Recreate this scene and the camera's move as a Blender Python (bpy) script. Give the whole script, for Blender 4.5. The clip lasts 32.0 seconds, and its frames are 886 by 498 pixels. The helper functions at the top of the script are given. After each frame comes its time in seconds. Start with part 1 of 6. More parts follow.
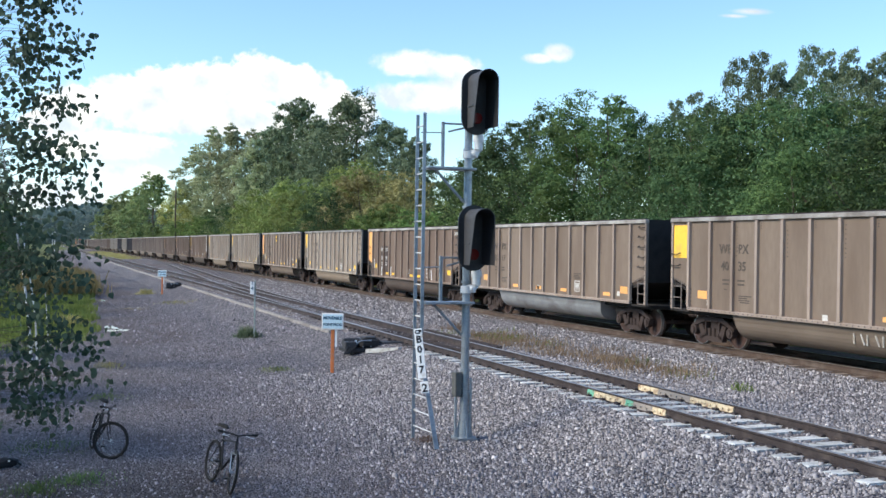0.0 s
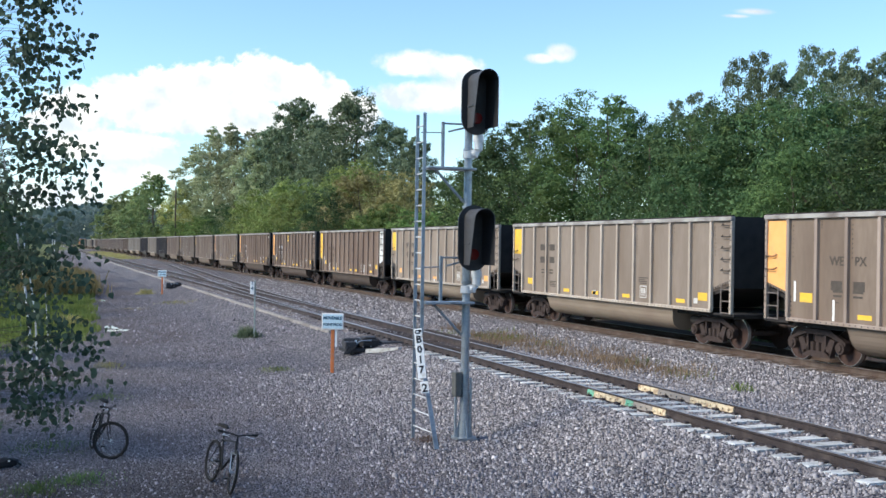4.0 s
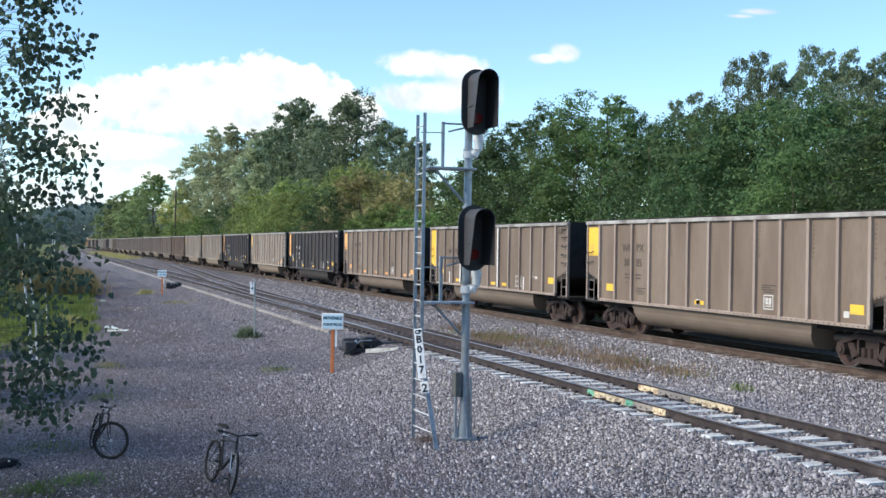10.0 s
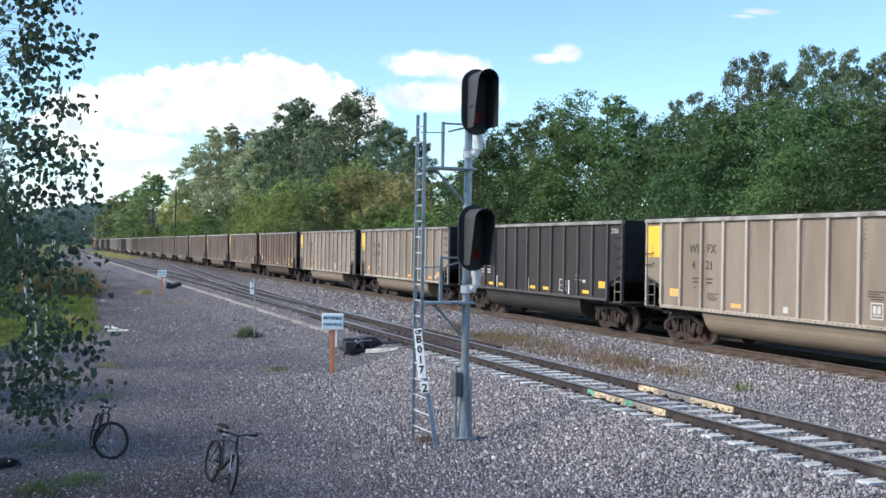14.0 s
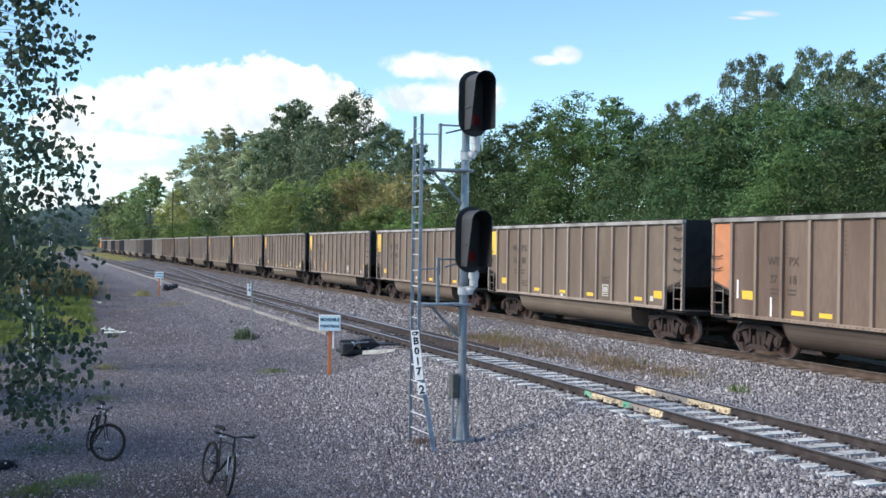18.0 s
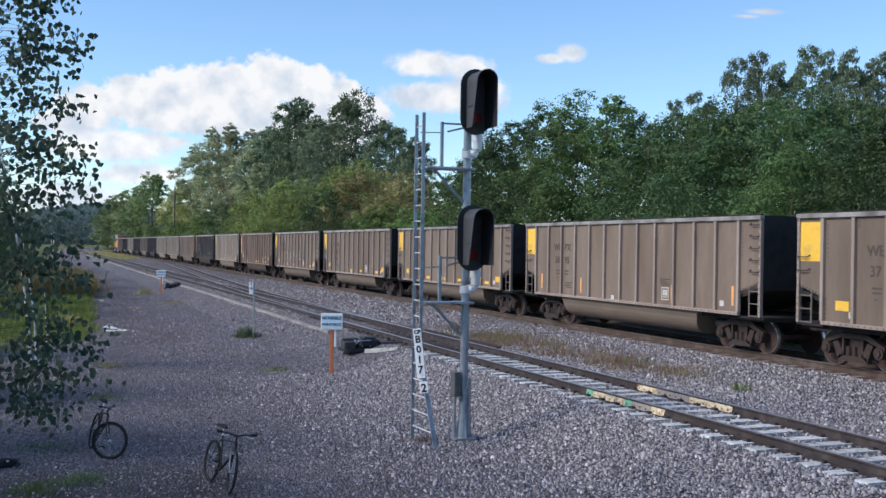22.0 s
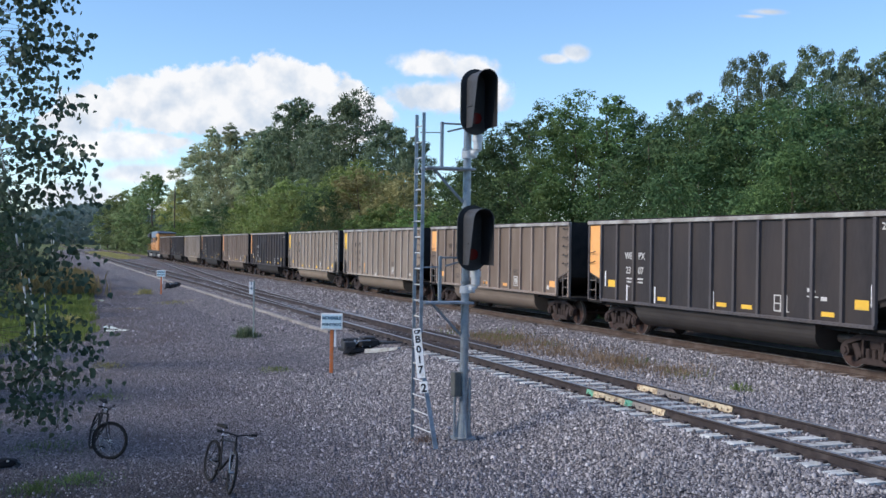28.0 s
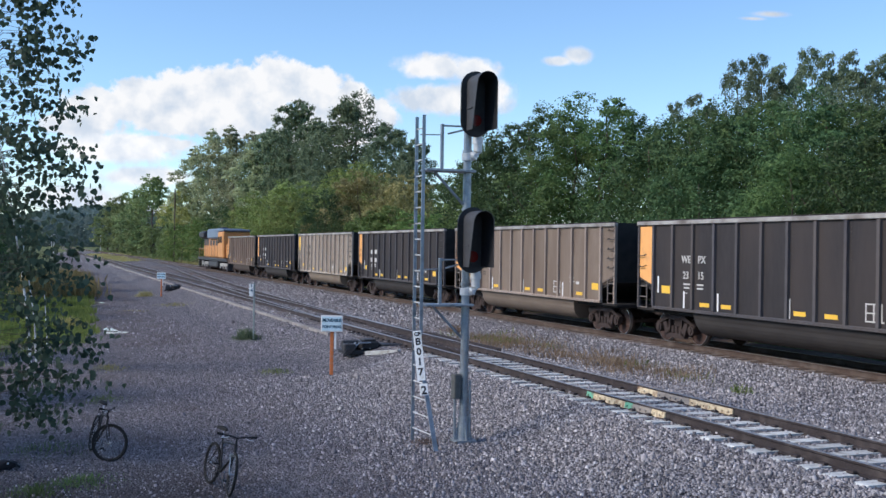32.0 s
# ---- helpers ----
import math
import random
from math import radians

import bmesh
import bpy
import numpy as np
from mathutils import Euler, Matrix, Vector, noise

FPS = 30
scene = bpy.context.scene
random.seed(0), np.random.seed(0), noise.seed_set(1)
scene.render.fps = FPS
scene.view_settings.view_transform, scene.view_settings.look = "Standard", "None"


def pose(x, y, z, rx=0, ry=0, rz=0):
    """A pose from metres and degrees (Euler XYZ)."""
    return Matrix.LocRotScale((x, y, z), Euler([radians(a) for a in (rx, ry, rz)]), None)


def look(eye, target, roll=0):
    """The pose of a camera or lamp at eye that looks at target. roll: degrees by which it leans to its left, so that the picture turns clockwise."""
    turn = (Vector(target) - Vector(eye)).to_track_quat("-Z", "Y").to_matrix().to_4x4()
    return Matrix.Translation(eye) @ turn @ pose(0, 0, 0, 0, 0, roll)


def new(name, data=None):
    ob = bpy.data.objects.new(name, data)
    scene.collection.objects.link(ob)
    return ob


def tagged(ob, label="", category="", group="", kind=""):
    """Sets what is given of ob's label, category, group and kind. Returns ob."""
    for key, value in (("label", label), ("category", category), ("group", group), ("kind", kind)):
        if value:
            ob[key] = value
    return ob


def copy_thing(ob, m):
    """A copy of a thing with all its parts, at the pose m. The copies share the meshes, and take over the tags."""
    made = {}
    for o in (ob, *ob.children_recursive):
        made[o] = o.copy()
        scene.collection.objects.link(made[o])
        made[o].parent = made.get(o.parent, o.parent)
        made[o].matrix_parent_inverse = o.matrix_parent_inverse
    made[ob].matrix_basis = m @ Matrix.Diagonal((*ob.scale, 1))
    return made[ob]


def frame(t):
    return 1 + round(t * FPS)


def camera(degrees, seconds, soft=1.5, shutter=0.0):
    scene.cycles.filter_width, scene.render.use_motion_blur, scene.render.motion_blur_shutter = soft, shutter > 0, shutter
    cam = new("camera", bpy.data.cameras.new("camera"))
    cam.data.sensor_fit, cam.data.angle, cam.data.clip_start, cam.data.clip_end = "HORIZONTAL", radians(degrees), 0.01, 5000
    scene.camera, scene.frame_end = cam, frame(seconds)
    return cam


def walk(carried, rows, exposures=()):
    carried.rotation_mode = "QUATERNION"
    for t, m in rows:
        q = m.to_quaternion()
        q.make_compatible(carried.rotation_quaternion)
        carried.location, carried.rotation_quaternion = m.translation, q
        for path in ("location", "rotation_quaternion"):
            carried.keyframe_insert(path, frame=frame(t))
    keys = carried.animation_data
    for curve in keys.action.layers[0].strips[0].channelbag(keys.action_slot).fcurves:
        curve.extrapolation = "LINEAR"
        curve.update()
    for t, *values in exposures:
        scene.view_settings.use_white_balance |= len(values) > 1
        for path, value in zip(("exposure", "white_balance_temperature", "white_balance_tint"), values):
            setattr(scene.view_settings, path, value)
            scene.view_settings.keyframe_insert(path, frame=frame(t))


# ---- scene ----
# World: x runs along the tracks (trains go towards +x), y away from the camera, z = 0 on the far track's rail head.
LENS, YAW, TILT, LEAN, EYE = 46.24, 21.12, 0.093, 0.89, Vector((0.0, 0.0, 2.85))
cam = camera(LENS, 32.0, soft=1.5, shutter=0.06)


def aim(dyaw=0.0, dtilt=0.0):
    """The camera's pose, turned by dyaw to its right and dtilt downwards, in degrees."""
    a, t = radians(YAW + dyaw), radians(TILT + dtilt)
    return look(EYE, EYE + Vector((-math.cos(a) * math.cos(t), math.sin(a) * math.cos(t), -math.sin(t))) * 10, LEAN)


# a tripod that is nudged twice
NUDGES = ((0.0, -0.05, 0.0), (17.0, -0.05, 0.0), (17.3, -0.03, -0.02), (17.5, 0.012, -0.045), (18.0, 0.105, -0.09), (18.5, 0.02, -0.045), (19.0, 0, 0),
          (19.5, 0, 0), (30.4, 0, 0), (31.0, 0, -0.095), (31.5, 0.01, -0.185), (32.0, -0.01, -0.12))
walk(cam, [(t, aim(a, b)) for t, a, b in NUDGES],
     exposures=((0.0, 0.5, 6500, 5), (17.9, 0.5, 6500, 5), (18.5, -0.06, 6200, 10), (19.3, -0.04, 6200, 10), (21.0, 0.1, 6200, 10), (32.0, 0.12, 6200, 10)))

# ---- light: a high cloud shades the place; sun from behind the camera ----
SUN_DIR = Vector((-0.1, -0.86, 0.6)).normalized()
world = bpy.data.worlds.new("sky")
scene.world = world
world.use_nodes = True
nt = world.node_tree
sky = nt.nodes.new("ShaderNodeTexSky")
sky.sky_type, sky.sun_disc = "NISHITA", False
sky.sun_elevation = math.asin(SUN_DIR.z)
sky.sun_rotation = math.atan2(SUN_DIR.x, SUN_DIR.y)
sky.altitude, sky.air_density, sky.dust_density, sky.ozone_density = 200, 1.0, 0.0, 4.5
bg = nt.nodes["Background"]
nt.links.new(sky.outputs[0], bg.inputs[0])
bg.inputs[1].default_value = 0.175
sun = new("sun", bpy.data.lights.new("sun", "SUN"))
sun.data.energy, sun.data.angle, sun.data.color = 3.8, radians(23), (1.0, 0.885, 0.77)
sun.matrix_world = look(SUN_DIR * 100, (0, 0, 0))


# ---- materials ----
def rgb(c):
    return (*c, 1.0) if len(c) == 3 else c


def surf(name, c1, c2, scale=6.0, rough=0.7, bump=0.2, metal=0.0, fine=60.0, c3=None, c3_amount=0.5, c3_scale=1.2, rand=0.0, stretch=(1, 1, 1), spec=0.4, space="Object"):
    """A two-scale procedural surface: c1 to c2 by fine grain, c3 in larger stains; rand varies the value piece by piece."""
    m = bpy.data.materials.new(name)
    m.use_nodes = True
    t = m.node_tree
    n, l = t.nodes, t.links
    b = n["Principled BSDF"]
    co = n.new("ShaderNodeTexCoord")
    mp = n.new("ShaderNodeMapping")
    mp.inputs["Scale"].default_value = stretch
    l.new(co.outputs[space], mp.inputs[0])
    a = n.new("ShaderNodeTexNoise")
    a.inputs["Scale"].default_value, a.inputs["Detail"].default_value = scale, 6
    f = n.new("ShaderNodeTexNoise")
    f.inputs["Scale"].default_value, f.inputs["Detail"].default_value = fine, 3
    l.new(mp.outputs[0], a.inputs[0]), l.new(mp.outputs[0], f.inputs[0])
    r = n.new("ShaderNodeValToRGB")
    r.color_ramp.elements[0].position, r.color_ramp.elements[1].position = 0.32, 0.68
    r.color_ramp.elements[0].color, r.color_ramp.elements[1].color = rgb(c1), rgb(c2)
    mixn = n.new("ShaderNodeMath")
    mixn.operation = "MULTIPLY_ADD"
    mixn.inputs[1].default_value, mixn.inputs[2].default_value = 0.5, 0.0
    l.new(f.outputs[0], mixn.inputs[0])
    add = n.new("ShaderNodeMath")
    add.operation = "MULTIPLY_ADD"
    add.inputs[1].default_value = 0.5
    l.new(a.outputs[0], add.inputs[0]), l.new(mixn.outputs[0], add.inputs[2])
    l.new(add.outputs[0], r.inputs[0])
    out = r.outputs[0]
    if c3:
        g = n.new("ShaderNodeTexNoise")
        g.inputs["Scale"].default_value, g.inputs["Detail"].default_value = c3_scale, 5
        l.new(mp.outputs[0], g.inputs[0])
        gr = n.new("ShaderNodeMapRange")
        gr.inputs[1].default_value, gr.inputs[2].default_value = 0.62 - 0.25 * c3_amount, 0.72
        l.new(g.outputs[0], gr.inputs[0])
        mx = n.new("ShaderNodeMix")
        mx.data_type = "RGBA"
        l.new(gr.outputs[0], mx.inputs[0]), l.new(out, mx.inputs[6])
        mx.inputs[7].default_value = rgb(c3)
        out = mx.outputs[2]
    if rand:
        oi = n.new("ShaderNodeObjectInfo")
        hs = n.new("ShaderNodeHueSaturation")
        mr = n.new("ShaderNodeMapRange")
        mr.inputs[3].default_value, mr.inputs[4].default_value = 1 - rand, 1 + rand
        l.new(oi.outputs["Random"], mr.inputs[0]), l.new(mr.outputs[0], hs.inputs["Value"]), l.new(out, hs.inputs["Color"])
        out = hs.outputs[0]
    l.new(out, b.inputs["Base Color"])
    b.inputs["Roughness"].default_value, b.inputs["Metallic"].default_value = rough, metal
    b.inputs["Specular IOR Level"].default_value = spec
    if bump:
        bp = n.new("ShaderNodeBump")
        bp.inputs["Strength"].default_value, bp.inputs["Distance"].default_value = bump, 0.02
        l.new(add.outputs[0], bp.inputs["Height"]), l.new(bp.outputs[0], b.inputs["Normal"])
    return m


def leaf_material(name, dark, light, through_light=0.3, patch=0.9):
    """Leaves: colour varies spray by spray and tree by tree, a little leaf by leaf; some light passes through."""
    m = bpy.data.materials.new(name)
    m.use_nodes = True
    t = m.node_tree
    n, l = t.nodes, t.links
    b = n["Principled BSDF"]
    ge = n.new("ShaderNodeNewGeometry")
    co = n.new("ShaderNodeTexCoord")
    no = n.new("ShaderNodeTexNoise")
    no.inputs["Scale"].default_value, no.inputs["Detail"].default_value = patch, 3
    l.new(co.outputs["Object"], no.inputs[0])
    ad = n.new("ShaderNodeMath")
    ad.operation = "MULTIPLY_ADD"
    ad.inputs[1].default_value = 0.3
    l.new(ge.outputs["Random Per Island"], ad.inputs[0]), l.new(no.outputs[0], ad.inputs[2])
    pos = n.new("ShaderNodeMapRange")
    pos.inputs[1].default_value, pos.inputs[2].default_value = 0.45, 0.9
    l.new(ad.outputs[0], pos.inputs[0])
    r = n.new("ShaderNodeValToRGB")
    r.color_ramp.elements[0].color, r.color_ramp.elements[1].color = rgb(dark), rgb(light)
    l.new(pos.outputs[0], r.inputs[0])
    oi = n.new("ShaderNodeObjectInfo")
    mr = n.new("ShaderNodeMapRange")
    mr.inputs[3].default_value, mr.inputs[4].default_value = 0.74, 1.26
    l.new(oi.outputs["Random"], mr.inputs[0])
    hs = n.new("ShaderNodeHueSaturation")
    hu = n.new("ShaderNodeMapRange")
    hu.inputs[3].default_value, hu.inputs[4].default_value = 0.486, 0.514
    l.new(oi.outputs["Random"], hu.inputs[0]), l.new(hu.outputs[0], hs.inputs["Hue"])
    l.new(mr.outputs[0], hs.inputs["Value"]), l.new(r.outputs[0], hs.inputs["Color"])
    l.new(hs.outputs[0], b.inputs["Base Color"])
    b.inputs["Roughness"].default_value = 0.6
    b.inputs["Specular IOR Level"].default_value = 0.2
    tr = n.new("ShaderNodeBsdfTranslucent")
    l.new(hs.outputs[0], tr.inputs[0])
    mx = n.new("ShaderNodeMixShader")
    mx.inputs[0].default_value = through_light
    l.new(b.outputs[0], mx.inputs[1]), l.new(tr.outputs[0], mx.inputs[2])
    l.new(mx.outputs[0], n["Material Output"].inputs[0])
    return m


M_STEEL = surf("galvanised_steel", (0.22, 0.26, 0.30), (0.36, 0.40, 0.44), 14, 0.45, 0.08, 0.55, c3=(0.16, 0.18, 0.2), c3_amount=0.4, c3_scale=4)
M_STEEL_L = surf("cast_aluminium", (0.48, 0.5, 0.51), (0.64, 0.66, 0.67), 20, 0.55, 0.08, 0.25)
M_BLACK = surf("black_paint", (0.012, 0.013, 0.015), (0.03, 0.03, 0.033), 12, 0.55, 0.08)
# greyer than M_BLACK: the signal hood's lit side is put into the paint
M_HOOD = surf("greyed_black_paint", (0.034, 0.035, 0.039), (0.06, 0.061, 0.067), 10, 0.6, 0.08)
M_RAILSIDE = surf("rusty_rail", (0.045, 0.03, 0.024), (0.1, 0.068, 0.052), 30, 0.85, 0.3, 0.1, c3=(0.12, 0.095, 0.08), c3_amount=0.5, c3_scale=3)
M_RAILTOP = surf("rail_head", (0.42, 0.4, 0.39), (0.58, 0.56, 0.55), 20, 0.38, 0.05, 0.85, stretch=(0.1, 1, 1))
M_RAILDARK = surf("dark_steel_rail", (0.022, 0.018, 0.02), (0.06, 0.047, 0.046), 30, 0.75, 0.3, 0.2, c3=(0.085, 0.07, 0.066), c3_amount=0.5, c3_scale=3)
M_CONCRETE = surf("tie_concrete", (0.42, 0.43, 0.42), (0.62, 0.63, 0.61), 18, 0.9, 0.25, c3=(0.3, 0.28, 0.25), c3_amount=0.5, c3_scale=5, rand=0.15)
M_TIEWOOD = surf("creosoted_tie", (0.14, 0.112, 0.1), (0.33, 0.278, 0.245), 25, 0.9, 0.4, stretch=(1, 0.15, 1), rand=0.3, c3=(0.06, 0.045, 0.04), c3_amount=0.5, c3_scale=3)
M_WHITE = surf("white_enamel", (0.72, 0.74, 0.74), (0.84, 0.85, 0.85), 25, 0.4, 0.03, c3=(0.5, 0.48, 0.42), c3_amount=0.15, c3_scale=6)
M_LETTER = surf("black_lettering", (0.01, 0.01, 0.012), (0.025, 0.025, 0.03), 30, 0.5, 0.0)
M_RED = surf("dark_red_lens", (0.05, 0.003, 0.003), (0.09, 0.006, 0.006), 30, 0.1, 0.0)
M_SIGNBLUE = surf("sign_sky_blue", (0.55, 0.74, 0.84), (0.66, 0.82, 0.9), 20, 0.45, 0.03)
M_SIGNTEXT = surf("sign_blue_grey_letters", (0.02, 0.07, 0.12), (0.045, 0.12, 0.19), 20, 0.5, 0.0)
M_ORANGE_POST = surf("orange_post_paint", (0.45, 0.13, 0.04), (0.6, 0.2, 0.07), 14, 0.7, 0.1, c3=(0.4, 0.2, 0.12), c3_amount=0.4, c3_scale=6)
M_SIGNGREEN = surf("faded_sign_pole", (0.2, 0.25, 0.24), (0.32, 0.37, 0.36), 14, 0.6, 0.1)
M_BARK = surf("bark", (0.05, 0.04, 0.03), (0.16, 0.13, 0.1), 12, 0.9, 0.6, stretch=(1, 1, 0.2))
M_PALEBARK = surf("pale_bark", (0.32, 0.33, 0.32), (0.55, 0.56, 0.54), 8, 0.85, 0.4, c3=(0.07, 0.065, 0.06), c3_amount=0.5, c3_scale=4, stretch=(1, 1, 0.6))
M_LEAF = leaf_material("leaf_green", (0.055, 0.105, 0.036), (0.165, 0.24, 0.085))
M_LEAF_DEEP = leaf_material("leaf_deep_green", (0.036, 0.074, 0.032), (0.118, 0.185, 0.075))
M_LEAF_GREY = leaf_material("leaf_grey_green", (0.09, 0.132, 0.078), (0.225, 0.285, 0.165))
M_LEAF_OLIVE = leaf_material("leaf_olive", (0.13, 0.18, 0.05), (0.31, 0.36, 0.12))
M_LEAF_BROWN = leaf_material("leaf_rust", (0.175, 0.165, 0.065), (0.36, 0.31, 0.14))
M_LEAF_BRIGHT = leaf_material("leaf_bright", (0.1, 0.165, 0.045), (0.23, 0.31, 0.1))
# sunlight on the willows and cottonwoods is painted into these two leaf colours
M_LEAF_PALE = leaf_material("leaf_sunlit_yellow", (0.36, 0.39, 0.12), (0.56, 0.58, 0.23), 0.4, 0.4)
M_LEAF_SUNLIT = leaf_material("leaf_sunlit_grey_green", (0.25, 0.29, 0.16), (0.46, 0.49, 0.3), 0.4, 0.35)
M_LEAF_NEAR = leaf_material("leaf_poplar", (0.05, 0.085, 0.064), (0.14, 0.2, 0.13), 0.35, 6.0)
# far leaves fixed midway between their sunlit and cloud-shaded tones
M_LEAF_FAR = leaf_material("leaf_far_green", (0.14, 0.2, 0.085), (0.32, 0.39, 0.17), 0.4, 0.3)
M_GRASS = leaf_material("grass_green", (0.12, 0.175, 0.045), (0.29, 0.36, 0.11), 0.5)
M_DRYGRASS = leaf_material("grass_dry", (0.22, 0.195, 0.075), (0.42, 0.365, 0.17), 0.5)
M_WEED = leaf_material("weed_rust", (0.17, 0.115, 0.08), (0.33, 0.24, 0.17), 0.5)


# ---- geometry helpers ----
def obj(name, bm, material, parent=None, label="", smooth=False):
    me = bpy.data.meshes.new(name)
    bm.to_mesh(me)
    bm.free()
    if smooth:
        me.polygons.foreach_set("use_smooth", [True] * len(me.polygons))
    me.materials.append(material)
    ob = new(name, me)
    ob.parent = parent
    return tagged(ob, label) if label else ob


part = obj


def share(name, me, parent, m=Matrix()):
    ob = new(name, me)
    ob.parent, ob.matrix_local = parent, m
    return ob


def box(bm, x0, x1, y0, y1, z0, z1, m=None, bevel=0.0):
    vs = [bm.verts.new((x, y, z)) for x in (x0, x1) for y in (y0, y1) for z in (z0, z1)]
    fs = [bm.faces.new([vs[i] for i in q]) for q in ((0, 1, 3, 2), (4, 6, 7, 5), (0, 4, 5, 1), (2, 3, 7, 6), (0, 2, 6, 4), (1, 5, 7, 3))]
    if bevel:
        es = list({e for f in fs for e in f.edges})
        res = bmesh.ops.bevel(bm, geom=es, offset=bevel, segments=1, affect="EDGES", profile=0.5)
        vs = list({v for f in res["faces"] for v in f.verts} | {v for v in vs if v.is_valid})
    if m is not None:
        for v in vs:
            v.co = m @ v.co
    return bm


def new_box(*a, **k):
    return box(bmesh.new(), *a, **k)


def tube(bm, pts, r, seg=8, r_end=None, caps=True):
    """A round bar along the points, radius r to r_end."""
    pts = [Vector(p) for p in pts]
    rings = []
    for i, p in enumerate(pts):
        d = (pts[min(i + 1, len(pts) - 1)] - pts[max(i - 1, 0)]).normalized()
        u = d.orthogonal().normalized() if abs(d.z) > 0.99 or i == 0 else (u - d * u.dot(d)).normalized()
        w = d.cross(u)
        rr = r if r_end is None else r + (r_end - r) * i / (len(pts) - 1)
        rings.append([bm.verts.new(p + (u * math.cos(2 * math.pi * k / seg) + w * math.sin(2 * math.pi * k / seg)) * rr) for k in range(seg)])
    for a, b in zip(rings, rings[1:]):
        for k in range(seg):
            bm.faces.new((a[k], a[(k + 1) % seg], b[(k + 1) % seg], b[k]))
    if caps:
        bm.faces.new(rings[0][::-1]), bm.faces.new(rings[-1])
    return bm


def new_tube(*a, **k):
    return tube(bmesh.new(), *a, **k)


def extrude_profile(bm, prof, axis, a, b):
    """A closed outline extruded along an axis from a to b. prof: pairs in the other two axes in order."""
    def at(p, s):
        return {"x": (s, p[0], p[1]), "y": (p[0], s, p[1]), "z": (p[0], p[1], s)}[axis]
    A = [bm.verts.new(at(p, a)) for p in prof]
    B = [bm.verts.new(at(p, b)) for p in prof]
    n = len(prof)
    for i in range(n):
        bm.faces.new((A[i], A[(i + 1) % n], B[(i + 1) % n], B[i]))
    bm.faces.new(A[::-1]), bm.faces.new(B)
    bmesh.ops.recalc_face_normals(bm, faces=bm.faces)
    return bm


def new_extrude(*a):
    return extrude_profile(bmesh.new(), *a)


def lettering(name, text, size, material, parent, m, label="", spacing=1.0, depth=0.004, bold=0.0, align="CENTER", line=1.0):
    """Raised letters in the built-in typeface, as a mesh."""
    cu = bpy.data.curves.new(name, "FONT")
    cu.body, cu.size, cu.align_x, cu.align_y, cu.extrude, cu.space_character = text, size, align, "CENTER", depth, spacing
    cu.offset, cu.resolution_u, cu.space_line = bold, 2, line
    tmp = bpy.data.objects.new(name, cu)
    scene.collection.objects.link(tmp)
    me = bpy.data.meshes.new_from_object(tmp.evaluated_get(bpy.context.evaluated_depsgraph_get()))
    bpy.data.objects.remove(tmp)
    me.materials.clear()
    me.materials.append(material)
    ob = new(name, me)
    ob.parent, ob.matrix_local = parent, m
    return tagged(ob, label) if label else ob


def mesh_raw(name, verts, faces, material, parent=None):
    me = bpy.data.meshes.new(name)
    me.from_pydata(verts, [], faces)
    me.materials.append(material)
    ob = new(name, me)
    ob.parent = parent
    return ob


def mesh_np(name, verts, loops, size, material):
    """A mesh from arrays: vertices and faces that all have `size` corners."""
    me = bpy.data.meshes.new(name)
    nf = len(loops) // size
    me.vertices.add(len(verts))
    me.vertices.foreach_set("co", np.asarray(verts, np.float32).ravel())
    me.loops.add(len(loops))
    me.loops.foreach_set("vertex_index", np.asarray(loops, np.int32))
    me.polygons.add(nf)
    me.polygons.foreach_set("loop_start", np.arange(0, nf * size, size, dtype=np.int32))
    me.update(calc_edges=True)
    me.materials.append(material)
    return me


def empty(name, m=Matrix()):
    ob = new(name)
    ob.matrix_basis = m
    return ob


# ---- ground: one sheet to the horizon, with the two ballast beds ----
# far shoulder kept flat past the train so the gap below shows shaded ballast
PROFILE = ((-3000, -1.2), (-40, -1.1), (-6, -1.0), (2.0, -0.96), (6.5, -0.95), (8.3, -0.9), (9.2, -0.62), (10.25, -0.29), (13.2, -0.29), (14.2, -0.45), (16.4, -0.5),
           (17.6, -0.32), (18.4, -0.2), (22.9, -0.2), (24.0, -0.6), (25.0, -0.95), (60, -1.0), (3000, -1.0))


def ground_z(x, y):
    for (a, za), (b, zb) in zip(PROFILE, PROFILE[1:]):
        if a <= y <= b:
            z = za + (zb - za) * (y - a) / (b - a)
            break
    if 13.2 < y < 18.4 and x < -45:
        k = min(1.0, (-45 - x) / 30)
        z += (-0.29 + (y - 13.2) * 0.015 - z) * k * k * (3 - 2 * k)
    amp = 0.03 if (y < 9 or 13.5 < y < 18 or y > 22) else 0.0
    return z + amp * noise.noise((x * 0.35, y * 0.5, 0.0)) + 2.2 * amp * noise.noise((x * 0.08, y * 0.1, 4.0))


def steps(lo, hi, near_lo, near_hi, fine_step, grow):
    v = list(np.arange(near_lo, near_hi + 1e-6, fine_step))
    d, x = fine_step, near_lo
    while x > lo:
        d *= grow
        x = max(lo, x - d)
        v.insert(0, x)
    d, x = fine_step, near_hi
    while x < hi:
        d *= grow
        x = min(hi, x + d)
        v.append(x)
    return v


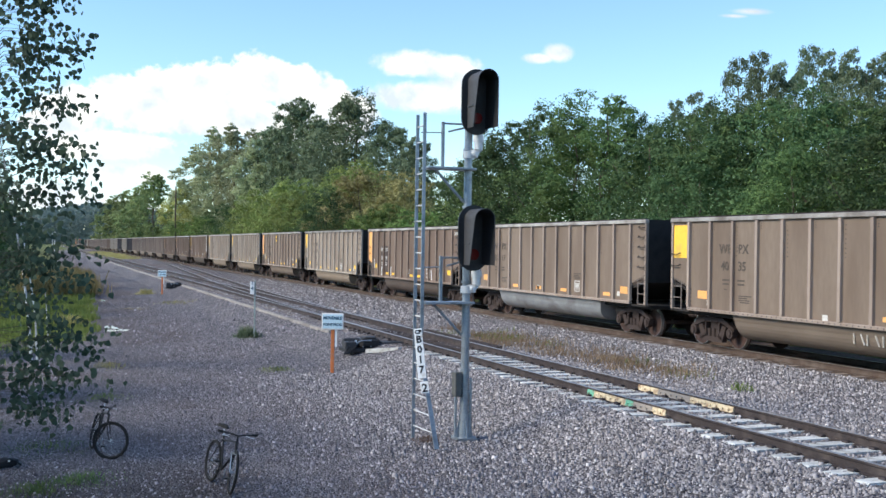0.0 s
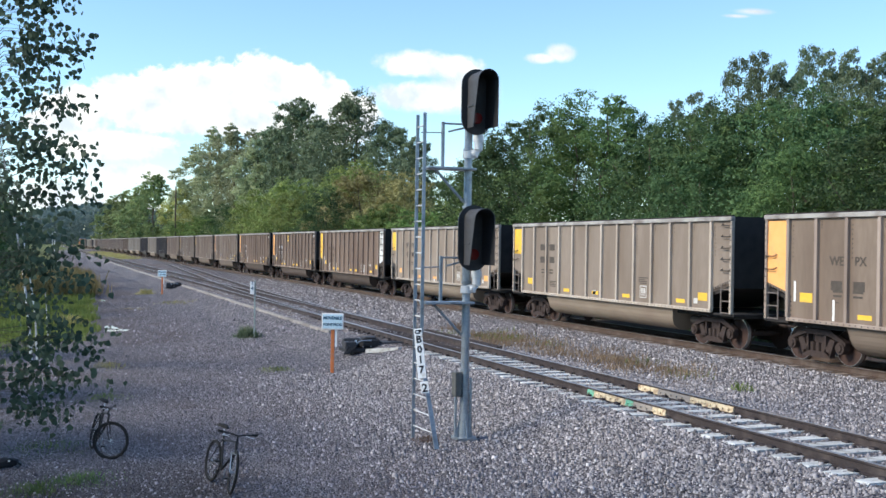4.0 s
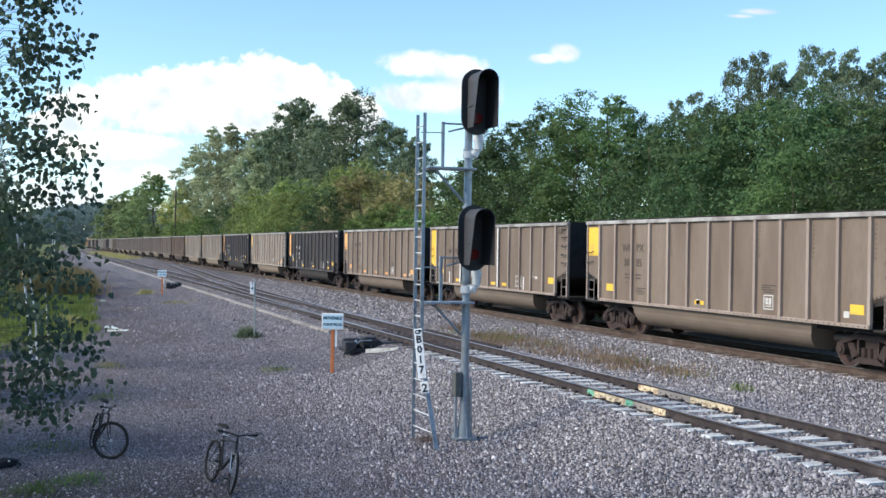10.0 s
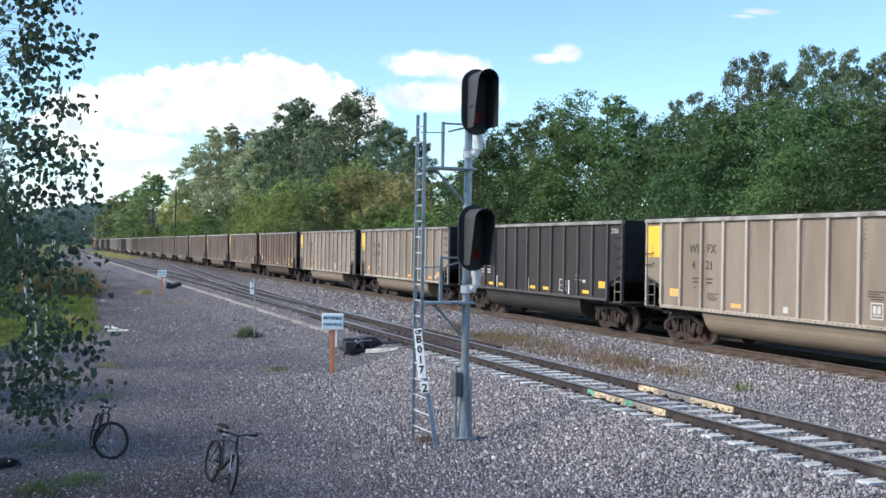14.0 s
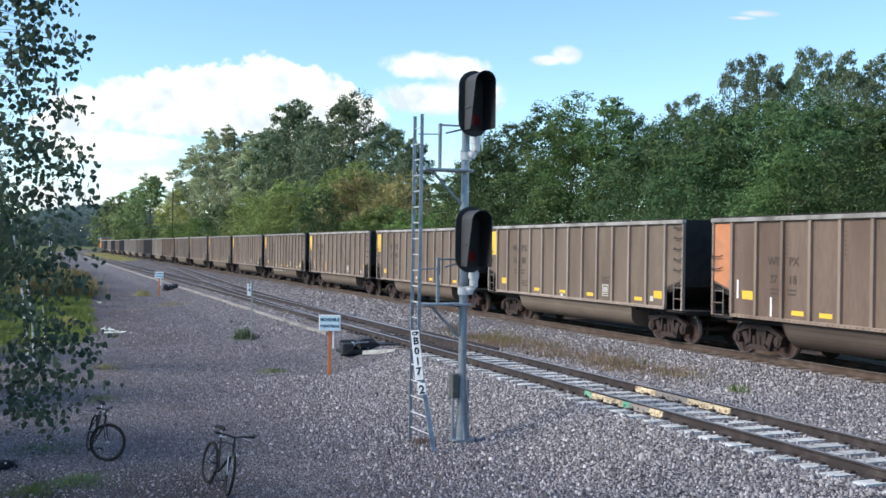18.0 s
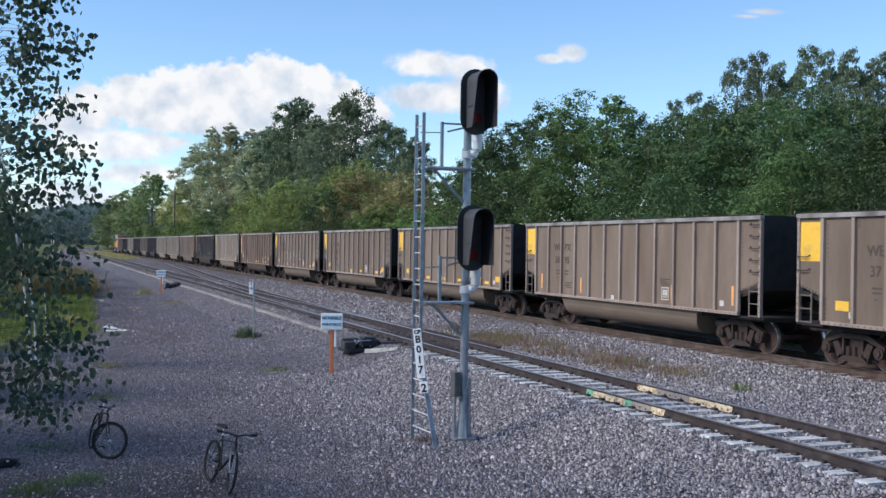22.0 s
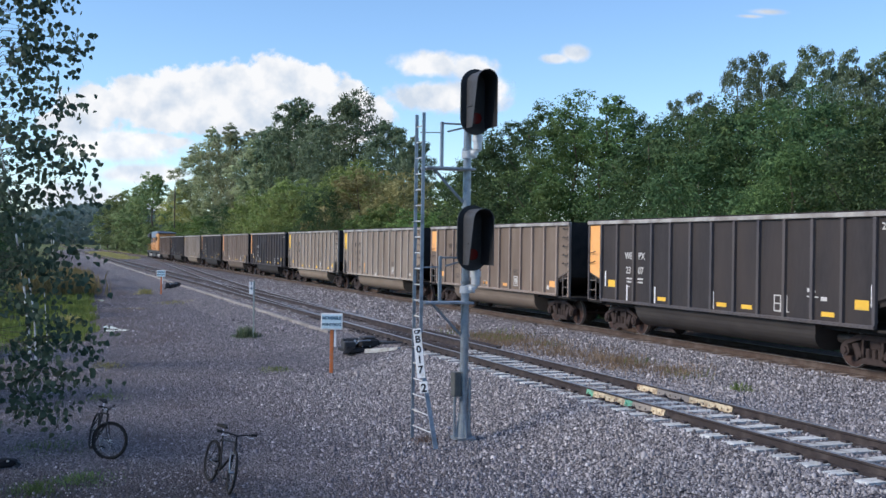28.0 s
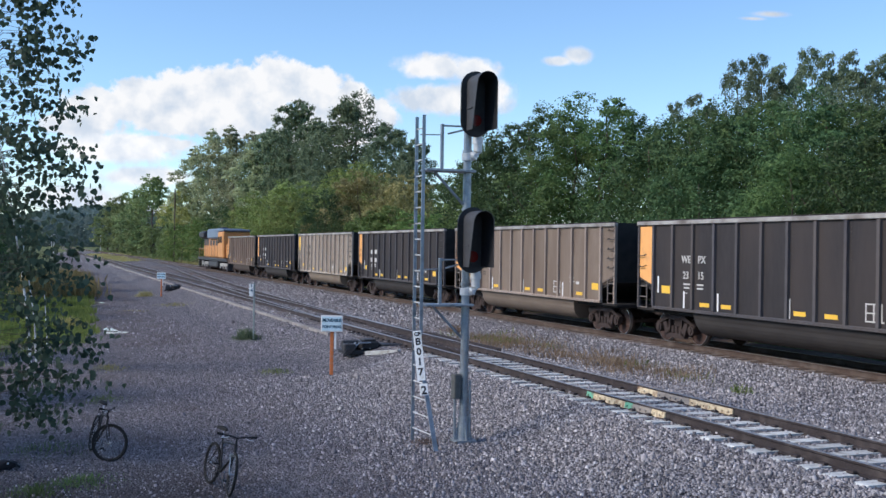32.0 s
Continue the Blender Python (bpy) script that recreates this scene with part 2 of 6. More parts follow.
def build_ground():
    xs = steps(-3400, 1600, -60, 6, 0.8, 1.12)
    ys = sorted(set([round(float(v), 3) for v in steps(-2500, 2500, -8, 26, 0.5, 1.25)] + [p[0] for p in PROFILE if abs(p[0]) < 100]))
    verts = [(x, y, ground_z(x, y)) for x in xs for y in ys]
    n = len(ys)
    faces = [(i * n + j, (i + 1) * n + j, (i + 1) * n + j + 1, i * n + j + 1) for i in range(len(xs) - 1) for j in range(n - 1)]
    m = bpy.data.materials.new("gravel_ground")
    m.use_nodes = True
    t = m.node_tree
    nn, l = t.nodes, t.links
    b = nn["Principled BSDF"]
    co = nn.new("ShaderNodeTexCoord")
    P = co.outputs["Object"]

    def vor(scale):
        v = nn.new("ShaderNodeTexVoronoi")
        v.inputs["Scale"].default_value = scale
        l.new(P, v.inputs[0])
        return v

    def noi(scale, detail=5):
        v = nn.new("ShaderNodeTexNoise")
        v.inputs["Scale"].default_value, v.inputs["Detail"].default_value = scale, detail
        l.new(P, v.inputs[0])
        return v

    def ramp(src, stops):
        r = nn.new("ShaderNodeValToRGB")
        e = r.color_ramp.elements
        e[0].position, e[0].color = stops[0][0], rgb(stops[0][1])
        e[1].position, e[1].color = stops[-1][0], rgb(stops[-1][1])
        for p, c in stops[1:-1]:
            k = e.new(p)
            k.color = rgb(c)
        l.new(src, r.inputs[0])
        return r.outputs[0]

    def mix(f, a, c):
        x = nn.new("ShaderNodeMix")
        x.data_type = "RGBA"
        for s, v in ((0, f), (6, a), (7, c)):
            if isinstance(v, (tuple, float)):
                x.inputs[s].default_value = rgb(v) if isinstance(v, tuple) else v
            else:
                l.new(v, x.inputs[s])
        return x.outputs[2]

    def rng(src, a, c, lo=0.0, hi=1.0):
        r = nn.new("ShaderNodeMapRange")
        r.interpolation_type = "SMOOTHSTEP"
        for i, v in enumerate((a, c, lo, hi)):
            r.inputs[i + 1].default_value = v
        l.new(src, r.inputs[0])
        return r.outputs[0]

    def math_(op, a, c):
        x = nn.new("ShaderNodeMath")
        x.operation = op
        for i, v in enumerate((a, c)):
            if isinstance(v, float):
                x.inputs[i].default_value = v
            else:
                l.new(v, x.inputs[i])
        return x.outputs[0]

    sep = nn.new("ShaderNodeSeparateXYZ")
    l.new(P, sep.inputs[0])
    big, small = vor(19.0), vor(42.0)
    sepc = nn.new("ShaderNodeSeparateColor")
    l.new(big.outputs["Color"], sepc.inputs[0])
    seps = nn.new("ShaderNodeSeparateColor")
    l.new(small.outputs["Color"], seps.inputs[0])
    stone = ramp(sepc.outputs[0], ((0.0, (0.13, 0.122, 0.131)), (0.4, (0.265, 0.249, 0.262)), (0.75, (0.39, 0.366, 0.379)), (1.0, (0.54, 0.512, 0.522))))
    # shade in the gaps between stones, painted in at the cell edges
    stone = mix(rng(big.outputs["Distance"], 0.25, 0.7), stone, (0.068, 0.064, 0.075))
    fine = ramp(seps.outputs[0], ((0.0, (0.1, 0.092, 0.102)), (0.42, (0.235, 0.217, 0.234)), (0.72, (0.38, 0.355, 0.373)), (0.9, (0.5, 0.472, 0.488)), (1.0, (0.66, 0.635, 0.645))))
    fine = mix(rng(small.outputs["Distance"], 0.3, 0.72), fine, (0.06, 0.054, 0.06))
    # the packed track in front of the ballast
    wob = noi(0.25)
    yw = math_("ADD", sep.outputs[1], math_("MULTIPLY", math_("SUBTRACT", wob.outputs[0], 0.5), 3.5))
    road = rng(yw, 7.6, 5.6)
    col = mix(road, stone, fine)
    soil = noi(0.6, 8)
    col = mix(math_("MULTIPLY", road, rng(soil.outputs[0], 0.45, 0.72, 0.0, 0.7)), col, (0.12, 0.1, 0.104))
    # tree shade painted over the dark soil at the near end of the track
    near_shade = math_("MULTIPLY", rng(sep.outputs[0], -20.0, -16.5), rng(yw, 4.4, 2.2))
    col = mix(math_("MULTIPLY", near_shade, rng(soil.outputs[0], 0.3, 0.6, 0.55, 0.92)), col, (0.05, 0.044, 0.045))
    # the dark earth of the wheel ruts farther along
    rut = math_("MULTIPLY", math_("MULTIPLY", rng(yw, 1.8, 3.0), rng(yw, 7.0, 5.0)), rng(sep.outputs[0], -32.0, -44.0))
    col = mix(math_("MULTIPLY", rut, rng(noi(0.35, 7).outputs[0], 0.36, 0.62, 0.0, 0.7)), col, (0.115, 0.094, 0.095))
    grass_noise = noi(2.5, 8)
    grass_col = ramp(grass_noise.outputs[0], ((0.3, (0.05, 0.068, 0.025)), (0.55, (0.12, 0.145, 0.05)), (0.8, (0.24, 0.22, 0.1))))
    yg = math_("ADD", math_("ADD", yw, rng(sep.outputs[0], -48.0, -34.0, 0.0, 4.5)), rng(sep.outputs[0], -44.0, -72.0, 0.0, -2.0))
    col = mix(rng(yg, 1.6, -0.6), col, grass_col)
    far_side = math_("MAXIMUM", rng(yw, 27.0, 30.0), rng(sep.outputs[0], -420.0, -520.0))
    col = mix(far_side, col, grass_col)
    # weeds and leaf litter in the hollow between the two tracks
    hol = math_("MULTIPLY", rng(sep.outputs[1], 13.2, 14.2), rng(sep.outputs[1], 16.6, 15.2))
    col = mix(math_("MULTIPLY", hol, rng(noi(0.5, 6).outputs[0], 0.45, 0.62, 0.0, 0.7)), col, (0.17, 0.12, 0.085))
    # rust and oil along the rails; past them, shade behind the train painted brown
    for yc in (19.85,):
        rail_and_shade = math_("MULTIPLY", rng(sep.outputs[1], yc - 1.9, yc - 1.0), rng(sep.outputs[1], yc + 12.0, yc + 5.0))
        col = mix(math_("MULTIPLY", rail_and_shade, 0.8), col, (0.13, 0.088, 0.066))
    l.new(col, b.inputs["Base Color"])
    b.inputs["Roughness"].default_value = 0.92
    b.inputs["Specular IOR Level"].default_value = 0.25
    h = math_("ADD", math_("MULTIPLY", big.outputs["Distance"], -1.0), math_("MULTIPLY", small.outputs["Distance"], -0.35))
    bp = nn.new("ShaderNodeBump")
    bp.inputs["Strength"].default_value, bp.inputs["Distance"].default_value = 1.0, 0.07
    l.new(h, bp.inputs["Height"]), l.new(bp.outputs[0], b.inputs["Normal"])
    g = mesh_raw("ground", verts, faces, m)
    g.data.polygons.foreach_set("use_smooth", [True] * len(g.data.polygons))
    tagged(g, "grey crushed-stone ground with a packed gravel track and grassy margin", "ground", kind="structure")


build_ground()

# ---- tracks ----
NEAR_Y, FAR_Y, NEAR_Z, GAUGE = 11.70, 19.85, -0.09, 1.508
RAIL = ((-0.076, -0.186), (0.076, -0.186), (0.076, -0.172), (0.012, -0.158), (0.009, -0.05), (0.036, -0.036), (0.036, -0.006), (-0.036, -0.006), (-0.036, -0.036), (-0.009, -0.05), (-0.012, -0.158), (-0.076, -0.172))
HEAD = ((-0.0355, -0.008), (0.0355, -0.008), (0.0355, -0.003), (0.03, 0.0), (-0.03, 0.0), (-0.0355, -0.003))


def rail_mesh(bm, path, prof):
    """A rail section swept along the points of a path in plan."""
    rings = []
    for i, (x, y, z) in enumerate(path):
        a, b = path[max(i - 1, 0)], path[min(i + 1, len(path) - 1)]
        d = Vector((b[0] - a[0], b[1] - a[1], 0)).normalized()
        side = Vector((-d.y, d.x, 0))
        rings.append([bm.verts.new(Vector((x, y, z)) + side * p + Vector((0, 0, q))) for p, q in prof])
    for r, s in zip(rings, rings[1:]):
        for k in range(len(prof)):
            bm.faces.new((r[k], r[(k + 1) % len(prof)], s[(k + 1) % len(prof)], s[k]))
    bm.faces.new(rings[0]), bm.faces.new(rings[-1])
    bmesh.ops.recalc_face_normals(bm, faces=bm.faces)
    return bm


def rail(parent, path, label="", material=M_RAILSIDE):
    r = part("rail", rail_mesh(bmesh.new(), path, RAIL), material, parent, label)
    part("rail_head", rail_mesh(bmesh.new(), path, HEAD), M_RAILTOP, r, "worn shiny running surface")
    return r


def tie_mesh(name, material, half, hx, top, depth=0.2):
    bm = bmesh.new()
    prof = ((-half, -depth), (half, -depth), (half, -0.03), (half - 0.05, 0.0), (-half + 0.05, 0.0), (-half, -0.03))
    A = [bm.verts.new((-hx, y, z + top)) for y, z in prof]
    B = [bm.verts.new((hx, y, z + top)) for y, z in prof]
    for i in range(6):
        bm.faces.new((A[i], A[(i + 1) % 6], B[(i + 1) % 6], B[i]))
    bm.faces.new(A[::-1]), bm.faces.new(B)
    bmesh.ops.recalc_face_normals(bm, faces=bm.faces)
    me = bpy.data.meshes.new(name)
    bm.to_mesh(me)
    bm.free()
    me.materials.append(material)
    return me


def joined_ties(name, xs, y, z, half, hx, top, material, parent):
    v, f = [], []
    for x in xs:
        k = len(v)
        v += [(x + a, y + b, z + top + c) for a in (-hx, hx) for b in (-half, half) for c in (-0.2, 0)]
        f += [tuple(k + i for i in q) for q in ((0, 1, 3, 2), (4, 6, 7, 5), (0, 4, 5, 1), (2, 3, 7, 6), (0, 2, 6, 4), (1, 5, 7, 3))]
    tagged(mesh_raw(name, v, f, material, parent), kind="stuff")


rnd = random.Random(5)
track_near = tagged(empty("track_near"), "empty main track of rusty rails on pale concrete ties", "railway track", kind="structure")
track_far = tagged(empty("track_far"), "main track of brown rusty rails under the train", "railway track", kind="structure")
crossover = tagged(empty("crossover_track"), "rusty crossover rails joining the two main tracks", "railway track", kind="structure")
for sy in (-1, 1):
    rail(track_near, [(-1500, NEAR_Y + sy * GAUGE / 2, NEAR_Z), (900, NEAR_Y + sy * GAUGE / 2, NEAR_Z)], material=M_RAILDARK)
    rail(track_far, [(-1500, FAR_Y + sy * GAUGE / 2, 0), (900, FAR_Y + sy * GAUGE / 2, 0)])
# crossover: leaves the near track by its points and reaches the far track
CX0, CX1 = -29.0, -225.0


def cross_y(x):
    u = min(max((x - CX0) / (CX1 - CX0), 0), 1)
    # curve, straight, curve
    k = 0.28
    v = u * u / (2 * k) if u < k else (1 - k) - (1 - u) ** 2 / (2 * k) if u > 1 - k else u - k / 2
    return NEAR_Y + (FAR_Y - NEAR_Y) * v / (1 - k)


for sy in (-1, 1):
    rail(crossover, [(x, cross_y(x) + sy * GAUGE / 2, NEAR_Z * (1 - (x - CX0) / (CX1 - CX0)) + 0.002) for x in np.linspace(CX0, CX1, 60)], material=M_RAILDARK)
TIE_C = tie_mesh("tie", M_CONCRETE, 1.3, 0.13, -0.17)
TIE_L = tie_mesh("tie", M_TIEWOOD, 1.4, 0.12, -0.19)
TIE_W = tie_mesh("tie", M_TIEWOOD, 1.3, 0.115, -0.185)
x = 12.0
near_ties, k = [], 0
while x > -700:
    near_ties.append(x)
    x -= 0.593
for x in near_ties[:300]:
    share("tie", TIE_L if x < -29.5 else TIE_C, track_near, pose(x + rnd.uniform(-0.03, 0.03), NEAR_Y + rnd.uniform(-0.04, 0.04), NEAR_Z + rnd.uniform(-0.01, 0.01), 0, 0, rnd.uniform(-0.8, 0.8)))
joined_ties("far_ties", near_ties[300:], NEAR_Y, NEAR_Z, 1.3, 0.13, -0.17, M_TIEWOOD, track_near)
far_ties = list(np.arange(2, -140, -0.6))
for x in far_ties[:150]:
    share("tie", TIE_W, track_far, pose(x + rnd.uniform(-0.04, 0.04), FAR_Y + rnd.uniform(-0.06, 0.06), 0, 0, 0, rnd.uniform(-1, 1)))
joined_ties("far_ties", list(np.arange(-88.6, -600, -0.6)), FAR_Y, 0, 1.3, 0.11, -0.185, M_TIEWOOD, track_far)
for x in np.arange(CX0 - 50, CX1 + 20, -0.7):
    share("tie", TIE_W, crossover, pose(x, cross_y(x), NEAR_Z - 0.02 + rnd.uniform(-0.02, 0.0)))

# ---- the coal train ----
PITCH, HALF_L, HW, TOP = 16.18, 7.33, 1.524, 3.893
START = -27.615


def train_s(t):
    """Where the first car's trailing corner is at t seconds."""
    return START + 17.338 * t - 0.00876 * t * t + 7.224e-5 * t ** 3


def car_paint(name, c1, c2, c3):
    return surf(name, c1, c2, 1.6, 0.75, 0.06, 0.0, fine=14, c3=c3, c3_amount=0.7, c3_scale=0.9, rand=0.1, stretch=(1, 1, 0.22))


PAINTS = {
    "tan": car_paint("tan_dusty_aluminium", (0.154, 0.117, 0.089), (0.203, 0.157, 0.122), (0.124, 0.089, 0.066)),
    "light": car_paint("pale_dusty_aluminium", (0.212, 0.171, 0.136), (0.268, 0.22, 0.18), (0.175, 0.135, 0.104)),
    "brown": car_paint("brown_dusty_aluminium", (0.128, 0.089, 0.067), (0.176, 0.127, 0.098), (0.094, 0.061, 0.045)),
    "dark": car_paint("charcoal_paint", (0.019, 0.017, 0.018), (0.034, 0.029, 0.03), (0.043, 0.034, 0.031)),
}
# panel paints lifted in tone, so the ribs' highlight sits in the colour
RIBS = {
    "tan": car_paint("tan_rib_highlight", (0.27, 0.213, 0.177), (0.35, 0.288, 0.245), (0.21, 0.16, 0.13)),
    "light": car_paint("pale_rib_highlight", (0.37, 0.32, 0.268), (0.475, 0.418, 0.357), (0.31, 0.255, 0.205)),
    "brown": car_paint("brown_rib_highlight", (0.225, 0.168, 0.132), (0.3, 0.228, 0.182), (0.155, 0.11, 0.084)),
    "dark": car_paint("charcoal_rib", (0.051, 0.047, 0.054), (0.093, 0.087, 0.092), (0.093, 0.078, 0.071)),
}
M_CHORD = surf("bare_worn_chord", (0.3, 0.275, 0.25), (0.46, 0.43, 0.4), 3, 0.5, 0.08, 0.3, c3=(0.13, 0.1, 0.085), c3_amount=0.8, c3_scale=1.6, rand=0.2)
M_LADDER = surf("dusty_ladder_steel", (0.12, 0.1, 0.09), (0.2, 0.17, 0.15), 12, 0.7, 0.05)
M_CAREND = surf("black_car_end", (0.013, 0.012, 0.012), (0.035, 0.03, 0.028), 3, 0.9, 0.1)
M_TRUCK = surf("dusty_cast_steel", (0.022, 0.015, 0.014), (0.056, 0.038, 0.033), 9, 0.85, 0.25)
M_WHEEL = surf("brown_wheel", (0.035, 0.02, 0.017), (0.08, 0.046, 0.037), 12, 0.7, 0.15, 0.2)
M_TREAD = surf("bright_wheel_rim", (0.4, 0.4, 0.41), (0.55, 0.55, 0.56), 20, 0.28, 0.0, 0.9)
M_TUBE = {"tan": surf("tub_dust", (0.125, 0.096, 0.073), (0.185, 0.146, 0.113), 1.2, 0.7, 0.06, c3=(0.13, 0.1, 0.08), c3_amount=0.5, c3_scale=0.6, rand=0.1, stretch=(1, 1, 2.5)),
          "light": surf("tub_pale_dust", (0.19, 0.15, 0.11), (0.255, 0.206, 0.156), 1.2, 0.7, 0.06, c3=(0.18, 0.13, 0.1), c3_amount=0.5, c3_scale=0.6, rand=0.1, stretch=(1, 1, 2.5)),
          "brown": surf("tub_brown", (0.06, 0.044, 0.035), (0.1, 0.074, 0.06), 1.2, 0.7, 0.06, c3=(0.07, 0.055, 0.045), c3_amount=0.5, c3_scale=0.6, rand=0.1, stretch=(1, 1, 2.5)),
          "dark": surf("tub_dark", (0.024, 0.02, 0.019), (0.046, 0.04, 0.037), 1.2, 0.7, 0.06, c3=(0.04, 0.035, 0.03), c3_amount=0.5, c3_scale=0.6, rand=0.1, stretch=(1, 1, 2.5))}
M_TUBE_GREY = surf("tub_bare_steel", (0.24, 0.25, 0.26), (0.4, 0.41, 0.42), 1.5, 0.4, 0.06, 0.4, c3=(0.15, 0.14, 0.13), c3_amount=0.5, c3_scale=0.8, stretch=(1, 1, 2))
M_YELLOW = surf("yellow_paint", (0.72, 0.42, 0.04), (0.85, 0.53, 0.07), 5, 0.6, 0.03, c3=(0.5, 0.32, 0.08), c3_amount=0.3, c3_scale=2, rand=0.06)
M_PALEORANGE = surf("orange_paint", (0.74, 0.34, 0.1), (0.84, 0.43, 0.15), 5, 0.6, 0.03, c3=(0.5, 0.26, 0.12), c3_amount=0.35, c3_scale=2, rand=0.08)
M_GRAB = surf("grab_iron_paint", (0.03, 0.027, 0.025), (0.06, 0.05, 0.045), 20, 0.7, 0.0)
M_STENCIL = surf("white_stencil", (0.42, 0.41, 0.385), (0.62, 0.61, 0.58), 14, 0.7, 0.0)
M_GRAYLET = surf("faded_black_stencil", (0.05, 0.042, 0.036), (0.09, 0.075, 0.062), 9, 0.8, 0.0)


def build_truck(parent, x, name="truck"):
    """A three-piece truck: cast side frames with springs, bolster, two wheelsets."""
    tr = part(name, new_box(-0.2, 0.2, -1.0, 1.0, 0.5, 0.8, bevel=0.03), M_TRUCK, parent)
    tr.location = (x, 0, 0)
    for sy in (-1, 1):
        bm = bmesh.new()
        y0, y1 = (-1.09, -0.93) if sy < 0 else (0.93, 1.09)
        for prof in (((-1.03, 0.44), (-1.05, 0.6), (-0.5, 0.88), (0.5, 0.88), (1.05, 0.6), (1.03, 0.44), (0.9, 0.58), (0.42, 0.74), (-0.42, 0.74), (-0.9, 0.58)),
                     ((-0.68, 0.62), (-0.5, 0.66), (-0.3, 0.32), (-0.5, 0.2)), ((0.5, 0.66), (0.68, 0.62), (0.5, 0.2), (0.3, 0.32)),
                     ((-0.52, 0.16), (0.52, 0.16), (0.46, 0.31), (-0.46, 0.31)),
                     ((-0.36, 0.3), (-0.29, 0.3), (-0.29, 0.76), (-0.36, 0.76)), ((0.29, 0.3), (0.36, 0.3), (0.36, 0.76), (0.29, 0.76))):
            extrude_profile(bm, prof, "y", y0, y1)
        for dx in (-0.89, 0.89):
            tube(bm, [(dx, sy * 0.95, 0.457), (dx, sy * 1.13, 0.457)], 0.155, 12)
            tube(bm, [(dx, sy * 1.12, 0.457), (dx, sy * 1.165, 0.457)], 0.09, 8)
        for dx in (-0.2, 0.0, 0.2):
            tube(bm, [(dx, sy * 1.0, 0.3), (dx, sy * 1.0, 0.54)], 0.075, 8)
        part("side_frame", bm, M_TRUCK, tr)
    for dx in (-0.89, 0.89):
        bm = new_tube([(0, -0.95, 0), (0, 0.95, 0)], 0.075, 10)
        for sy in (-1, 1):
            tube(bm, [(0, sy * 0.685, 0), (0, sy * 0.715, 0)], 0.482, 28)
            tube(bm, [(0, sy * 0.715, 0), (0, sy * 0.815, 0)], 0.455, 28)
            tube(bm, [(0, sy * 0.815, 0), (0, sy * 0.84, 0)], 0.14, 14)
            for k in range(3):
                a = k * 2.094
                tube(bm, [(math.cos(a) * 0.27, sy * 0.814, math.sin(a) * 0.27), (math.cos(a) * 0.27, sy * 0.822, math.sin(a) * 0.27)], 0.03, 6)
        w = part("wheelset", bm, M_WHEEL, tr)
        w.location = (dx, 0, 0.457)
        for sy in (-1, 1):
            bm = bmesh.new()
            ra = [[bm.verts.new((math.cos(2 * math.pi * k / 32) * r, sy * yy, math.sin(2 * math.pi * k / 32) * r)) for k in range(32)] for r, yy in ((0.458, 0.72), (0.4575, 0.8165), (0.44, 0.8175))]
            for p, q in zip(ra, ra[1:]):
                for k in range(32):
                    bm.faces.new((p[k], p[(k + 1) % 32], q[(k + 1) % 32], q[k]))
            tread = part("wheel_tread", bm, M_TREAD, tr, "polished steel wheel rim")
            tread.location = (dx, 0, 0.457)
    return tr


SIDE = ((-6.38, 1.13), (6.38, 1.13), (6.38, 1.72), (7.33, 2.0), (7.33, 3.74), (-7.33, 3.74), (-7.33, 2.0), (-6.38, 1.72))
RIB_X = [(-6 + i) * 1.067 for i in range(13)]


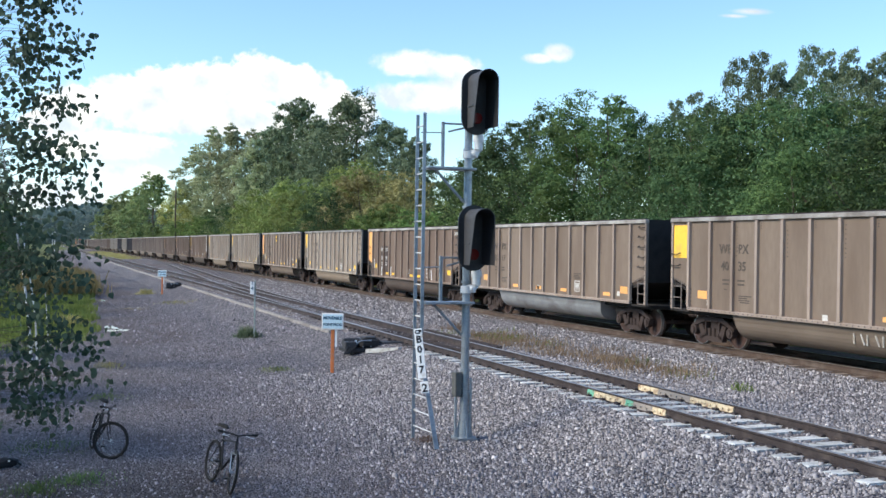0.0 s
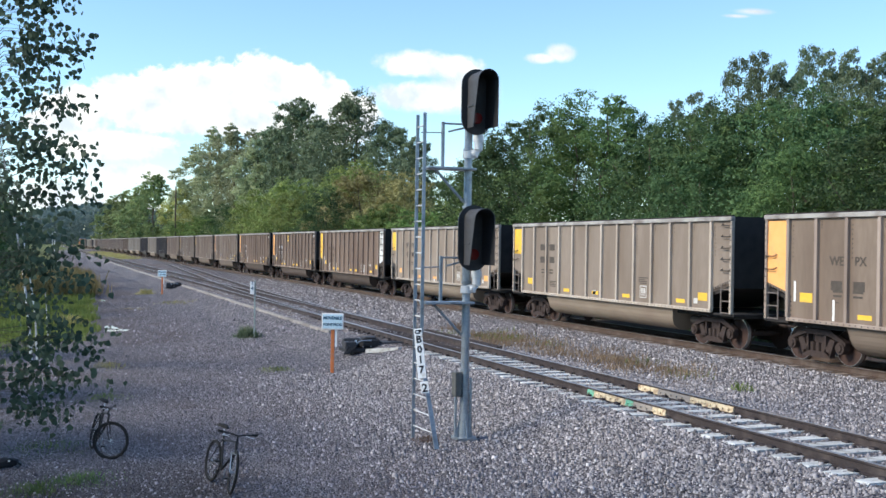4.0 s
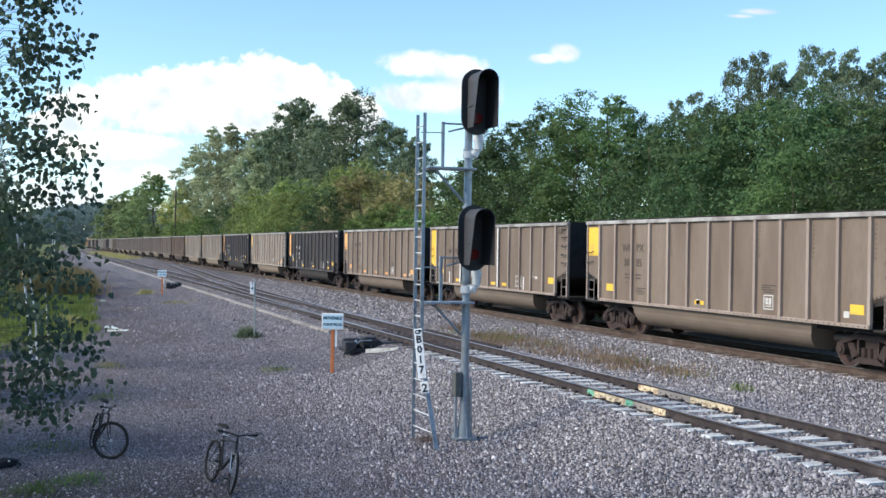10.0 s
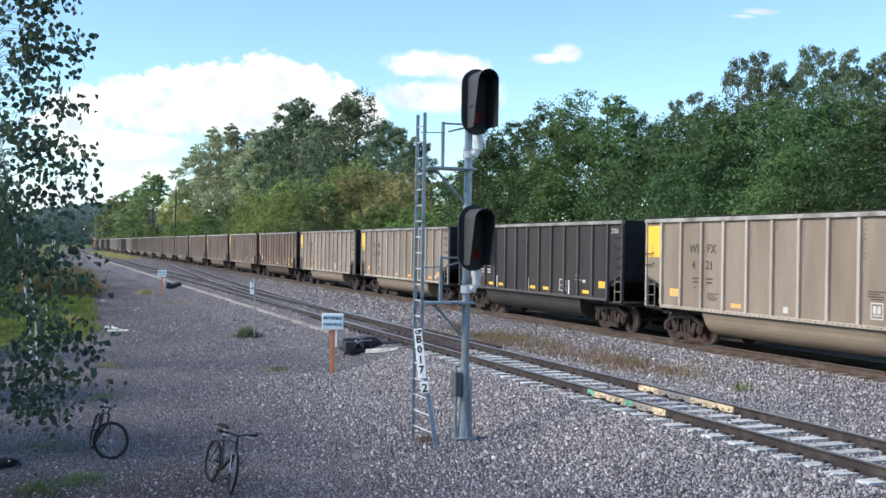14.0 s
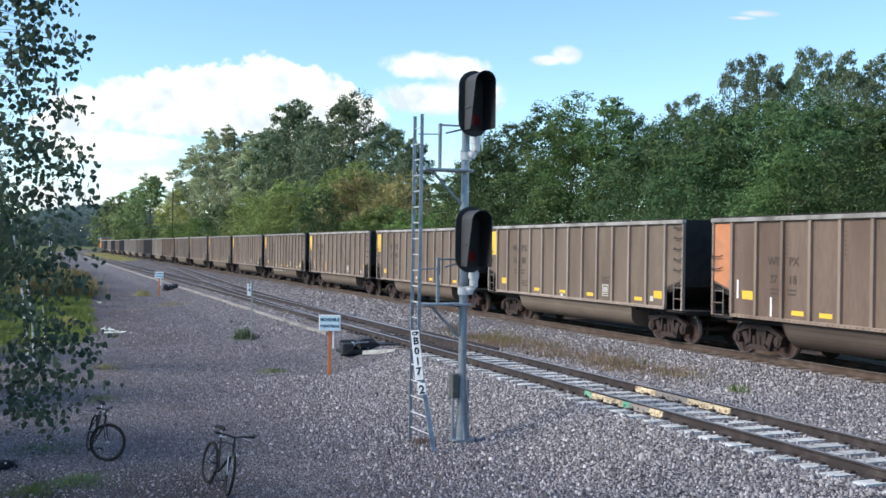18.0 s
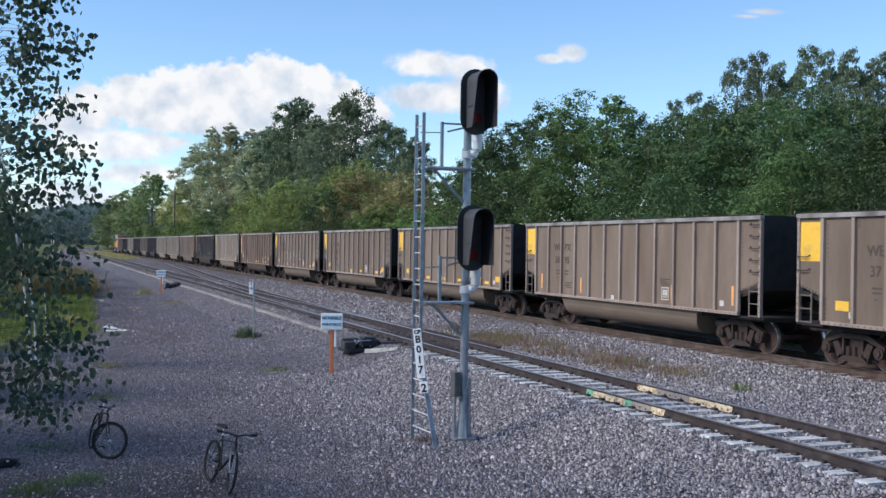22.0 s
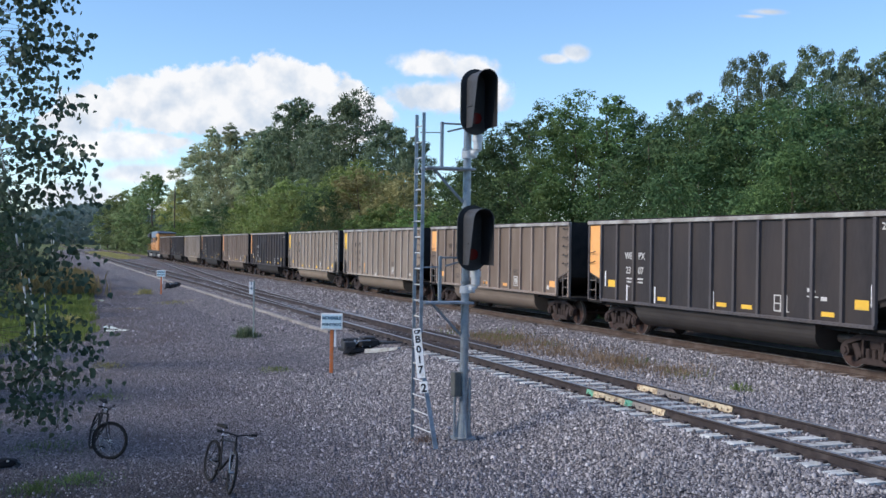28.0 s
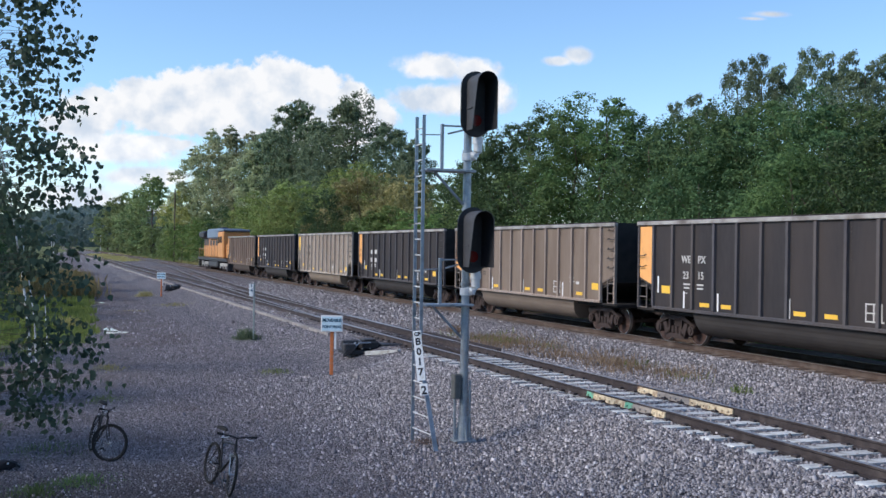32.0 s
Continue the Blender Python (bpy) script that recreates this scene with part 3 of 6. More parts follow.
def build_car(kind):
    car = empty("coal_gondola")
    paint, ribp = PAINTS[kind], RIBS[kind]
    for sy in (-1, 1):
        y = sy * HW
        part("side_panel", new_extrude(SIDE, "y", min(y, y - sy * 0.05), max(y, y - sy * 0.05)), paint, car)
        for x in RIB_X:
            if sy < 0:
                prof = ((x - 0.06, y), (x - 0.05, y - 0.085), (x + 0.05, y - 0.085), (x + 0.06, y))
            else:
                prof = ((x - 0.06, y), (x - 0.05, y + 0.085), (x + 0.05, y + 0.085), (x + 0.06, y))
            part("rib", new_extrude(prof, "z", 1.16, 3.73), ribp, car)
        ys = sorted((y + sy * 0.085, y - sy * 0.07))
        part("top_chord", new_box(-7.37, 7.37, *ys, 3.735, TOP - 0.035, bevel=0.015), M_CHORD, car, "pale worn aluminium top rail")
        ys = sorted((y + sy * 0.06, y - sy * 0.07))
        part("top_lip", new_box(-7.34, 7.34, *ys, TOP - 0.033, TOP), M_CAREND, car, "coal-blackened top edge")
        ys = sorted((y + sy * 0.09, y - sy * 0.04))
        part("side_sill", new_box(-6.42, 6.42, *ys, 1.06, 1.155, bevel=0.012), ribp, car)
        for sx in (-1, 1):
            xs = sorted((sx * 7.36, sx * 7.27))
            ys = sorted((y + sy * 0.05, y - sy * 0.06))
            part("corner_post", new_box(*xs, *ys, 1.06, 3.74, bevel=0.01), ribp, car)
            bm = new_tube([(sx * 6.84, y, 1.06), (sx * 6.84, y, 1.9)], 0.022, 6)
            for z in (1.08, 1.42, 1.76):
                tube(bm, [(sx * 6.84, y, z), (sx * 7.3, y, z)], 0.018, 6)
            part("ladder", bm, M_LADDER, car)
            for z in ((2.4, 2.75) if sx < 0 else (2.3, 2.62, 2.95, 3.28, 3.6)):
                bm = new_tube([(sx * 7.31, y + sy * 0.01, z + 0.05), (sx * 7.31, y + sy * 0.09, z), (sx * 6.93, y + sy * 0.09, z), (sx * 6.9, y + sy * 0.01, z + 0.05)], 0.016, 6)
                part("grab_iron", bm, M_GRAB, car)
    for sx in (-1, 1):
        xs = sorted((sx * 7.3, sx * 7.22))
        part("end_wall", new_box(*xs, -HW + 0.05, HW - 0.05, 1.8, 3.86), M_CAREND, car, "black end wall")
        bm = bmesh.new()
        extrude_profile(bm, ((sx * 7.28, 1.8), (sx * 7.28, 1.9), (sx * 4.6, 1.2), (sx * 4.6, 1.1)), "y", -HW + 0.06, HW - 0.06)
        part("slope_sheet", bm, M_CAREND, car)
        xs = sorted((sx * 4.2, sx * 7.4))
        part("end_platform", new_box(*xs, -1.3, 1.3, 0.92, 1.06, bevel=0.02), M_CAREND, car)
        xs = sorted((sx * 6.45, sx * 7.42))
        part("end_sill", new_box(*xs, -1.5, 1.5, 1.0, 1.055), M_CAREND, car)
        bm = new_box(*sorted((sx * 7.3, sx * 7.75)), -0.14, 0.14, 0.78, 0.98, bevel=0.03)
        box(bm, *sorted((sx * 7.72, sx * 8.08)), -0.2, 0.2, 0.72, 1.0, bevel=0.05)
        tube(bm, [(sx * 7.5, 0.25, 0.9), (sx * 7.8, 0.24, 0.45), (sx * 8.09, 0.2, 0.42)], 0.03, 6)
        part("coupler", bm, M_TRUCK, car)
        build_truck(car, sx * 5.855)
    part("centre_sill", new_box(-7.2, 7.2, -0.2, 0.2, 0.72, 1.0), M_CAREND, car)
    # the rounded tub between the trucks
    prof = [(-1.5, 1.1), (-1.47, 0.92)] + [(-0.95 - 0.5 * math.cos(a), 0.86 - 0.5 * math.sin(a)) for a in np.linspace(0.0, math.pi / 2, 9)]
    prof = prof + [(-y, z) for y, z in reversed(prof)]
    bm = bmesh.new()
    rings = []
    for x, dx in ((-4.15, 1), (4.15, -1)):
        rings.append([bm.verts.new((x - dx * 0.2 * max(0, (z - 0.36) / 0.74), y, z)) for y, z in prof])
    for i in range(len(prof) - 1):
        bm.faces.new((rings[0][i], rings[0][i + 1], rings[1][i + 1], rings[1][i]))
    bm.faces.new(rings[0]), bm.faces.new(rings[1])
    bmesh.ops.recalc_face_normals(bm, faces=bm.faces)
    part("tub", bm, M_TUBE[kind], car)
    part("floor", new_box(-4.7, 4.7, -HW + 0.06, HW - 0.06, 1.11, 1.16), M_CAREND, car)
    # brake reservoir and pipes in the corner bay
    bm = new_tube([(4.6, -0.9, 0.72), (5.1, -0.9, 0.72)], 0.13, 10)
    tube(bm, [(4.1, -1.25, 0.98), (7.3, -1.25, 0.98)], 0.025, 6)
    part("brake_pipe", bm, M_GRAB, car)
    return car


def rivet_mesh():
    """Dark bolt heads beside the ribs and down the corner posts of the near side."""
    v, f = [], []
    spots = [(sx * 7.315, -HW - 0.052, 1.2 + i * 0.165) for sx in (-1, 1) for i in range(16)]
    spots += [(x + 0.13, -HW - 0.002, 2.75 + i * 0.115) for x in RIB_X[::2] for i in range(8)]
    spots += [(x + 0.13, -HW - 0.002, 3.5 + i * 0.07) for x in RIB_X[1::2] for i in range(3)]
    spots += [(-6.3 + i * 0.2, -HW - 0.092, 1.11) for i in range(64)]
    big = [(sx * (6.46 + i * 0.115), -HW - 0.002, 1.775 + i * 0.034) for sx in (-1, 1) for i in range(8)]
    big += [(sx * 6.345, -HW - 0.002, 1.22 + i * 0.12) for sx in (-1, 1) for i in range(5)]
    for x, y, z in spots + big:
        k = len(v)
        r = 0.03 if (x, y, z) in big else 0.017
        v += [(x - r, y, z - r), (x + r, y, z - r), (x + r, y, z + r), (x - r, y, z + r), (x, y - 0.014, z)]
        f += [(k, k + 1, k + 4), (k + 1, k + 2, k + 4), (k + 2, k + 3, k + 4), (k + 3, k, k + 4)]
    me = bpy.data.meshes.new("rivets")
    me.from_pydata(v, [], f)
    me.materials.append(M_GRAB)
    return me


RIVETS = rivet_mesh()
templates = {k: build_car(k) for k in PAINTS}
for car in templates.values():
    tagged(share("rivets", RIVETS, car), kind="stuff")
# colour of each car from the first seen to the last, the panel at its trailing corner (y, yo: short; o, oy, or: full height), its number, upright reflectors
CARS = (("tan", "y", "40 35", 0), ("tan", "y", "35 17", 0), ("brown", "o", "21 90", 2), ("light", "y", "40 79", 0), ("tan", "o", "?", 0), ("light", "y", "", 0), ("light", "y", "43 98", 0),
        ("brown", "oy", "27 93", 0), ("brown", "o", "21 59", 2), ("brown", "o", "21 62", 2), ("tan", "o", "24 59", 0), ("tan", "y", "38 85", 0), ("tan", "oy", "23 89", 0), ("tan", "yo", "35 72", 0),
        ("dark", "o", "22 42", 0), ("light", "y", "4 21", 0), ("dark", "o", "21 53", 0), ("light", "y", "", 0), ("light", "y", "36 14", 1), ("brown", "or", "37 18", 0), ("tan", "y", "36 88", 0),
        ("tan", "y", "35 90", 0), ("tan", "y", "39 59", 1), ("tan", "y", "37 38", 0), ("tan", "y", "38 95", 1), ("tan", "y", "37 40", 0), ("tan", "y", "34 30", 0), ("tan", "y", "36 71", 0),
        ("brown", "o", "?", 0), ("light", "y", "39 56", 0), ("dark", "o", "23 07", 0), ("tan", "yo", "40 13", 0), ("light", "y", "36 79", 1), ("light", "y", "39 50", 0), ("dark", "o", "23 15", 0),
        ("tan", "o", "", 0), ("dark", "o", "", 0), ("light", "y", "", 0), ("dark", "o", "", 0), ("brown", "o", "", 0))
LOOKS = {"tan": "dusty tan aluminium coal gondola with ribbed sides", "light": "pale beige dusty aluminium coal gondola with ribbed sides",
         "brown": "dirty brown ribbed coal gondola", "dark": "charcoal painted ribbed coal gondola with pale lettering"}
FACE = Matrix.Rotation(radians(90), 4, "X")
cars = []
made = set()
for k in range(-3, len(CARS)):
    kind, panel, number, extra = CARS[k] if k >= 0 else ("tan", "y", "", 0)
    if kind not in made:
        car = templates[kind]
        made.add(kind)
    else:
        car = copy_thing(templates[kind], Matrix())
    cars.append((k, kind, panel, number, extra, car))
rnd = random.Random(11)


def plate(name, x, z, w, h, material, car, y=-HW - 0.006, label=""):
    return part(name, new_box(x - w / 2, x + w / 2, y, y + 0.005, z - h / 2, z + h / 2), material, car, label)


def plate_mesh(name, w, h, material):
    bm = new_box(-w / 2, w / 2, 0, 0.005, -h / 2, h / 2)
    me = bpy.data.meshes.new(name)
    bm.to_mesh(me)
    bm.free()
    me.materials.append(material)
    return me


M_REDORANGE = surf("faded_red_orange_paint", (0.42, 0.16, 0.075), (0.55, 0.24, 0.12), 5, 0.65, 0.03, c3=(0.28, 0.15, 0.1), c3_amount=0.6, c3_scale=1.5)
M_PLATE = surf("dark_brown_number_patch", (0.045, 0.032, 0.028), (0.075, 0.055, 0.047), 6, 0.75, 0.02, c3=(0.09, 0.066, 0.055), c3_amount=0.4, c3_scale=2)
PL = {"y": plate_mesh("yellow_panel", 0.82, 1.0, M_YELLOW), "yo": plate_mesh("orange_panel", 0.82, 1.0, M_PALEORANGE),
      "dash": plate_mesh("reflector", 0.46, 0.12, M_YELLOW), "odash": plate_mesh("reflector", 0.46, 0.12, M_PALEORANGE),
      "corner": plate_mesh("reflector", 0.46, 0.24, M_YELLOW), "ocorner": plate_mesh("reflector", 0.46, 0.24, M_PALEORANGE),
      "square": plate_mesh("stencil", 0.19, 0.16, M_STENCIL), "post": plate_mesh("reflector", 0.1, 0.56, M_PALEORANGE), "wpost": plate_mesh("reflector", 0.07, 0.52, M_WHITE),
      "number": plate_mesh("number_patch", 1.34, 1.56, M_PLATE)}


def bars_mesh(name, bars, material):
    """Flat painted bars (x0, x1, z0, z1) as one stencil."""
    bm = bmesh.new()
    for x0, x1, z0, z1 in bars:
        box(bm, x0, x1, 0, 0.005, z0, z1)
    me = bpy.data.meshes.new(name)
    bm.to_mesh(me)
    bm.free()
    me.materials.append(material)
    return me


PL["frame"] = bars_mesh("stencil", ((-0.2, 0.2, 0.17, 0.2), (-0.2, 0.2, -0.2, -0.17), (-0.2, -0.17, -0.17, 0.17), (0.17, 0.2, -0.17, 0.17), (-0.12, -0.02, -0.06, 0.12), (0.02, 0.12, -0.06, 0.12), (-0.12, 0.12, -0.12, -0.09)), M_STENCIL)
PL["wide_frame"] = bars_mesh("stencil", ((-0.27, 0.27, 0.19, 0.225), (-0.27, 0.33, -0.225, -0.19), (-0.27, -0.235, -0.19, 0.19), (0.235, 0.27, -0.19, 0.19), (-0.02, 0.02, -0.19, 0.19), (-0.235, 0.235, -0.02, 0.01)), M_STENCIL)
FINE = ((-0.5, -0.16, 0.06, 0.11), (-0.48, -0.2, -0.05, 0.0), (0.18, 0.52, 0.06, 0.11), (0.2, 0.5, -0.05, 0.0), (-0.42, -0.3, -0.2, -0.17))
PL["fine_white"] = bars_mesh("stencil", FINE, M_STENCIL)
PL["fine_grey"] = bars_mesh("stencil", FINE, M_GRAYLET)
PL["data_white"] = bars_mesh("stencil", ((-0.3, -0.16, 0.1, 0.2), (-0.12, 0.0, 0.1, 0.15), (-0.32, 0.1, -0.03, 0.0), (0.2, 0.42, -0.1, 0.0)), M_STENCIL)
PL["data_grey"] = bars_mesh("stencil", ((-0.28, 0.28, 0.09, 0.12), (-0.28, 0.1, 0.03, 0.06), (-0.28, 0.22, -0.03, 0.0), (-0.2, 0.2, -0.09, -0.06)), M_GRAYLET)
for key, paint in (("o", M_PALEORANGE), ("oy", M_YELLOW), ("or", M_REDORANGE)):
    bm = new_extrude(((-7.27, 2.05), (-6.5, 1.82), (-6.5, 3.7), (-7.27, 3.7)), "y", -HW - 0.006, -HW - 0.001)
    me = bpy.data.meshes.new("orange_panel")
    bm.to_mesh(me)
    bm.free()
    me.materials.append(paint)
    PL[key] = me
for k, kind, panel, number, extra, car in cars:
    tagged(car, LOOKS[kind], "freight car", "cars of the coal train")
    yy = -HW - 0.006
    old = panel[0] == "o"
    if old:
        share("orange_panel" if panel != "oy" else "yellow_panel", PL[panel], car)
    else:
        share("yellow_panel" if panel == "y" else "orange_panel", PL[panel], car, pose(-6.86, yy, 3.14))
    warm = panel == "yo" or (not old and rnd.random() < 0.35)
    d, c = ("odash", "ocorner") if warm else ("dash", "corner")
    if extra == 1:
        for x, z in ((-5.95, 1.6), (-2.8, 1.55), (3.05, 1.5), (6.1, 1.6)):
            share("reflector", PL["post"], car, pose(x, yy, z))
    else:
        share("reflector", PL[c], car, pose(-5.75, yy, 1.7 if old else 1.56))
        share("reflector", PL[c], car, pose(5.95, yy, 1.62 if old else 1.5))
        for x in ((-3.7, -2.66, 0.45, 1.6, 4.8) if old else (-2.66, -0.5, 1.6, 4.8)):
            if rnd.random() < 0.85:
                share("reflector", PL[d], car, pose(x, yy, 1.32))
    if old:
        share("reflector", PL["wpost"], car, pose(-6.18, yy, 1.85))
        for x in (-4.75, -3.05, -1.05, 0.05, 2.1, 3.5, 5.2):
            if rnd.random() < 0.75:
                share("reflector", PL["wpost"], car, pose(x, yy, 1.43))
        share("reflector", PL["wpost"], car, pose(6.28, yy, 1.85))
        tagged(share("stencil", PL["wide_frame"], car, pose(3.02, yy, 1.5)), kind="stuff")
        tagged(share("stencil", PL["data_white"], car, pose(4.35, yy, 1.75)), kind="stuff")
    else:
        share("stencil", PL["square"], car, pose(-5.42, yy, 1.34))
        share("stencil", PL["square"], car, pose(-0.55, yy, 1.33 if k % 2 else 1.22))
        share("stencil", PL["square"], car, pose(5.6, yy, 1.36))
        tagged(share("stencil", PL["frame"], car, pose(2.67, yy, 1.5)), kind="stuff")
        tagged(share("stencil", PL["data_grey"], car, pose(2.67, yy, 1.85)), kind="stuff")
        tagged(share("stencil", PL["data_grey"], car, pose(-3.75, yy, 1.5)), kind="stuff")
    pale = kind == "dark" or extra == 2
    ink = M_STENCIL if pale else M_GRAYLET
    zc = 2.41 if old else 2.67
    if extra == 2:
        share("number_patch", PL["number"], car, pose(-4.28, yy + 0.003, 2.1))
    if number:
        digits = number.replace(" ", "     " if old or len(number) < 5 else "    ") if number != "?" else ""
        text = lettering("lettering", ("WE    PX\n" if old else "WE   PX\n") + digits, 0.32 if old else 0.37, ink, car, Matrix.Translation((-4.28, yy - 0.002, zc)) @ FACE, bold=0.004, line=1.5 if old else 1.32)
        tagged(text, kind="stuff")
        if number == "?":
            for dx in (-0.38, 0.38):
                plate("lettering_bar", -4.28 + dx, zc - 0.36, 0.38, 0.24, ink, car)
    else:
        for dx, dz in ((-0.4, 0.24), (0.4, 0.24), (-0.4, -0.24), (0.4, -0.24)):
            plate("lettering_bar", -4.28 + dx, zc + dz, 0.4, 0.24, ink, car)
    tagged(share("stencil", PL["fine_white" if pale else "fine_grey"], car, pose(-4.28, yy - 0.001, 1.82 if old else 1.95)), kind="stuff")
    if old and len(number) == 5:
        text = lettering("lettering", number.replace(" ", ""), 0.24, M_STENCIL if pale else M_GRAYLET, car, Matrix.Translation((6.8, yy, 3.5)) @ FACE, bold=0.003)
        tagged(text, kind="stuff")


# what sets single cars apart
by_index = {row[0]: row[-1] for row in cars}
M_WHITEPATCH = surf("white_repair_paint", (0.55, 0.55, 0.53), (0.72, 0.72, 0.7), 3, 0.6, 0.03, c3=(0.35, 0.33, 0.3), c3_amount=0.4, c3_scale=1.5)
M_CHALK = surf("chalk_scrawl", (0.4, 0.37, 0.33), (0.55, 0.52, 0.47), 9, 0.9, 0.0)
M_SPRAY = surf("dark_spray_paint", (0.06, 0.05, 0.045), (0.1, 0.085, 0.075), 9, 0.8, 0.0)
yy = -HW - 0.005


def part_of(car, name):
    return [o for o in car.children if o.name.split(".")[0] == name]


tub = part_of(by_index[1], "tub")[0]
tub.data = tub.data.copy()
tub.data.materials[0] = M_TUBE_GREY
tagged(tub, "bare grey steel tub")
part("white_patch", new_extrude(((6.5, 1.82), (7.27, 2.05), (7.27, 3.72), (6.5, 3.72)), "y", yy - 0.002, yy + 0.004), M_WHITEPATCH, by_index[7], "white repainted end bay")
for k in (4, 8):
    ring = part("emblem", new_tube([(-1.6, yy + 0.003, 3.35), (-1.6, yy - 0.004, 3.35)], 0.24, 28), M_YELLOW, by_index[k], "round yellow emblem")
    part("emblem_mark", new_tube([(-1.72, yy - 0.008, 3.4), (-1.55, yy - 0.008, 3.28), (-1.5, yy - 0.008, 3.45)], 0.025, 5), M_SPRAY, ring)
for x in (RIB_X[3], RIB_X[7]):
    part("rib_cover", new_box(x - 0.062, x + 0.062, -HW - 0.092, -HW - 0.087, 1.2, 3.72), M_WHITEPATCH, by_index[12], "freshly whitened rib")


def scrawl(car, x, z, strokes, material, r=0.018):
    """Loose hand-drawn strokes on the car's side."""
    for st in strokes:
        part("graffiti_stroke", new_tube([(x + a, yy - 0.002, z + b) for a, b in st], r, 4), material, car)


for x, strokes in ((-2.75, [[(-0.15, -0.35), (-0.2, 0.32)], [(-0.2, 0.3), (0.12, 0.2), (-0.15, 0.0)], [(-0.15, 0.0), (0.22, -0.36)]]),
                   (-1.65, [[(-0.25, -0.35), (-0.02, 0.38), (0.2, -0.33)], [(-0.16, -0.1), (0.2, -0.12)]]),
                   (-0.55, [[(-0.2, 0.36), (-0.14, -0.4)], [(-0.2, 0.34), (0.18, 0.0), (0.16, -0.25), (-0.14, -0.4)]]),
                   (0.5, [[(0.25, 0.25), (-0.15, 0.22), (-0.2, -0.32), (0.28, -0.28)], [(-0.18, 0.0), (0.1, 0.02)]]),
                   (1.6, [[(-0.2, -0.1), (-0.22, 0.4), (0.0, 0.45), (0.24, 0.4), (0.22, -0.1)], [(-0.08, 0.05), (-0.08, 0.4)], [(0.08, 0.05), (0.08, 0.4)], [(-0.24, -0.12), (0.0, -0.2), (0.24, -0.12), (0.0, -0.34), (-0.24, -0.12)]])):
    scrawl(by_index[27], x, 2.0, strokes, M_CHALK, 0.014)
for x, n in ((-2.7, 4), (-1.6, 5), (3.75, 12), (-6.85, 8)):
    j = random.Random(int(x * 10) + 50)
    scrawl(by_index[10], x, 1.75 if x > -6 else 2.9, [[(j.uniform(-0.25, 0.25), j.uniform(-0.4, 0.4)) for _ in range(4)] for _ in range(n)], M_SPRAY, 0.016)
j = random.Random(9)
for x in np.arange(-3.4, 0.5, 0.55):
    part("graffiti_stroke", new_tube([(x + j.uniform(-0.2, 0.2), -1.485, j.uniform(0.82, 1.05)) for _ in range(4)], 0.03, 4), M_CHALK, by_index[23])

# faded marks on the first car's tub
for i, x in enumerate((0.4, 0.62, 0.84, 1.1, 1.34)):
    part("tub_mark", new_tube([(x, -1.475, 0.92), (x + (0.12 if i % 2 else 0.0), -1.46, 0.66)], 0.02, 4), M_CHALK, by_index[0])
# ---- the pushing locomotive at the train's end ----
M_LOCO = surf("loco_orange_yellow", (0.46, 0.2, 0.06), (0.6, 0.29, 0.1), 1.5, 0.55, 0.03, c3=(0.45, 0.22, 0.08), c3_amount=0.4, c3_scale=0.7)
M_LOCOROOF = surf("loco_blue_grey", (0.1, 0.14, 0.2), (0.17, 0.22, 0.29), 2, 0.5, 0.05)
M_LOCODARK = surf("loco_dark_grey", (0.025, 0.027, 0.03), (0.06, 0.06, 0.065), 3, 0.6, 0.1)
M_LOCOTRUCK = surf("loco_truck_grey", (0.2, 0.2, 0.2), (0.4, 0.39, 0.37), 5, 0.7, 0.1)
M_GLASS = surf("dark_window", (0.02, 0.025, 0.03), (0.04, 0.05, 0.06), 4, 0.08, 0.0)


def build_locomotive():
    lo = tagged(empty("locomotive"), "orange-yellow diesel locomotive with dark radiator and blue-grey roof, pushing the train", "locomotive")
    part("underframe", new_box(-10.9, 10.9, -1.45, 1.45, 1.15, 1.5, bevel=0.03), M_LOCODARK, lo)
    part("long_hood", new_box(-9.6, 4.6, -0.95, 0.95, 1.5, 4.1, bevel=0.12), M_LOCO, lo)
    part("radiator", new_extrude(((-1.55, 4.45), (-1.5, 3.95), (-0.95, 3.7), (0.95, 3.7), (1.5, 3.95), (1.55, 4.45), (1.2, 4.65), (-1.2, 4.65)), "x", -10.0, -6.2), M_LOCODARK, lo, "dark flared radiator housing")
    part("roof", new_box(-6.2, 4.6, -1.0, 1.0, 4.1, 4.5, bevel=0.1), M_LOCOROOF, lo)
    part("dynamic_brake_housing", new_box(-4.5, 4.5, -1.35, 1.35, 3.7, 4.85, bevel=0.15), M_LOCOROOF, lo, "blue-grey raised housing")
    cab = part("cab", new_box(4.6, 8.0, -1.5, 1.5, 1.5, 4.45, bevel=0.15), M_LOCO, lo)
    for x0, x1 in ((5.0, 6.0), (6.3, 7.4)):
        part("cab_window", new_box(x0, x1, -1.515, -1.5, 3.2, 3.9), M_GLASS, cab)
    part("cab_roof", new_box(4.5, 8.1, -1.52, 1.52, 4.45, 4.72, bevel=0.1), M_LOCOROOF, lo)
    part("nose", new_box(8.0, 10.0, -1.1, 1.1, 1.5, 3.1, bevel=0.15), M_LOCO, lo)
    for x0 in (-9.2, -7.2):
        part("radiator_grille", new_box(x0, x0 + 1.7, -0.985, -0.97, 2.9, 3.7), M_LOCODARK, lo)
    for x0 in (-4.6, -2.4, -0.2, 2.0):
        part("intake_grille", new_box(x0, x0 + 1.5, -0.985, -0.97, 2.9, 3.5), M_LOCODARK, lo)
    part("fuel_tank", new_box(-3.2, 3.2, -1.35, 1.35, 0.4, 1.15, bevel=0.15), M_LOCODARK, lo)
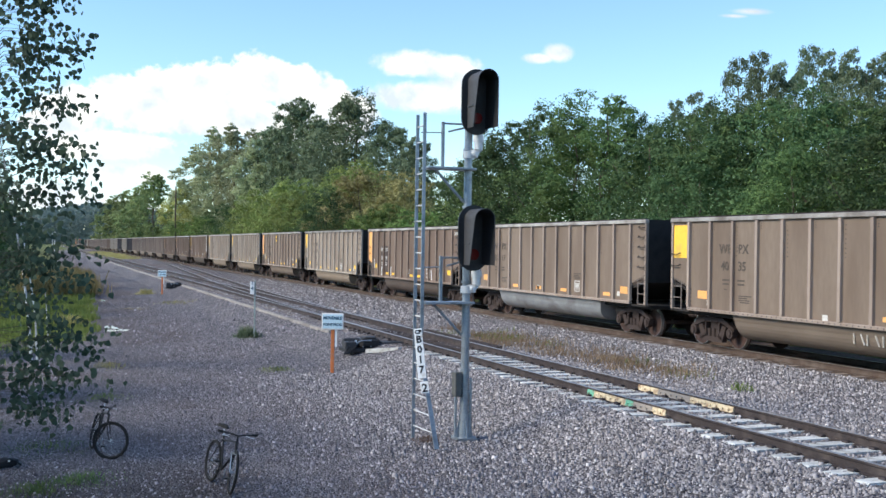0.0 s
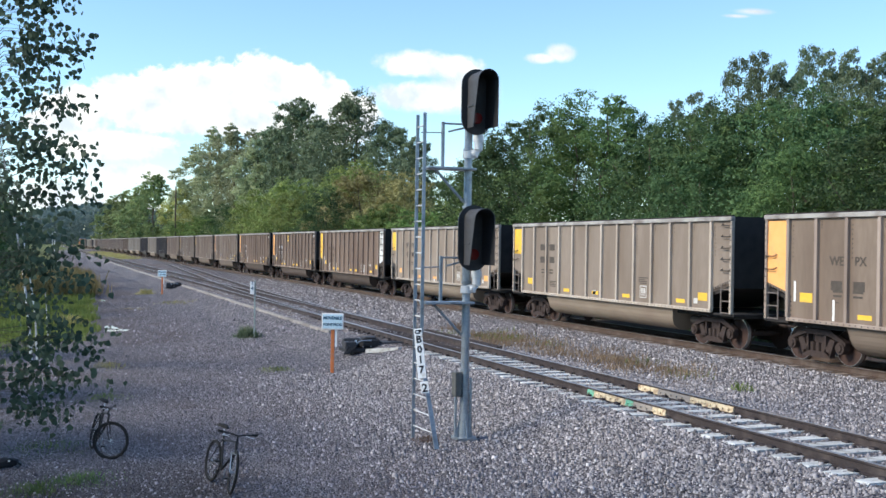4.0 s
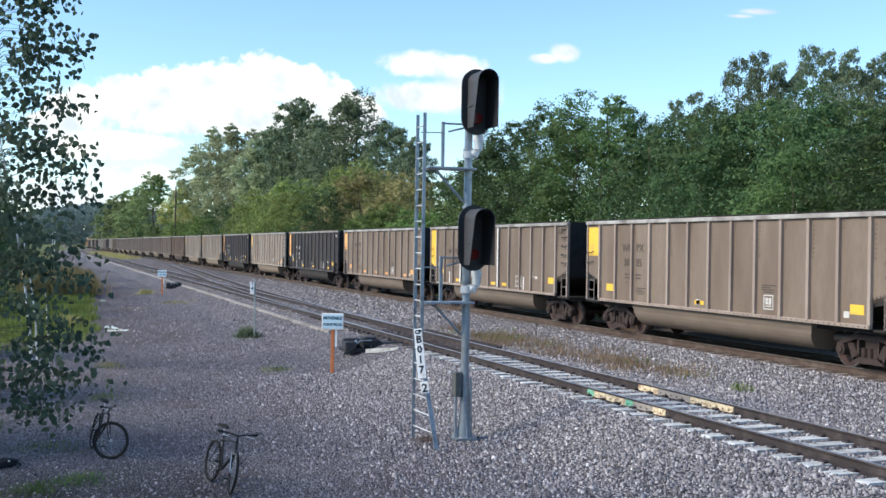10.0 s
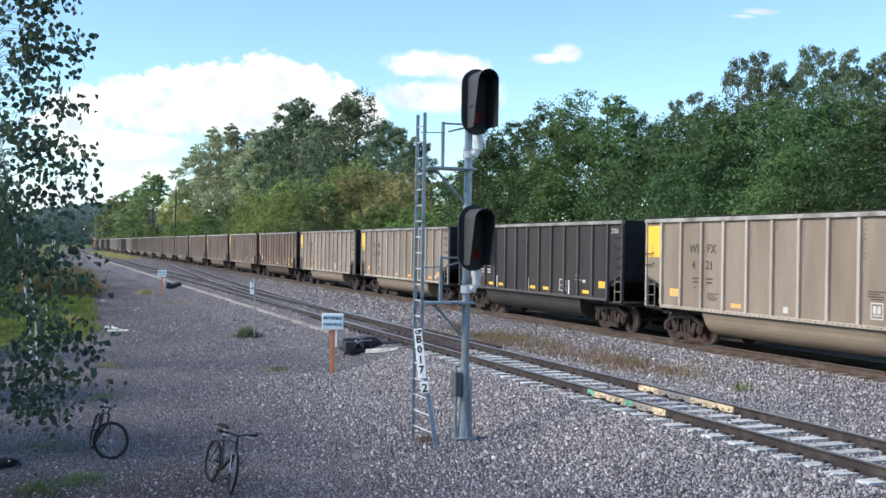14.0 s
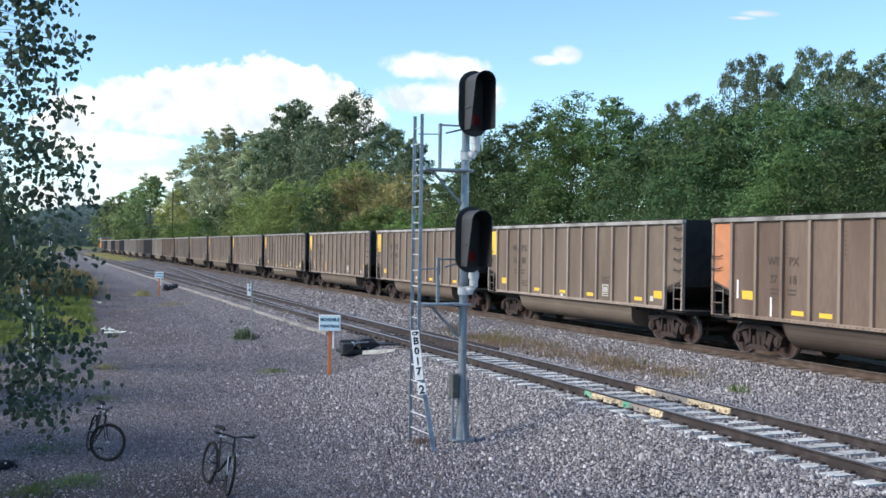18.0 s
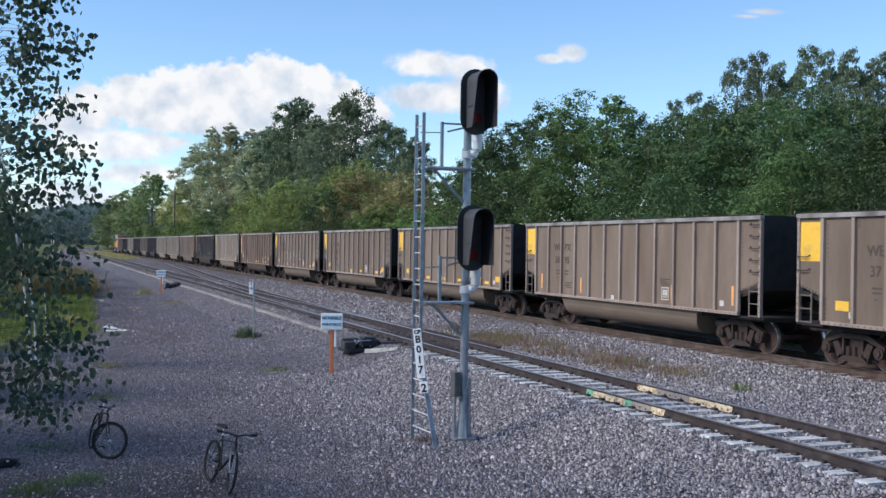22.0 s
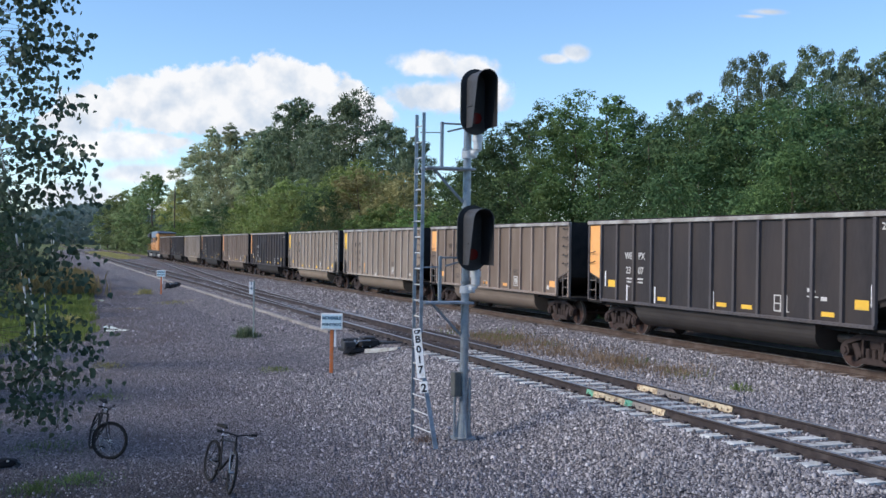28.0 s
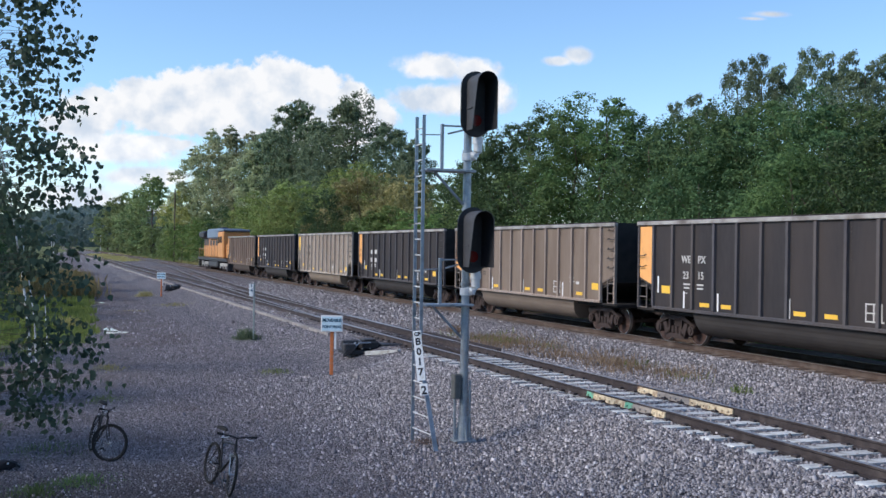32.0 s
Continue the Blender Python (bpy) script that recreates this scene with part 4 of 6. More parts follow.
    for sx in (-1, 1):
        tr = part("truck", new_box(sx * 7.0 - 2.4, sx * 7.0 + 2.4, -1.2, 1.2, 0.55, 0.95, bevel=0.08), M_LOCOTRUCK, lo)
        for dx in (-1.85, 0, 1.85):
            bm = new_tube([(sx * 7 + dx, -0.84, 0.52), (sx * 7 + dx, 0.84, 0.52)], 0.52, 24)
            part("wheel", bm, M_WHEEL, tr)
            for sy in (-1, 1):
                part("axle_box", new_box(sx * 7 + dx - 0.22, sx * 7 + dx + 0.22, sy * 1.22 - 0.06, sy * 1.22 + 0.06, 0.34, 0.74, bevel=0.04), M_LOCOTRUCK, tr)
        part("pilot", new_box(*sorted((sx * 10.8, sx * 11.0)), -1.4, 1.4, 0.2, 1.5, bevel=0.03), M_LOCODARK, lo)
        part("coupler", new_box(*sorted((sx * 10.95, sx * 11.3)), -0.18, 0.18, 0.75, 1.0, bevel=0.04), M_TRUCK, lo)
    for sy in (-1, 1):
        for x in np.arange(-10.4, 4.5, 1.6):
            part("stanchion", new_tube([(x, sy * 1.42, 1.5), (x, sy * 1.42, 2.5)], 0.02, 6), M_LOCO, lo)
        part("handrail", new_tube([(-10.4, sy * 1.42, 2.5), (4.6, sy * 1.42, 2.5)], 0.022, 6), M_LOCO, lo)
        for i in range(6):
            part("hood_door", new_box(-9.2 + i * 2.2, -7.3 + i * 2.2, *sorted((sy * 0.95, sy * 0.965)), 1.75, 3.5), M_LOCO, lo)
    for x in (-8.3, -6.9, -3.4, -1.2, 1.0, 3.2):
        part("door_gap", new_box(x - 0.05, x + 0.05, -0.975, -0.955, 1.6, 3.6), M_LOCODARK, lo)
    # a solid dark block stands in for the shaded gap behind the cab
    part("hood_recess", new_box(4.15, 4.62, -1.3, 1.3, 1.5, 4.05), M_LOCODARK, lo, "dark block painted for the shaded gap behind the cab")
    part("walkway_edge", new_box(-10.8, 10.8, -1.53, -1.46, 1.32, 1.5), M_LOCODARK, lo)
    part("exhaust_stack", new_box(-0.9, 0.3, -0.35, 0.35, 4.85, 5.05, bevel=0.05), M_LOCODARK, lo)
    for x in (-9.4, -8.1, -6.8):
        part("radiator_fan", new_tube([(x, 0, 4.65), (x, 0, 4.75)], 0.55, 20), M_LOCODARK, lo)
    for i in range(4):
        part("step", new_box(-10.75, -10.3, -1.52, -1.2, 0.35 + i * 0.3, 0.4 + i * 0.3), M_LOCOTRUCK, lo)
    part("brake_cylinder", new_tube([(-8.2, -1.25, 0.9), (-7.2, -1.25, 0.9)], 0.16, 12), M_LOCOTRUCK, lo)
    part("handrail", new_tube([(-10.85, -1.4, 1.5), (-10.85, -1.4, 2.6), (-10.85, 1.4, 2.6), (-10.85, 1.4, 1.5)], 0.025, 6), M_LOCOTRUCK, lo)
    return lo


locomotive = build_locomotive()

# ---- clouds: far banks that drift along the sky ----
FW = Vector((-math.cos(radians(YAW)), math.sin(radians(YAW)), 0))
RT = Vector((math.sin(radians(YAW)), math.cos(radians(YAW)), 0))
CLOUD_D = 2400.0
UNIT = CLOUD_D / 1836.0 * 100
DRIFT = RT * (0.40 * UNIT)


def cloud(name, puffs, u0, v0, w, h, strength, soft, label):
    """A flat distant cloud; puffs: ellipses (x, y, rx, ry) in units of about three degrees from the sheet's middle."""
    m = bpy.data.materials.new(name)
    m.use_nodes = True
    t = m.node_tree
    n, l = t.nodes, t.links
    n.remove(n["Principled BSDF"])
    co = n.new("ShaderNodeTexCoord")
    sc = n.new("ShaderNodeVectorMath")
    sc.operation = "SCALE"
    sc.inputs["Scale"].default_value = 1.0 / UNIT
    l.new(co.outputs["Object"], sc.inputs[0])
    best = None
    for x, y, rx, ry in puffs:
        mp = n.new("ShaderNodeMapping")
        mp.vector_type = "TEXTURE"
        mp.inputs["Location"].default_value, mp.inputs["Scale"].default_value = (x, y, 0), (rx, ry, 1)
        l.new(sc.outputs[0], mp.inputs[0])
        ln = n.new("ShaderNodeVectorMath")
        ln.operation = "LENGTH"
        l.new(mp.outputs[0], ln.inputs[0])
        if best is None:
            best = ln.outputs["Value"]
        else:
            mn = n.new("ShaderNodeMath")
            mn.operation = "SMOOTH_MIN"
            mn.inputs[2].default_value = 0.25
            l.new(best, mn.inputs[0]), l.new(ln.outputs["Value"], mn.inputs[1])
            best = mn.outputs[0]
    no = n.new("ShaderNodeTexNoise")
    no.inputs["Scale"].default_value, no.inputs["Detail"].default_value, no.inputs["Roughness"].default_value = 3.2, 9, 0.55
    l.new(sc.outputs[0], no.inputs[0])
    ad = n.new("ShaderNodeMath")
    ad.operation = "MULTIPLY_ADD"
    ad.inputs[1].default_value = 1.1
    l.new(no.outputs[0], ad.inputs[0]), l.new(best, ad.inputs[2])
    al = n.new("ShaderNodeMapRange")
    al.interpolation_type = "SMOOTHSTEP"
    al.inputs[1].default_value, al.inputs[2].default_value, al.inputs[3].default_value, al.inputs[4].default_value = 1.45 + soft, 1.45 - soft, 0.0, 1.0
    l.new(ad.outputs[0], al.inputs[0])
    # grey-blue undersides: cloud shade painted by noise and height into the glow
    n2 = n.new("ShaderNodeTexNoise")
    n2.inputs["Scale"].default_value, n2.inputs["Detail"].default_value = 1.7, 6
    l.new(sc.outputs[0], n2.inputs[0])
    cr = n.new("ShaderNodeValToRGB")
    cr.color_ramp.elements[0].position, cr.color_ramp.elements[0].color = 0.38, (0.66, 0.73, 0.82, 1)
    cr.color_ramp.elements[1].position, cr.color_ramp.elements[1].color = 0.62, (1.0, 0.98, 0.96, 1)
    sp = n.new("ShaderNodeSeparateXYZ")
    l.new(sc.outputs[0], sp.inputs[0])
    up = n.new("ShaderNodeMath")
    up.operation = "MULTIPLY_ADD"
    up.inputs[1].default_value = 0.09
    l.new(sp.outputs[1], up.inputs[0]), l.new(n2.outputs[0], up.inputs[2])
    l.new(up.outputs[0], cr.inputs[0])
    em = n.new("ShaderNodeEmission")
    em.inputs[1].default_value = strength
    l.new(cr.outputs[0], em.inputs[0])
    tp = n.new("ShaderNodeBsdfTransparent")
    mx = n.new("ShaderNodeMixShader")
    l.new(al.outputs[0], mx.inputs[0]), l.new(tp.outputs[0], mx.inputs[1]), l.new(em.outputs[0], mx.inputs[2])
    l.new(mx.outputs[0], n["Material Output"].inputs[0])
    hw, hh = w / 2 * UNIT, h / 2 * UNIT
    ob = mesh_raw(name, [(-hw, -hh, 0), (hw, -hh, 0), (hw, hh, 0), (-hw, hh, 0)], [(0, 1, 2, 3)], m)
    ob.visible_shadow = False
    far = 1 + 0.0001 * u0
    c = EYE + (FW * CLOUD_D + RT * ((u0 - 784) / 100 * UNIT) + Vector((0, 0, (441 - v0) / 100 * UNIT))) * far
    z = -FW
    m4 = Matrix((RT, Vector((0, 0, 1)), z)).transposed().to_4x4()
    m4 = Matrix.Translation(c) @ m4 @ Matrix.Rotation(radians(-LEAN), 4, "Z")
    tagged(ob, label, "cloud", kind="structure")
    return ob, m4


clouds = [
    cloud("cloud_bank", ((-2.9, 0.35, 0.75, 0.4), (-2.1, 0.5, 0.8, 0.45), (-1.2, 0.65, 0.8, 0.52), (-0.4, 0.75, 0.7, 0.52), (0.35, 0.88, 0.62, 0.56), (1.1, 0.75, 0.6, 0.52), (1.75, 0.55, 0.5, 0.45), (2.2, 0.3, 0.5, 0.4), (-0.5, 0.2, 2.6, 0.4), (1.2, 0.0, 1.3, 0.5), (-3.3, -0.02, 0.75, 0.26), (-2.2, -0.32, 1.3, 0.17)), 430, 235, 13.0, 6.0, 0.9, 0.14, "large white cumulus bank with blue-grey folds"),
    cloud("cloud_small", ((-0.4, 0.42, 0.72, 0.26), (0.4, 0.36, 0.5, 0.26), (-0.2, -0.2, 1.1, 0.3), (0.6, -0.1, 0.6, 0.4)), 780, 157, 5.0, 3.4, 0.9, 0.28, "white cumulus with soft ragged edges"),
    cloud("cloud_small", ((0.12, 0.05, 0.3, 0.18), (-0.24, -0.06, 0.3, 0.1)), 988, 99, 2.4, 1.6, 0.9, 0.4, "small detached white cloud"),
    cloud("cloud_wisp", ((0.05, 0.05, 0.3, 0.05), (-0.3, -0.05, 0.2, 0.03)), 1335, 20, 2.4, 1.2, 0.8, 0.9, "thin pale wisp of cloud"),
    cloud("cloud_low", ((-0.2, 0.5, 1.3, 0.3), (0.4, 0.0, 0.9, 0.2), (-0.9, -0.45, 0.9, 0.28), (0.3, -0.6, 0.8, 0.14)), 200, 320, 5.5, 3.5, 0.95, 0.3, "low soft cloud near the horizon"),
]


# ---- trees ----
def leaves_np(rng, centres, normals, size, aspect=0.75):
    """Small leaf blades at the centres."""
    n = len(centres)
    u = rng.normal(size=(n, 3))
    u -= normals * (u * normals).sum(1, keepdims=True) * 0.6
    u /= np.linalg.norm(u, axis=1, keepdims=True)
    w = np.cross(normals + 0.4 * rng.normal(size=(n, 3)), u)
    w /= np.linalg.norm(w, axis=1, keepdims=True) + 1e-9
    s = (size * rng.uniform(0.6, 1.3, size=n))[:, None]
    a = centres - u * s * 0.5
    b = centres + w * s * aspect * 0.5
    c = centres + u * s * 0.55
    d = centres - w * s * aspect * 0.5
    verts = np.stack([a, b, c, d], 1).reshape(-1, 3)
    return verts, np.arange(4 * n)


def crown_mesh(name, seed, height, base, radius, lobes, leaves, size, material, spread=0.55, top_heavy=0.0, lobe=(0.2, 0.46)):
    """A crown of many leaf clumps on uneven lobes, with gaps between them."""
    rng = np.random.default_rng(seed)
    cs, ns = [], []
    per = int(leaves * 1.85) // lobes
    for i in range(lobes):
        f = (i + 0.5) / lobes
        zc = base + (height - base) * (0.06 + 0.86 * f)
        env = radius * (math.sin(math.pi * min(0.97, 0.22 + 0.72 * f)) ** 0.6) * (1 + top_heavy * (f - 0.5))
        a = i * 2.4 + rng.uniform(-0.6, 0.6)
        rr = env * rng.uniform(0.3, 0.85)
        lr = radius * rng.uniform(*lobe) * (0.75 if f > 0.85 else 1)
        c = np.array([rr * math.cos(a), rr * math.sin(a), min(zc, height - lr * 0.8)])
        # sprays of leaves on the lobe's outside, each a small flattened dome with shade under it
        k = max(10, int(per / 30))
        d = rng.normal(size=(k, 3))
        d[:, 2] += 0.3
        d /= np.linalg.norm(d, axis=1, keepdims=True)
        cl = c + d * lr * rng.uniform(0.6, 1.12, size=(k, 1)) * np.array([1, 1, 0.85])
        m = per // k
        o = rng.normal(size=(k * m, 3))
        o /= np.linalg.norm(o, axis=1, keepdims=True)
        rad = np.repeat(rng.uniform(0.2, 0.42, size=(k, 1)), m, 0) * lr * spread / 0.55
        p = np.repeat(cl, m, 0) + o * rad * rng.uniform(0.35, 1.1, size=(k * m, 1)) * np.array([1, 1, 0.62])
        nn = o * 0.8 + np.repeat(d, m, 0) * 0.5 + 0.35 * rng.normal(size=(k * m, 3))
        nn[:, 2] += 0.45
        nn /= np.linalg.norm(nn, axis=1, keepdims=True)
        cs.append(p), ns.append(nn)
    cs, ns = np.concatenate(cs), np.concatenate(ns)
    keep = cs[:, 2] > 0.1
    v, l = leaves_np(rng, cs[keep], ns[keep], size * 0.86)
    q = v.reshape(-1, 4, 3)
    side = (q[:, 1] - q[:, 3]) * 0.25
    v = np.stack([q[:, 0], (q[:, 2] + q[:, 1]) / 2 + side, (q[:, 2] + q[:, 3]) / 2 - side], 1)
    return mesh_np(name, v.reshape(-1, 3), np.arange(v.shape[0] * 3), 3, material)


def trunk_bm(seed, height, radius, r0, limbs=6, base=0.25):
    rng = random.Random(seed)
    bm = bmesh.new()
    pts, p = [], Vector((0, 0, -0.3))
    for i in range(7):
        pts.append(p.copy())
        p = p + Vector((rng.uniform(-0.03, 0.03) * height, rng.uniform(-0.03, 0.03) * height, (height * 0.88 + 0.3) / 6))
    tube(bm, pts, r0, 8, r0 * 0.2)
    for i in range(limbs):
        f = base + (0.8 - base) * i / limbs
        q = pts[int(f * 6)].lerp(pts[min(6, int(f * 6) + 1)], f * 6 % 1)
        a = rng.uniform(0, 6.28)
        d = Vector((math.cos(a), math.sin(a), rng.uniform(0.5, 1.0)))
        ln = radius * rng.uniform(0.6, 0.95) * (1 - 0.4 * f)
        tube(bm, [q, q + d * ln * 0.4, q + d * ln * 0.75 + Vector((0, 0, ln * 0.15)), q + d * ln + Vector((0, 0, ln * 0.35))], r0 * 0.38 * (1.1 - f), 6, r0 * 0.06)
    return bm


def tree_kind(name, seed, height, base, radius, lobes, leaves, size, leaf, bark, label, category="tree", r0=0.2, limbs=6, **kw):
    t = empty(name)
    part("trunk", trunk_bm(seed, height, radius, r0, limbs, max(0.1, base / height)), bark, t)
    cm = new("crown", crown_mesh("crown", seed, height, base, radius, lobes, leaves, size, leaf, **kw))
    cm.parent = t
    return tagged(t, label, category)


G = -0.95
KINDS = {
    "dense": tree_kind("tree", 1, 12.5, 0.6, 4.6, 34, 19000, 0.17, M_LEAF, M_BARK, "dense green broadleaf tree in the thicket behind the tracks"),
    "dense2": tree_kind("tree", 2, 11.5, 0.4, 4.4, 34, 19000, 0.17, M_LEAF_DEEP, M_BARK, "dark green bushy tree in the thicket behind the tracks"),
    "tall": tree_kind("poplar_tree", 3, 16, 3.0, 3.6, 22, 10000, 0.22, M_LEAF_GREY, M_BARK, "tall slender grey-green poplar behind the thicket", spread=0.7, lobe=(0.22, 0.42)),
    "cotton": tree_kind("cottonwood_tree", 4, 27, 4.0, 8.5, 34, 17000, 0.46, M_LEAF_GREY, M_BARK, "tall grey-green cottonwood with gaps in its crown", r0=0.45, limbs=9, spread=0.6, lobe=(0.18, 0.4)),
    "cotton2": tree_kind("cottonwood_tree", 5, 25, 5.0, 7.0, 26, 16000, 0.45, M_LEAF_GREY, M_BARK, "tall grey-green cottonwood with an open crown", r0=0.4, limbs=9, spread=0.6, lobe=(0.2, 0.42)),
    "pale": tree_kind("willow_tree", 15, 26, 1.5, 7.5, 30, 14000, 0.42, M_LEAF_PALE, M_BARK, "tall willow beside the line, sunlight kept in its pale yellow-green leaf colour", r0=0.35, limbs=9, spread=0.65, lobe=(0.18, 0.4)),
    "silver": tree_kind("cottonwood_tree", 25, 26, 2.0, 7.5, 30, 15000, 0.44, M_LEAF_SUNLIT, M_BARK, "tall cottonwood beside the line, sunlight kept in its pale leaf colour", r0=0.4, limbs=9, spread=0.6, lobe=(0.18, 0.38)),
    "olive": tree_kind("shrub_tree", 6, 11, 0.2, 5.8, 40, 10000, 0.26, M_LEAF_OLIVE, M_BARK, "rounded olive-green shrubby tree", r0=0.15),
    "rust": tree_kind("shrub_tree", 7, 11, 0.2, 5.5, 40, 10000, 0.26, M_LEAF_BROWN, M_BARK, "rounded shrubby tree with rusty seed heads", r0=0.15),
    "bright": tree_kind("shrub_tree", 8, 7.5, 0.1, 4.2, 30, 8000, 0.22, M_LEAF_BRIGHT, M_BARK, "bright green rounded shrub beside the tracks", "shrub", r0=0.1),
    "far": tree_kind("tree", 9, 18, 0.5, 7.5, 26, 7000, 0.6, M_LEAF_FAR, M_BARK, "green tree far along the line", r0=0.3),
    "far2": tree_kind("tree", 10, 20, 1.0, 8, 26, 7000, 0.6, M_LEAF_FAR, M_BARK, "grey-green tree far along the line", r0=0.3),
    "under": tree_kind("shrub", 14, 4.6, 0.0, 3.2, 26, 8000, 0.16, M_LEAF_DEEP, M_BARK, "low dark green shrub at the foot of the thicket", "shrub", r0=0.08),
    "left": tree_kind("tree", 12, 8.5, 0.2, 4.2, 34, 5000, 0.3, M_LEAF_DEEP, M_BARK, "dark leafy tree beside the gravel track", r0=0.16),
}
used = set()


def plant(kind, x, y, s=1.0, turn=0.0, sz=None, group="trees behind the tracks"):
    m = pose(x, y, G, 0, 0, turn) @ Matrix.Diagonal((s, s, sz or s, 1))
    t = KINDS[kind]
    if kind in used:
        t = copy_thing(t, Matrix())
    used.add(kind)
    t.matrix_basis = m
    tagged(t, group=group)


rnd = random.Random(3)
# thicket behind the train, slender poplars behind it, shrubs, cottonwoods, and the trees far along the line
THICKET = (
    ("dense", -27.5, 30, 0.78), ("dense2", -27.8, 28, 0.82), ("dense", -33.1, 31, 0.85), ("dense2", -33.4, 29, 0.89), ("dense", -38.1, 30.5, 0.91),
    ("dense2", -39.3, 29, 0.94), ("dense", -45.1, 31, 0.91), ("dense2", -46.7, 30, 0.97), ("dense2", -54.1, 33, 1.00), ("dense", -54.1, 31, 1.07),
    ("dense", -56.0, 30, 1.02), ("dense2", -65.1, 32, 1.21), ("dense2", -68.1, 31, 1.13), ("dense", -72.2, 31, 0.91), ("dense2", -38.2, 27, 0.75),
    ("dense", -32.1, 26.5, 0.63), ("under", -44.7, 27, 1.12), ("under", -52.2, 27.5, 1.13), ("under", -33.5, 25.8, 1.02), ("under", -60.9, 28, 1.16),
    ("under", -28.5, 25.5, 0.98),
)
POPLARS = (
    ("tall", -42.7, 45, 0.95), ("tall", -43.7, 44, 0.95), ("tall", -47.6, 46, 1.02), ("tall", -47.5, 44, 0.99), ("tall", -52.7, 47, 1.05),
    ("tall", -51.3, 44, 1.03), ("tall", -56.1, 46, 1.10), ("tall", -56.1, 44, 1.06), ("tall", -61.1, 46, 1.13), ("tall", -64.1, 45, 1.03),
    ("tall", -68.5, 46, 1.00),
)
SHRUBS = (
    ("rust", -108.0, 32, 1.16), ("rust", -97.0, 33.5, 1.0), ("olive", -126.0, 36, 1.3), ("olive", -118.0, 35, 1.17), ("olive", -142.0, 32, 1.18), ("olive", -150.5, 30, 1.12),
    ("olive", -86.0, 36, 0.85), ("olive", -131.5, 30, 0.98), ("dense2", -107.0, 28, 0.84), ("dense2", -113.0, 28.3, 0.68), ("bright", -84.0, 27.6, 1.05), ("bright", -78.0, 28.5, 0.95),
    ("bright", -92.0, 28, 0.92), ("bright", -122.3, 27.5, 0.86), ("bright", -133.0, 27.5, 0.8), ("olive", -163.0, 29.5, 0.92), ("dense2", -180.7, 29, 0.95), ("bright", -190.1, 27, 1.2),
    ("bright", -212.7, 26, 1.1),
)
COTTONWOODS = (
    ("cotton", -155.0, 44, 1.04, 0.88), ("cotton2", -192.0, 44, 1.3, 0.78), ("cotton2", -181.0, 46, 1.08, 0.85), ("cotton2", -134.0, 44, 0.87, 0.72), ("cotton2", -122.0, 43, 0.72, 0.7),
    ("cotton2", -166.0, 45, 0.85, 0.7), ("cotton", -201.0, 44, 0.9, 0.7), ("cotton2", -214.0, 44, 1.16, 0.9), ("silver", -212.0, 41, 1.05), ("silver", -230.0, 40, 1.22), ("silver", -250.0, 39, 1.28), ("silver", -272.0, 37.5, 1.15),
    ("silver", -258.0, 33, 0.82), ("pale", -243.0, 30, 0.5), ("pale", -262.0, 31, 0.72),
)
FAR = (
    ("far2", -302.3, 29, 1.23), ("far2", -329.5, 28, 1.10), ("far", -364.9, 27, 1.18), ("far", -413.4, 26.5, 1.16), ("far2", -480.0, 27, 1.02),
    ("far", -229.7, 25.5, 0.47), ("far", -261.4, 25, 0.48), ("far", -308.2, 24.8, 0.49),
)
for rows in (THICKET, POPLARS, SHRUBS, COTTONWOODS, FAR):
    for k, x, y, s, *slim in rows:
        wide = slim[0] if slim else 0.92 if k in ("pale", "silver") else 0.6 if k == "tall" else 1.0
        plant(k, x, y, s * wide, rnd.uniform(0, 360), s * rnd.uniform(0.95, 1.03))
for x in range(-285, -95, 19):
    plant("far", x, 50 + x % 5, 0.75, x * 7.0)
# the last five are unseen, added to shade the gravel track
for x, y, s in ((-58, -4.8, 0.72), (-66, -3.8, 0.66), (-76, -4.7, 0.85), (-90, -5, 1.0), (-110, -6, 1.2), (-140, -7, 1.3), (-38, -5.6, 0.62), (-28, -5.8, 0.74), (-21.5, -6.2, 0.86), (-15.0, -6.6, 0.95), (-47.5, -5.8, 0.55)):
    plant("left", x, y, s, rnd.uniform(0, 360), group="trees beside the gravel track")


def build_far_wood():
    """The wooded rise that closes the view along the line."""
    rng = np.random.default_rng(77)
    n = 50000
    x = -1250 - rng.uniform(0, 450, n)
    y = rng.uniform(-420, 520, n)
    top = 26 + 9 * np.sin(y * 0.02) + 8 * np.sin(y * 0.007 + 1) + (-1250 - x) * 0.05
    z = -1 + top * rng.uniform(0, 1, n) ** 0.85
    p = np.stack([x, y, z], 1)
    nn = rng.normal(size=(n, 3)) * 0.5 + np.array([0.7, 0, 0.7])
    nn /= np.linalg.norm(nn, axis=1, keepdims=True)
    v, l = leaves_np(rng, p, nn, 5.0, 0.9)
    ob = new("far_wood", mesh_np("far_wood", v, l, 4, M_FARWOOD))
    tagged(ob, "woods on a distant rise, blue-green haze painted into the leaves", "woods", kind="stuff")


# distance haze is painted into the leaf colour; the air itself is clear
M_FARWOOD = leaf_material("far_leaves_haze_tint", (0.15, 0.215, 0.205), (0.22, 0.29, 0.275), 0.5)
build_far_wood()

# ---- railway signal ----
MX, MY, MZ = -18.84, 7.76, -0.86


def arch(half, z0, z1, n=12):
    """Outline of a tall shape with a round top and a flat or round foot."""
    return [(half * math.cos(a), z1 - half + half * math.sin(a)) for a in np.linspace(0, math.pi, n)] + [(-half, z0), (half, z0)]


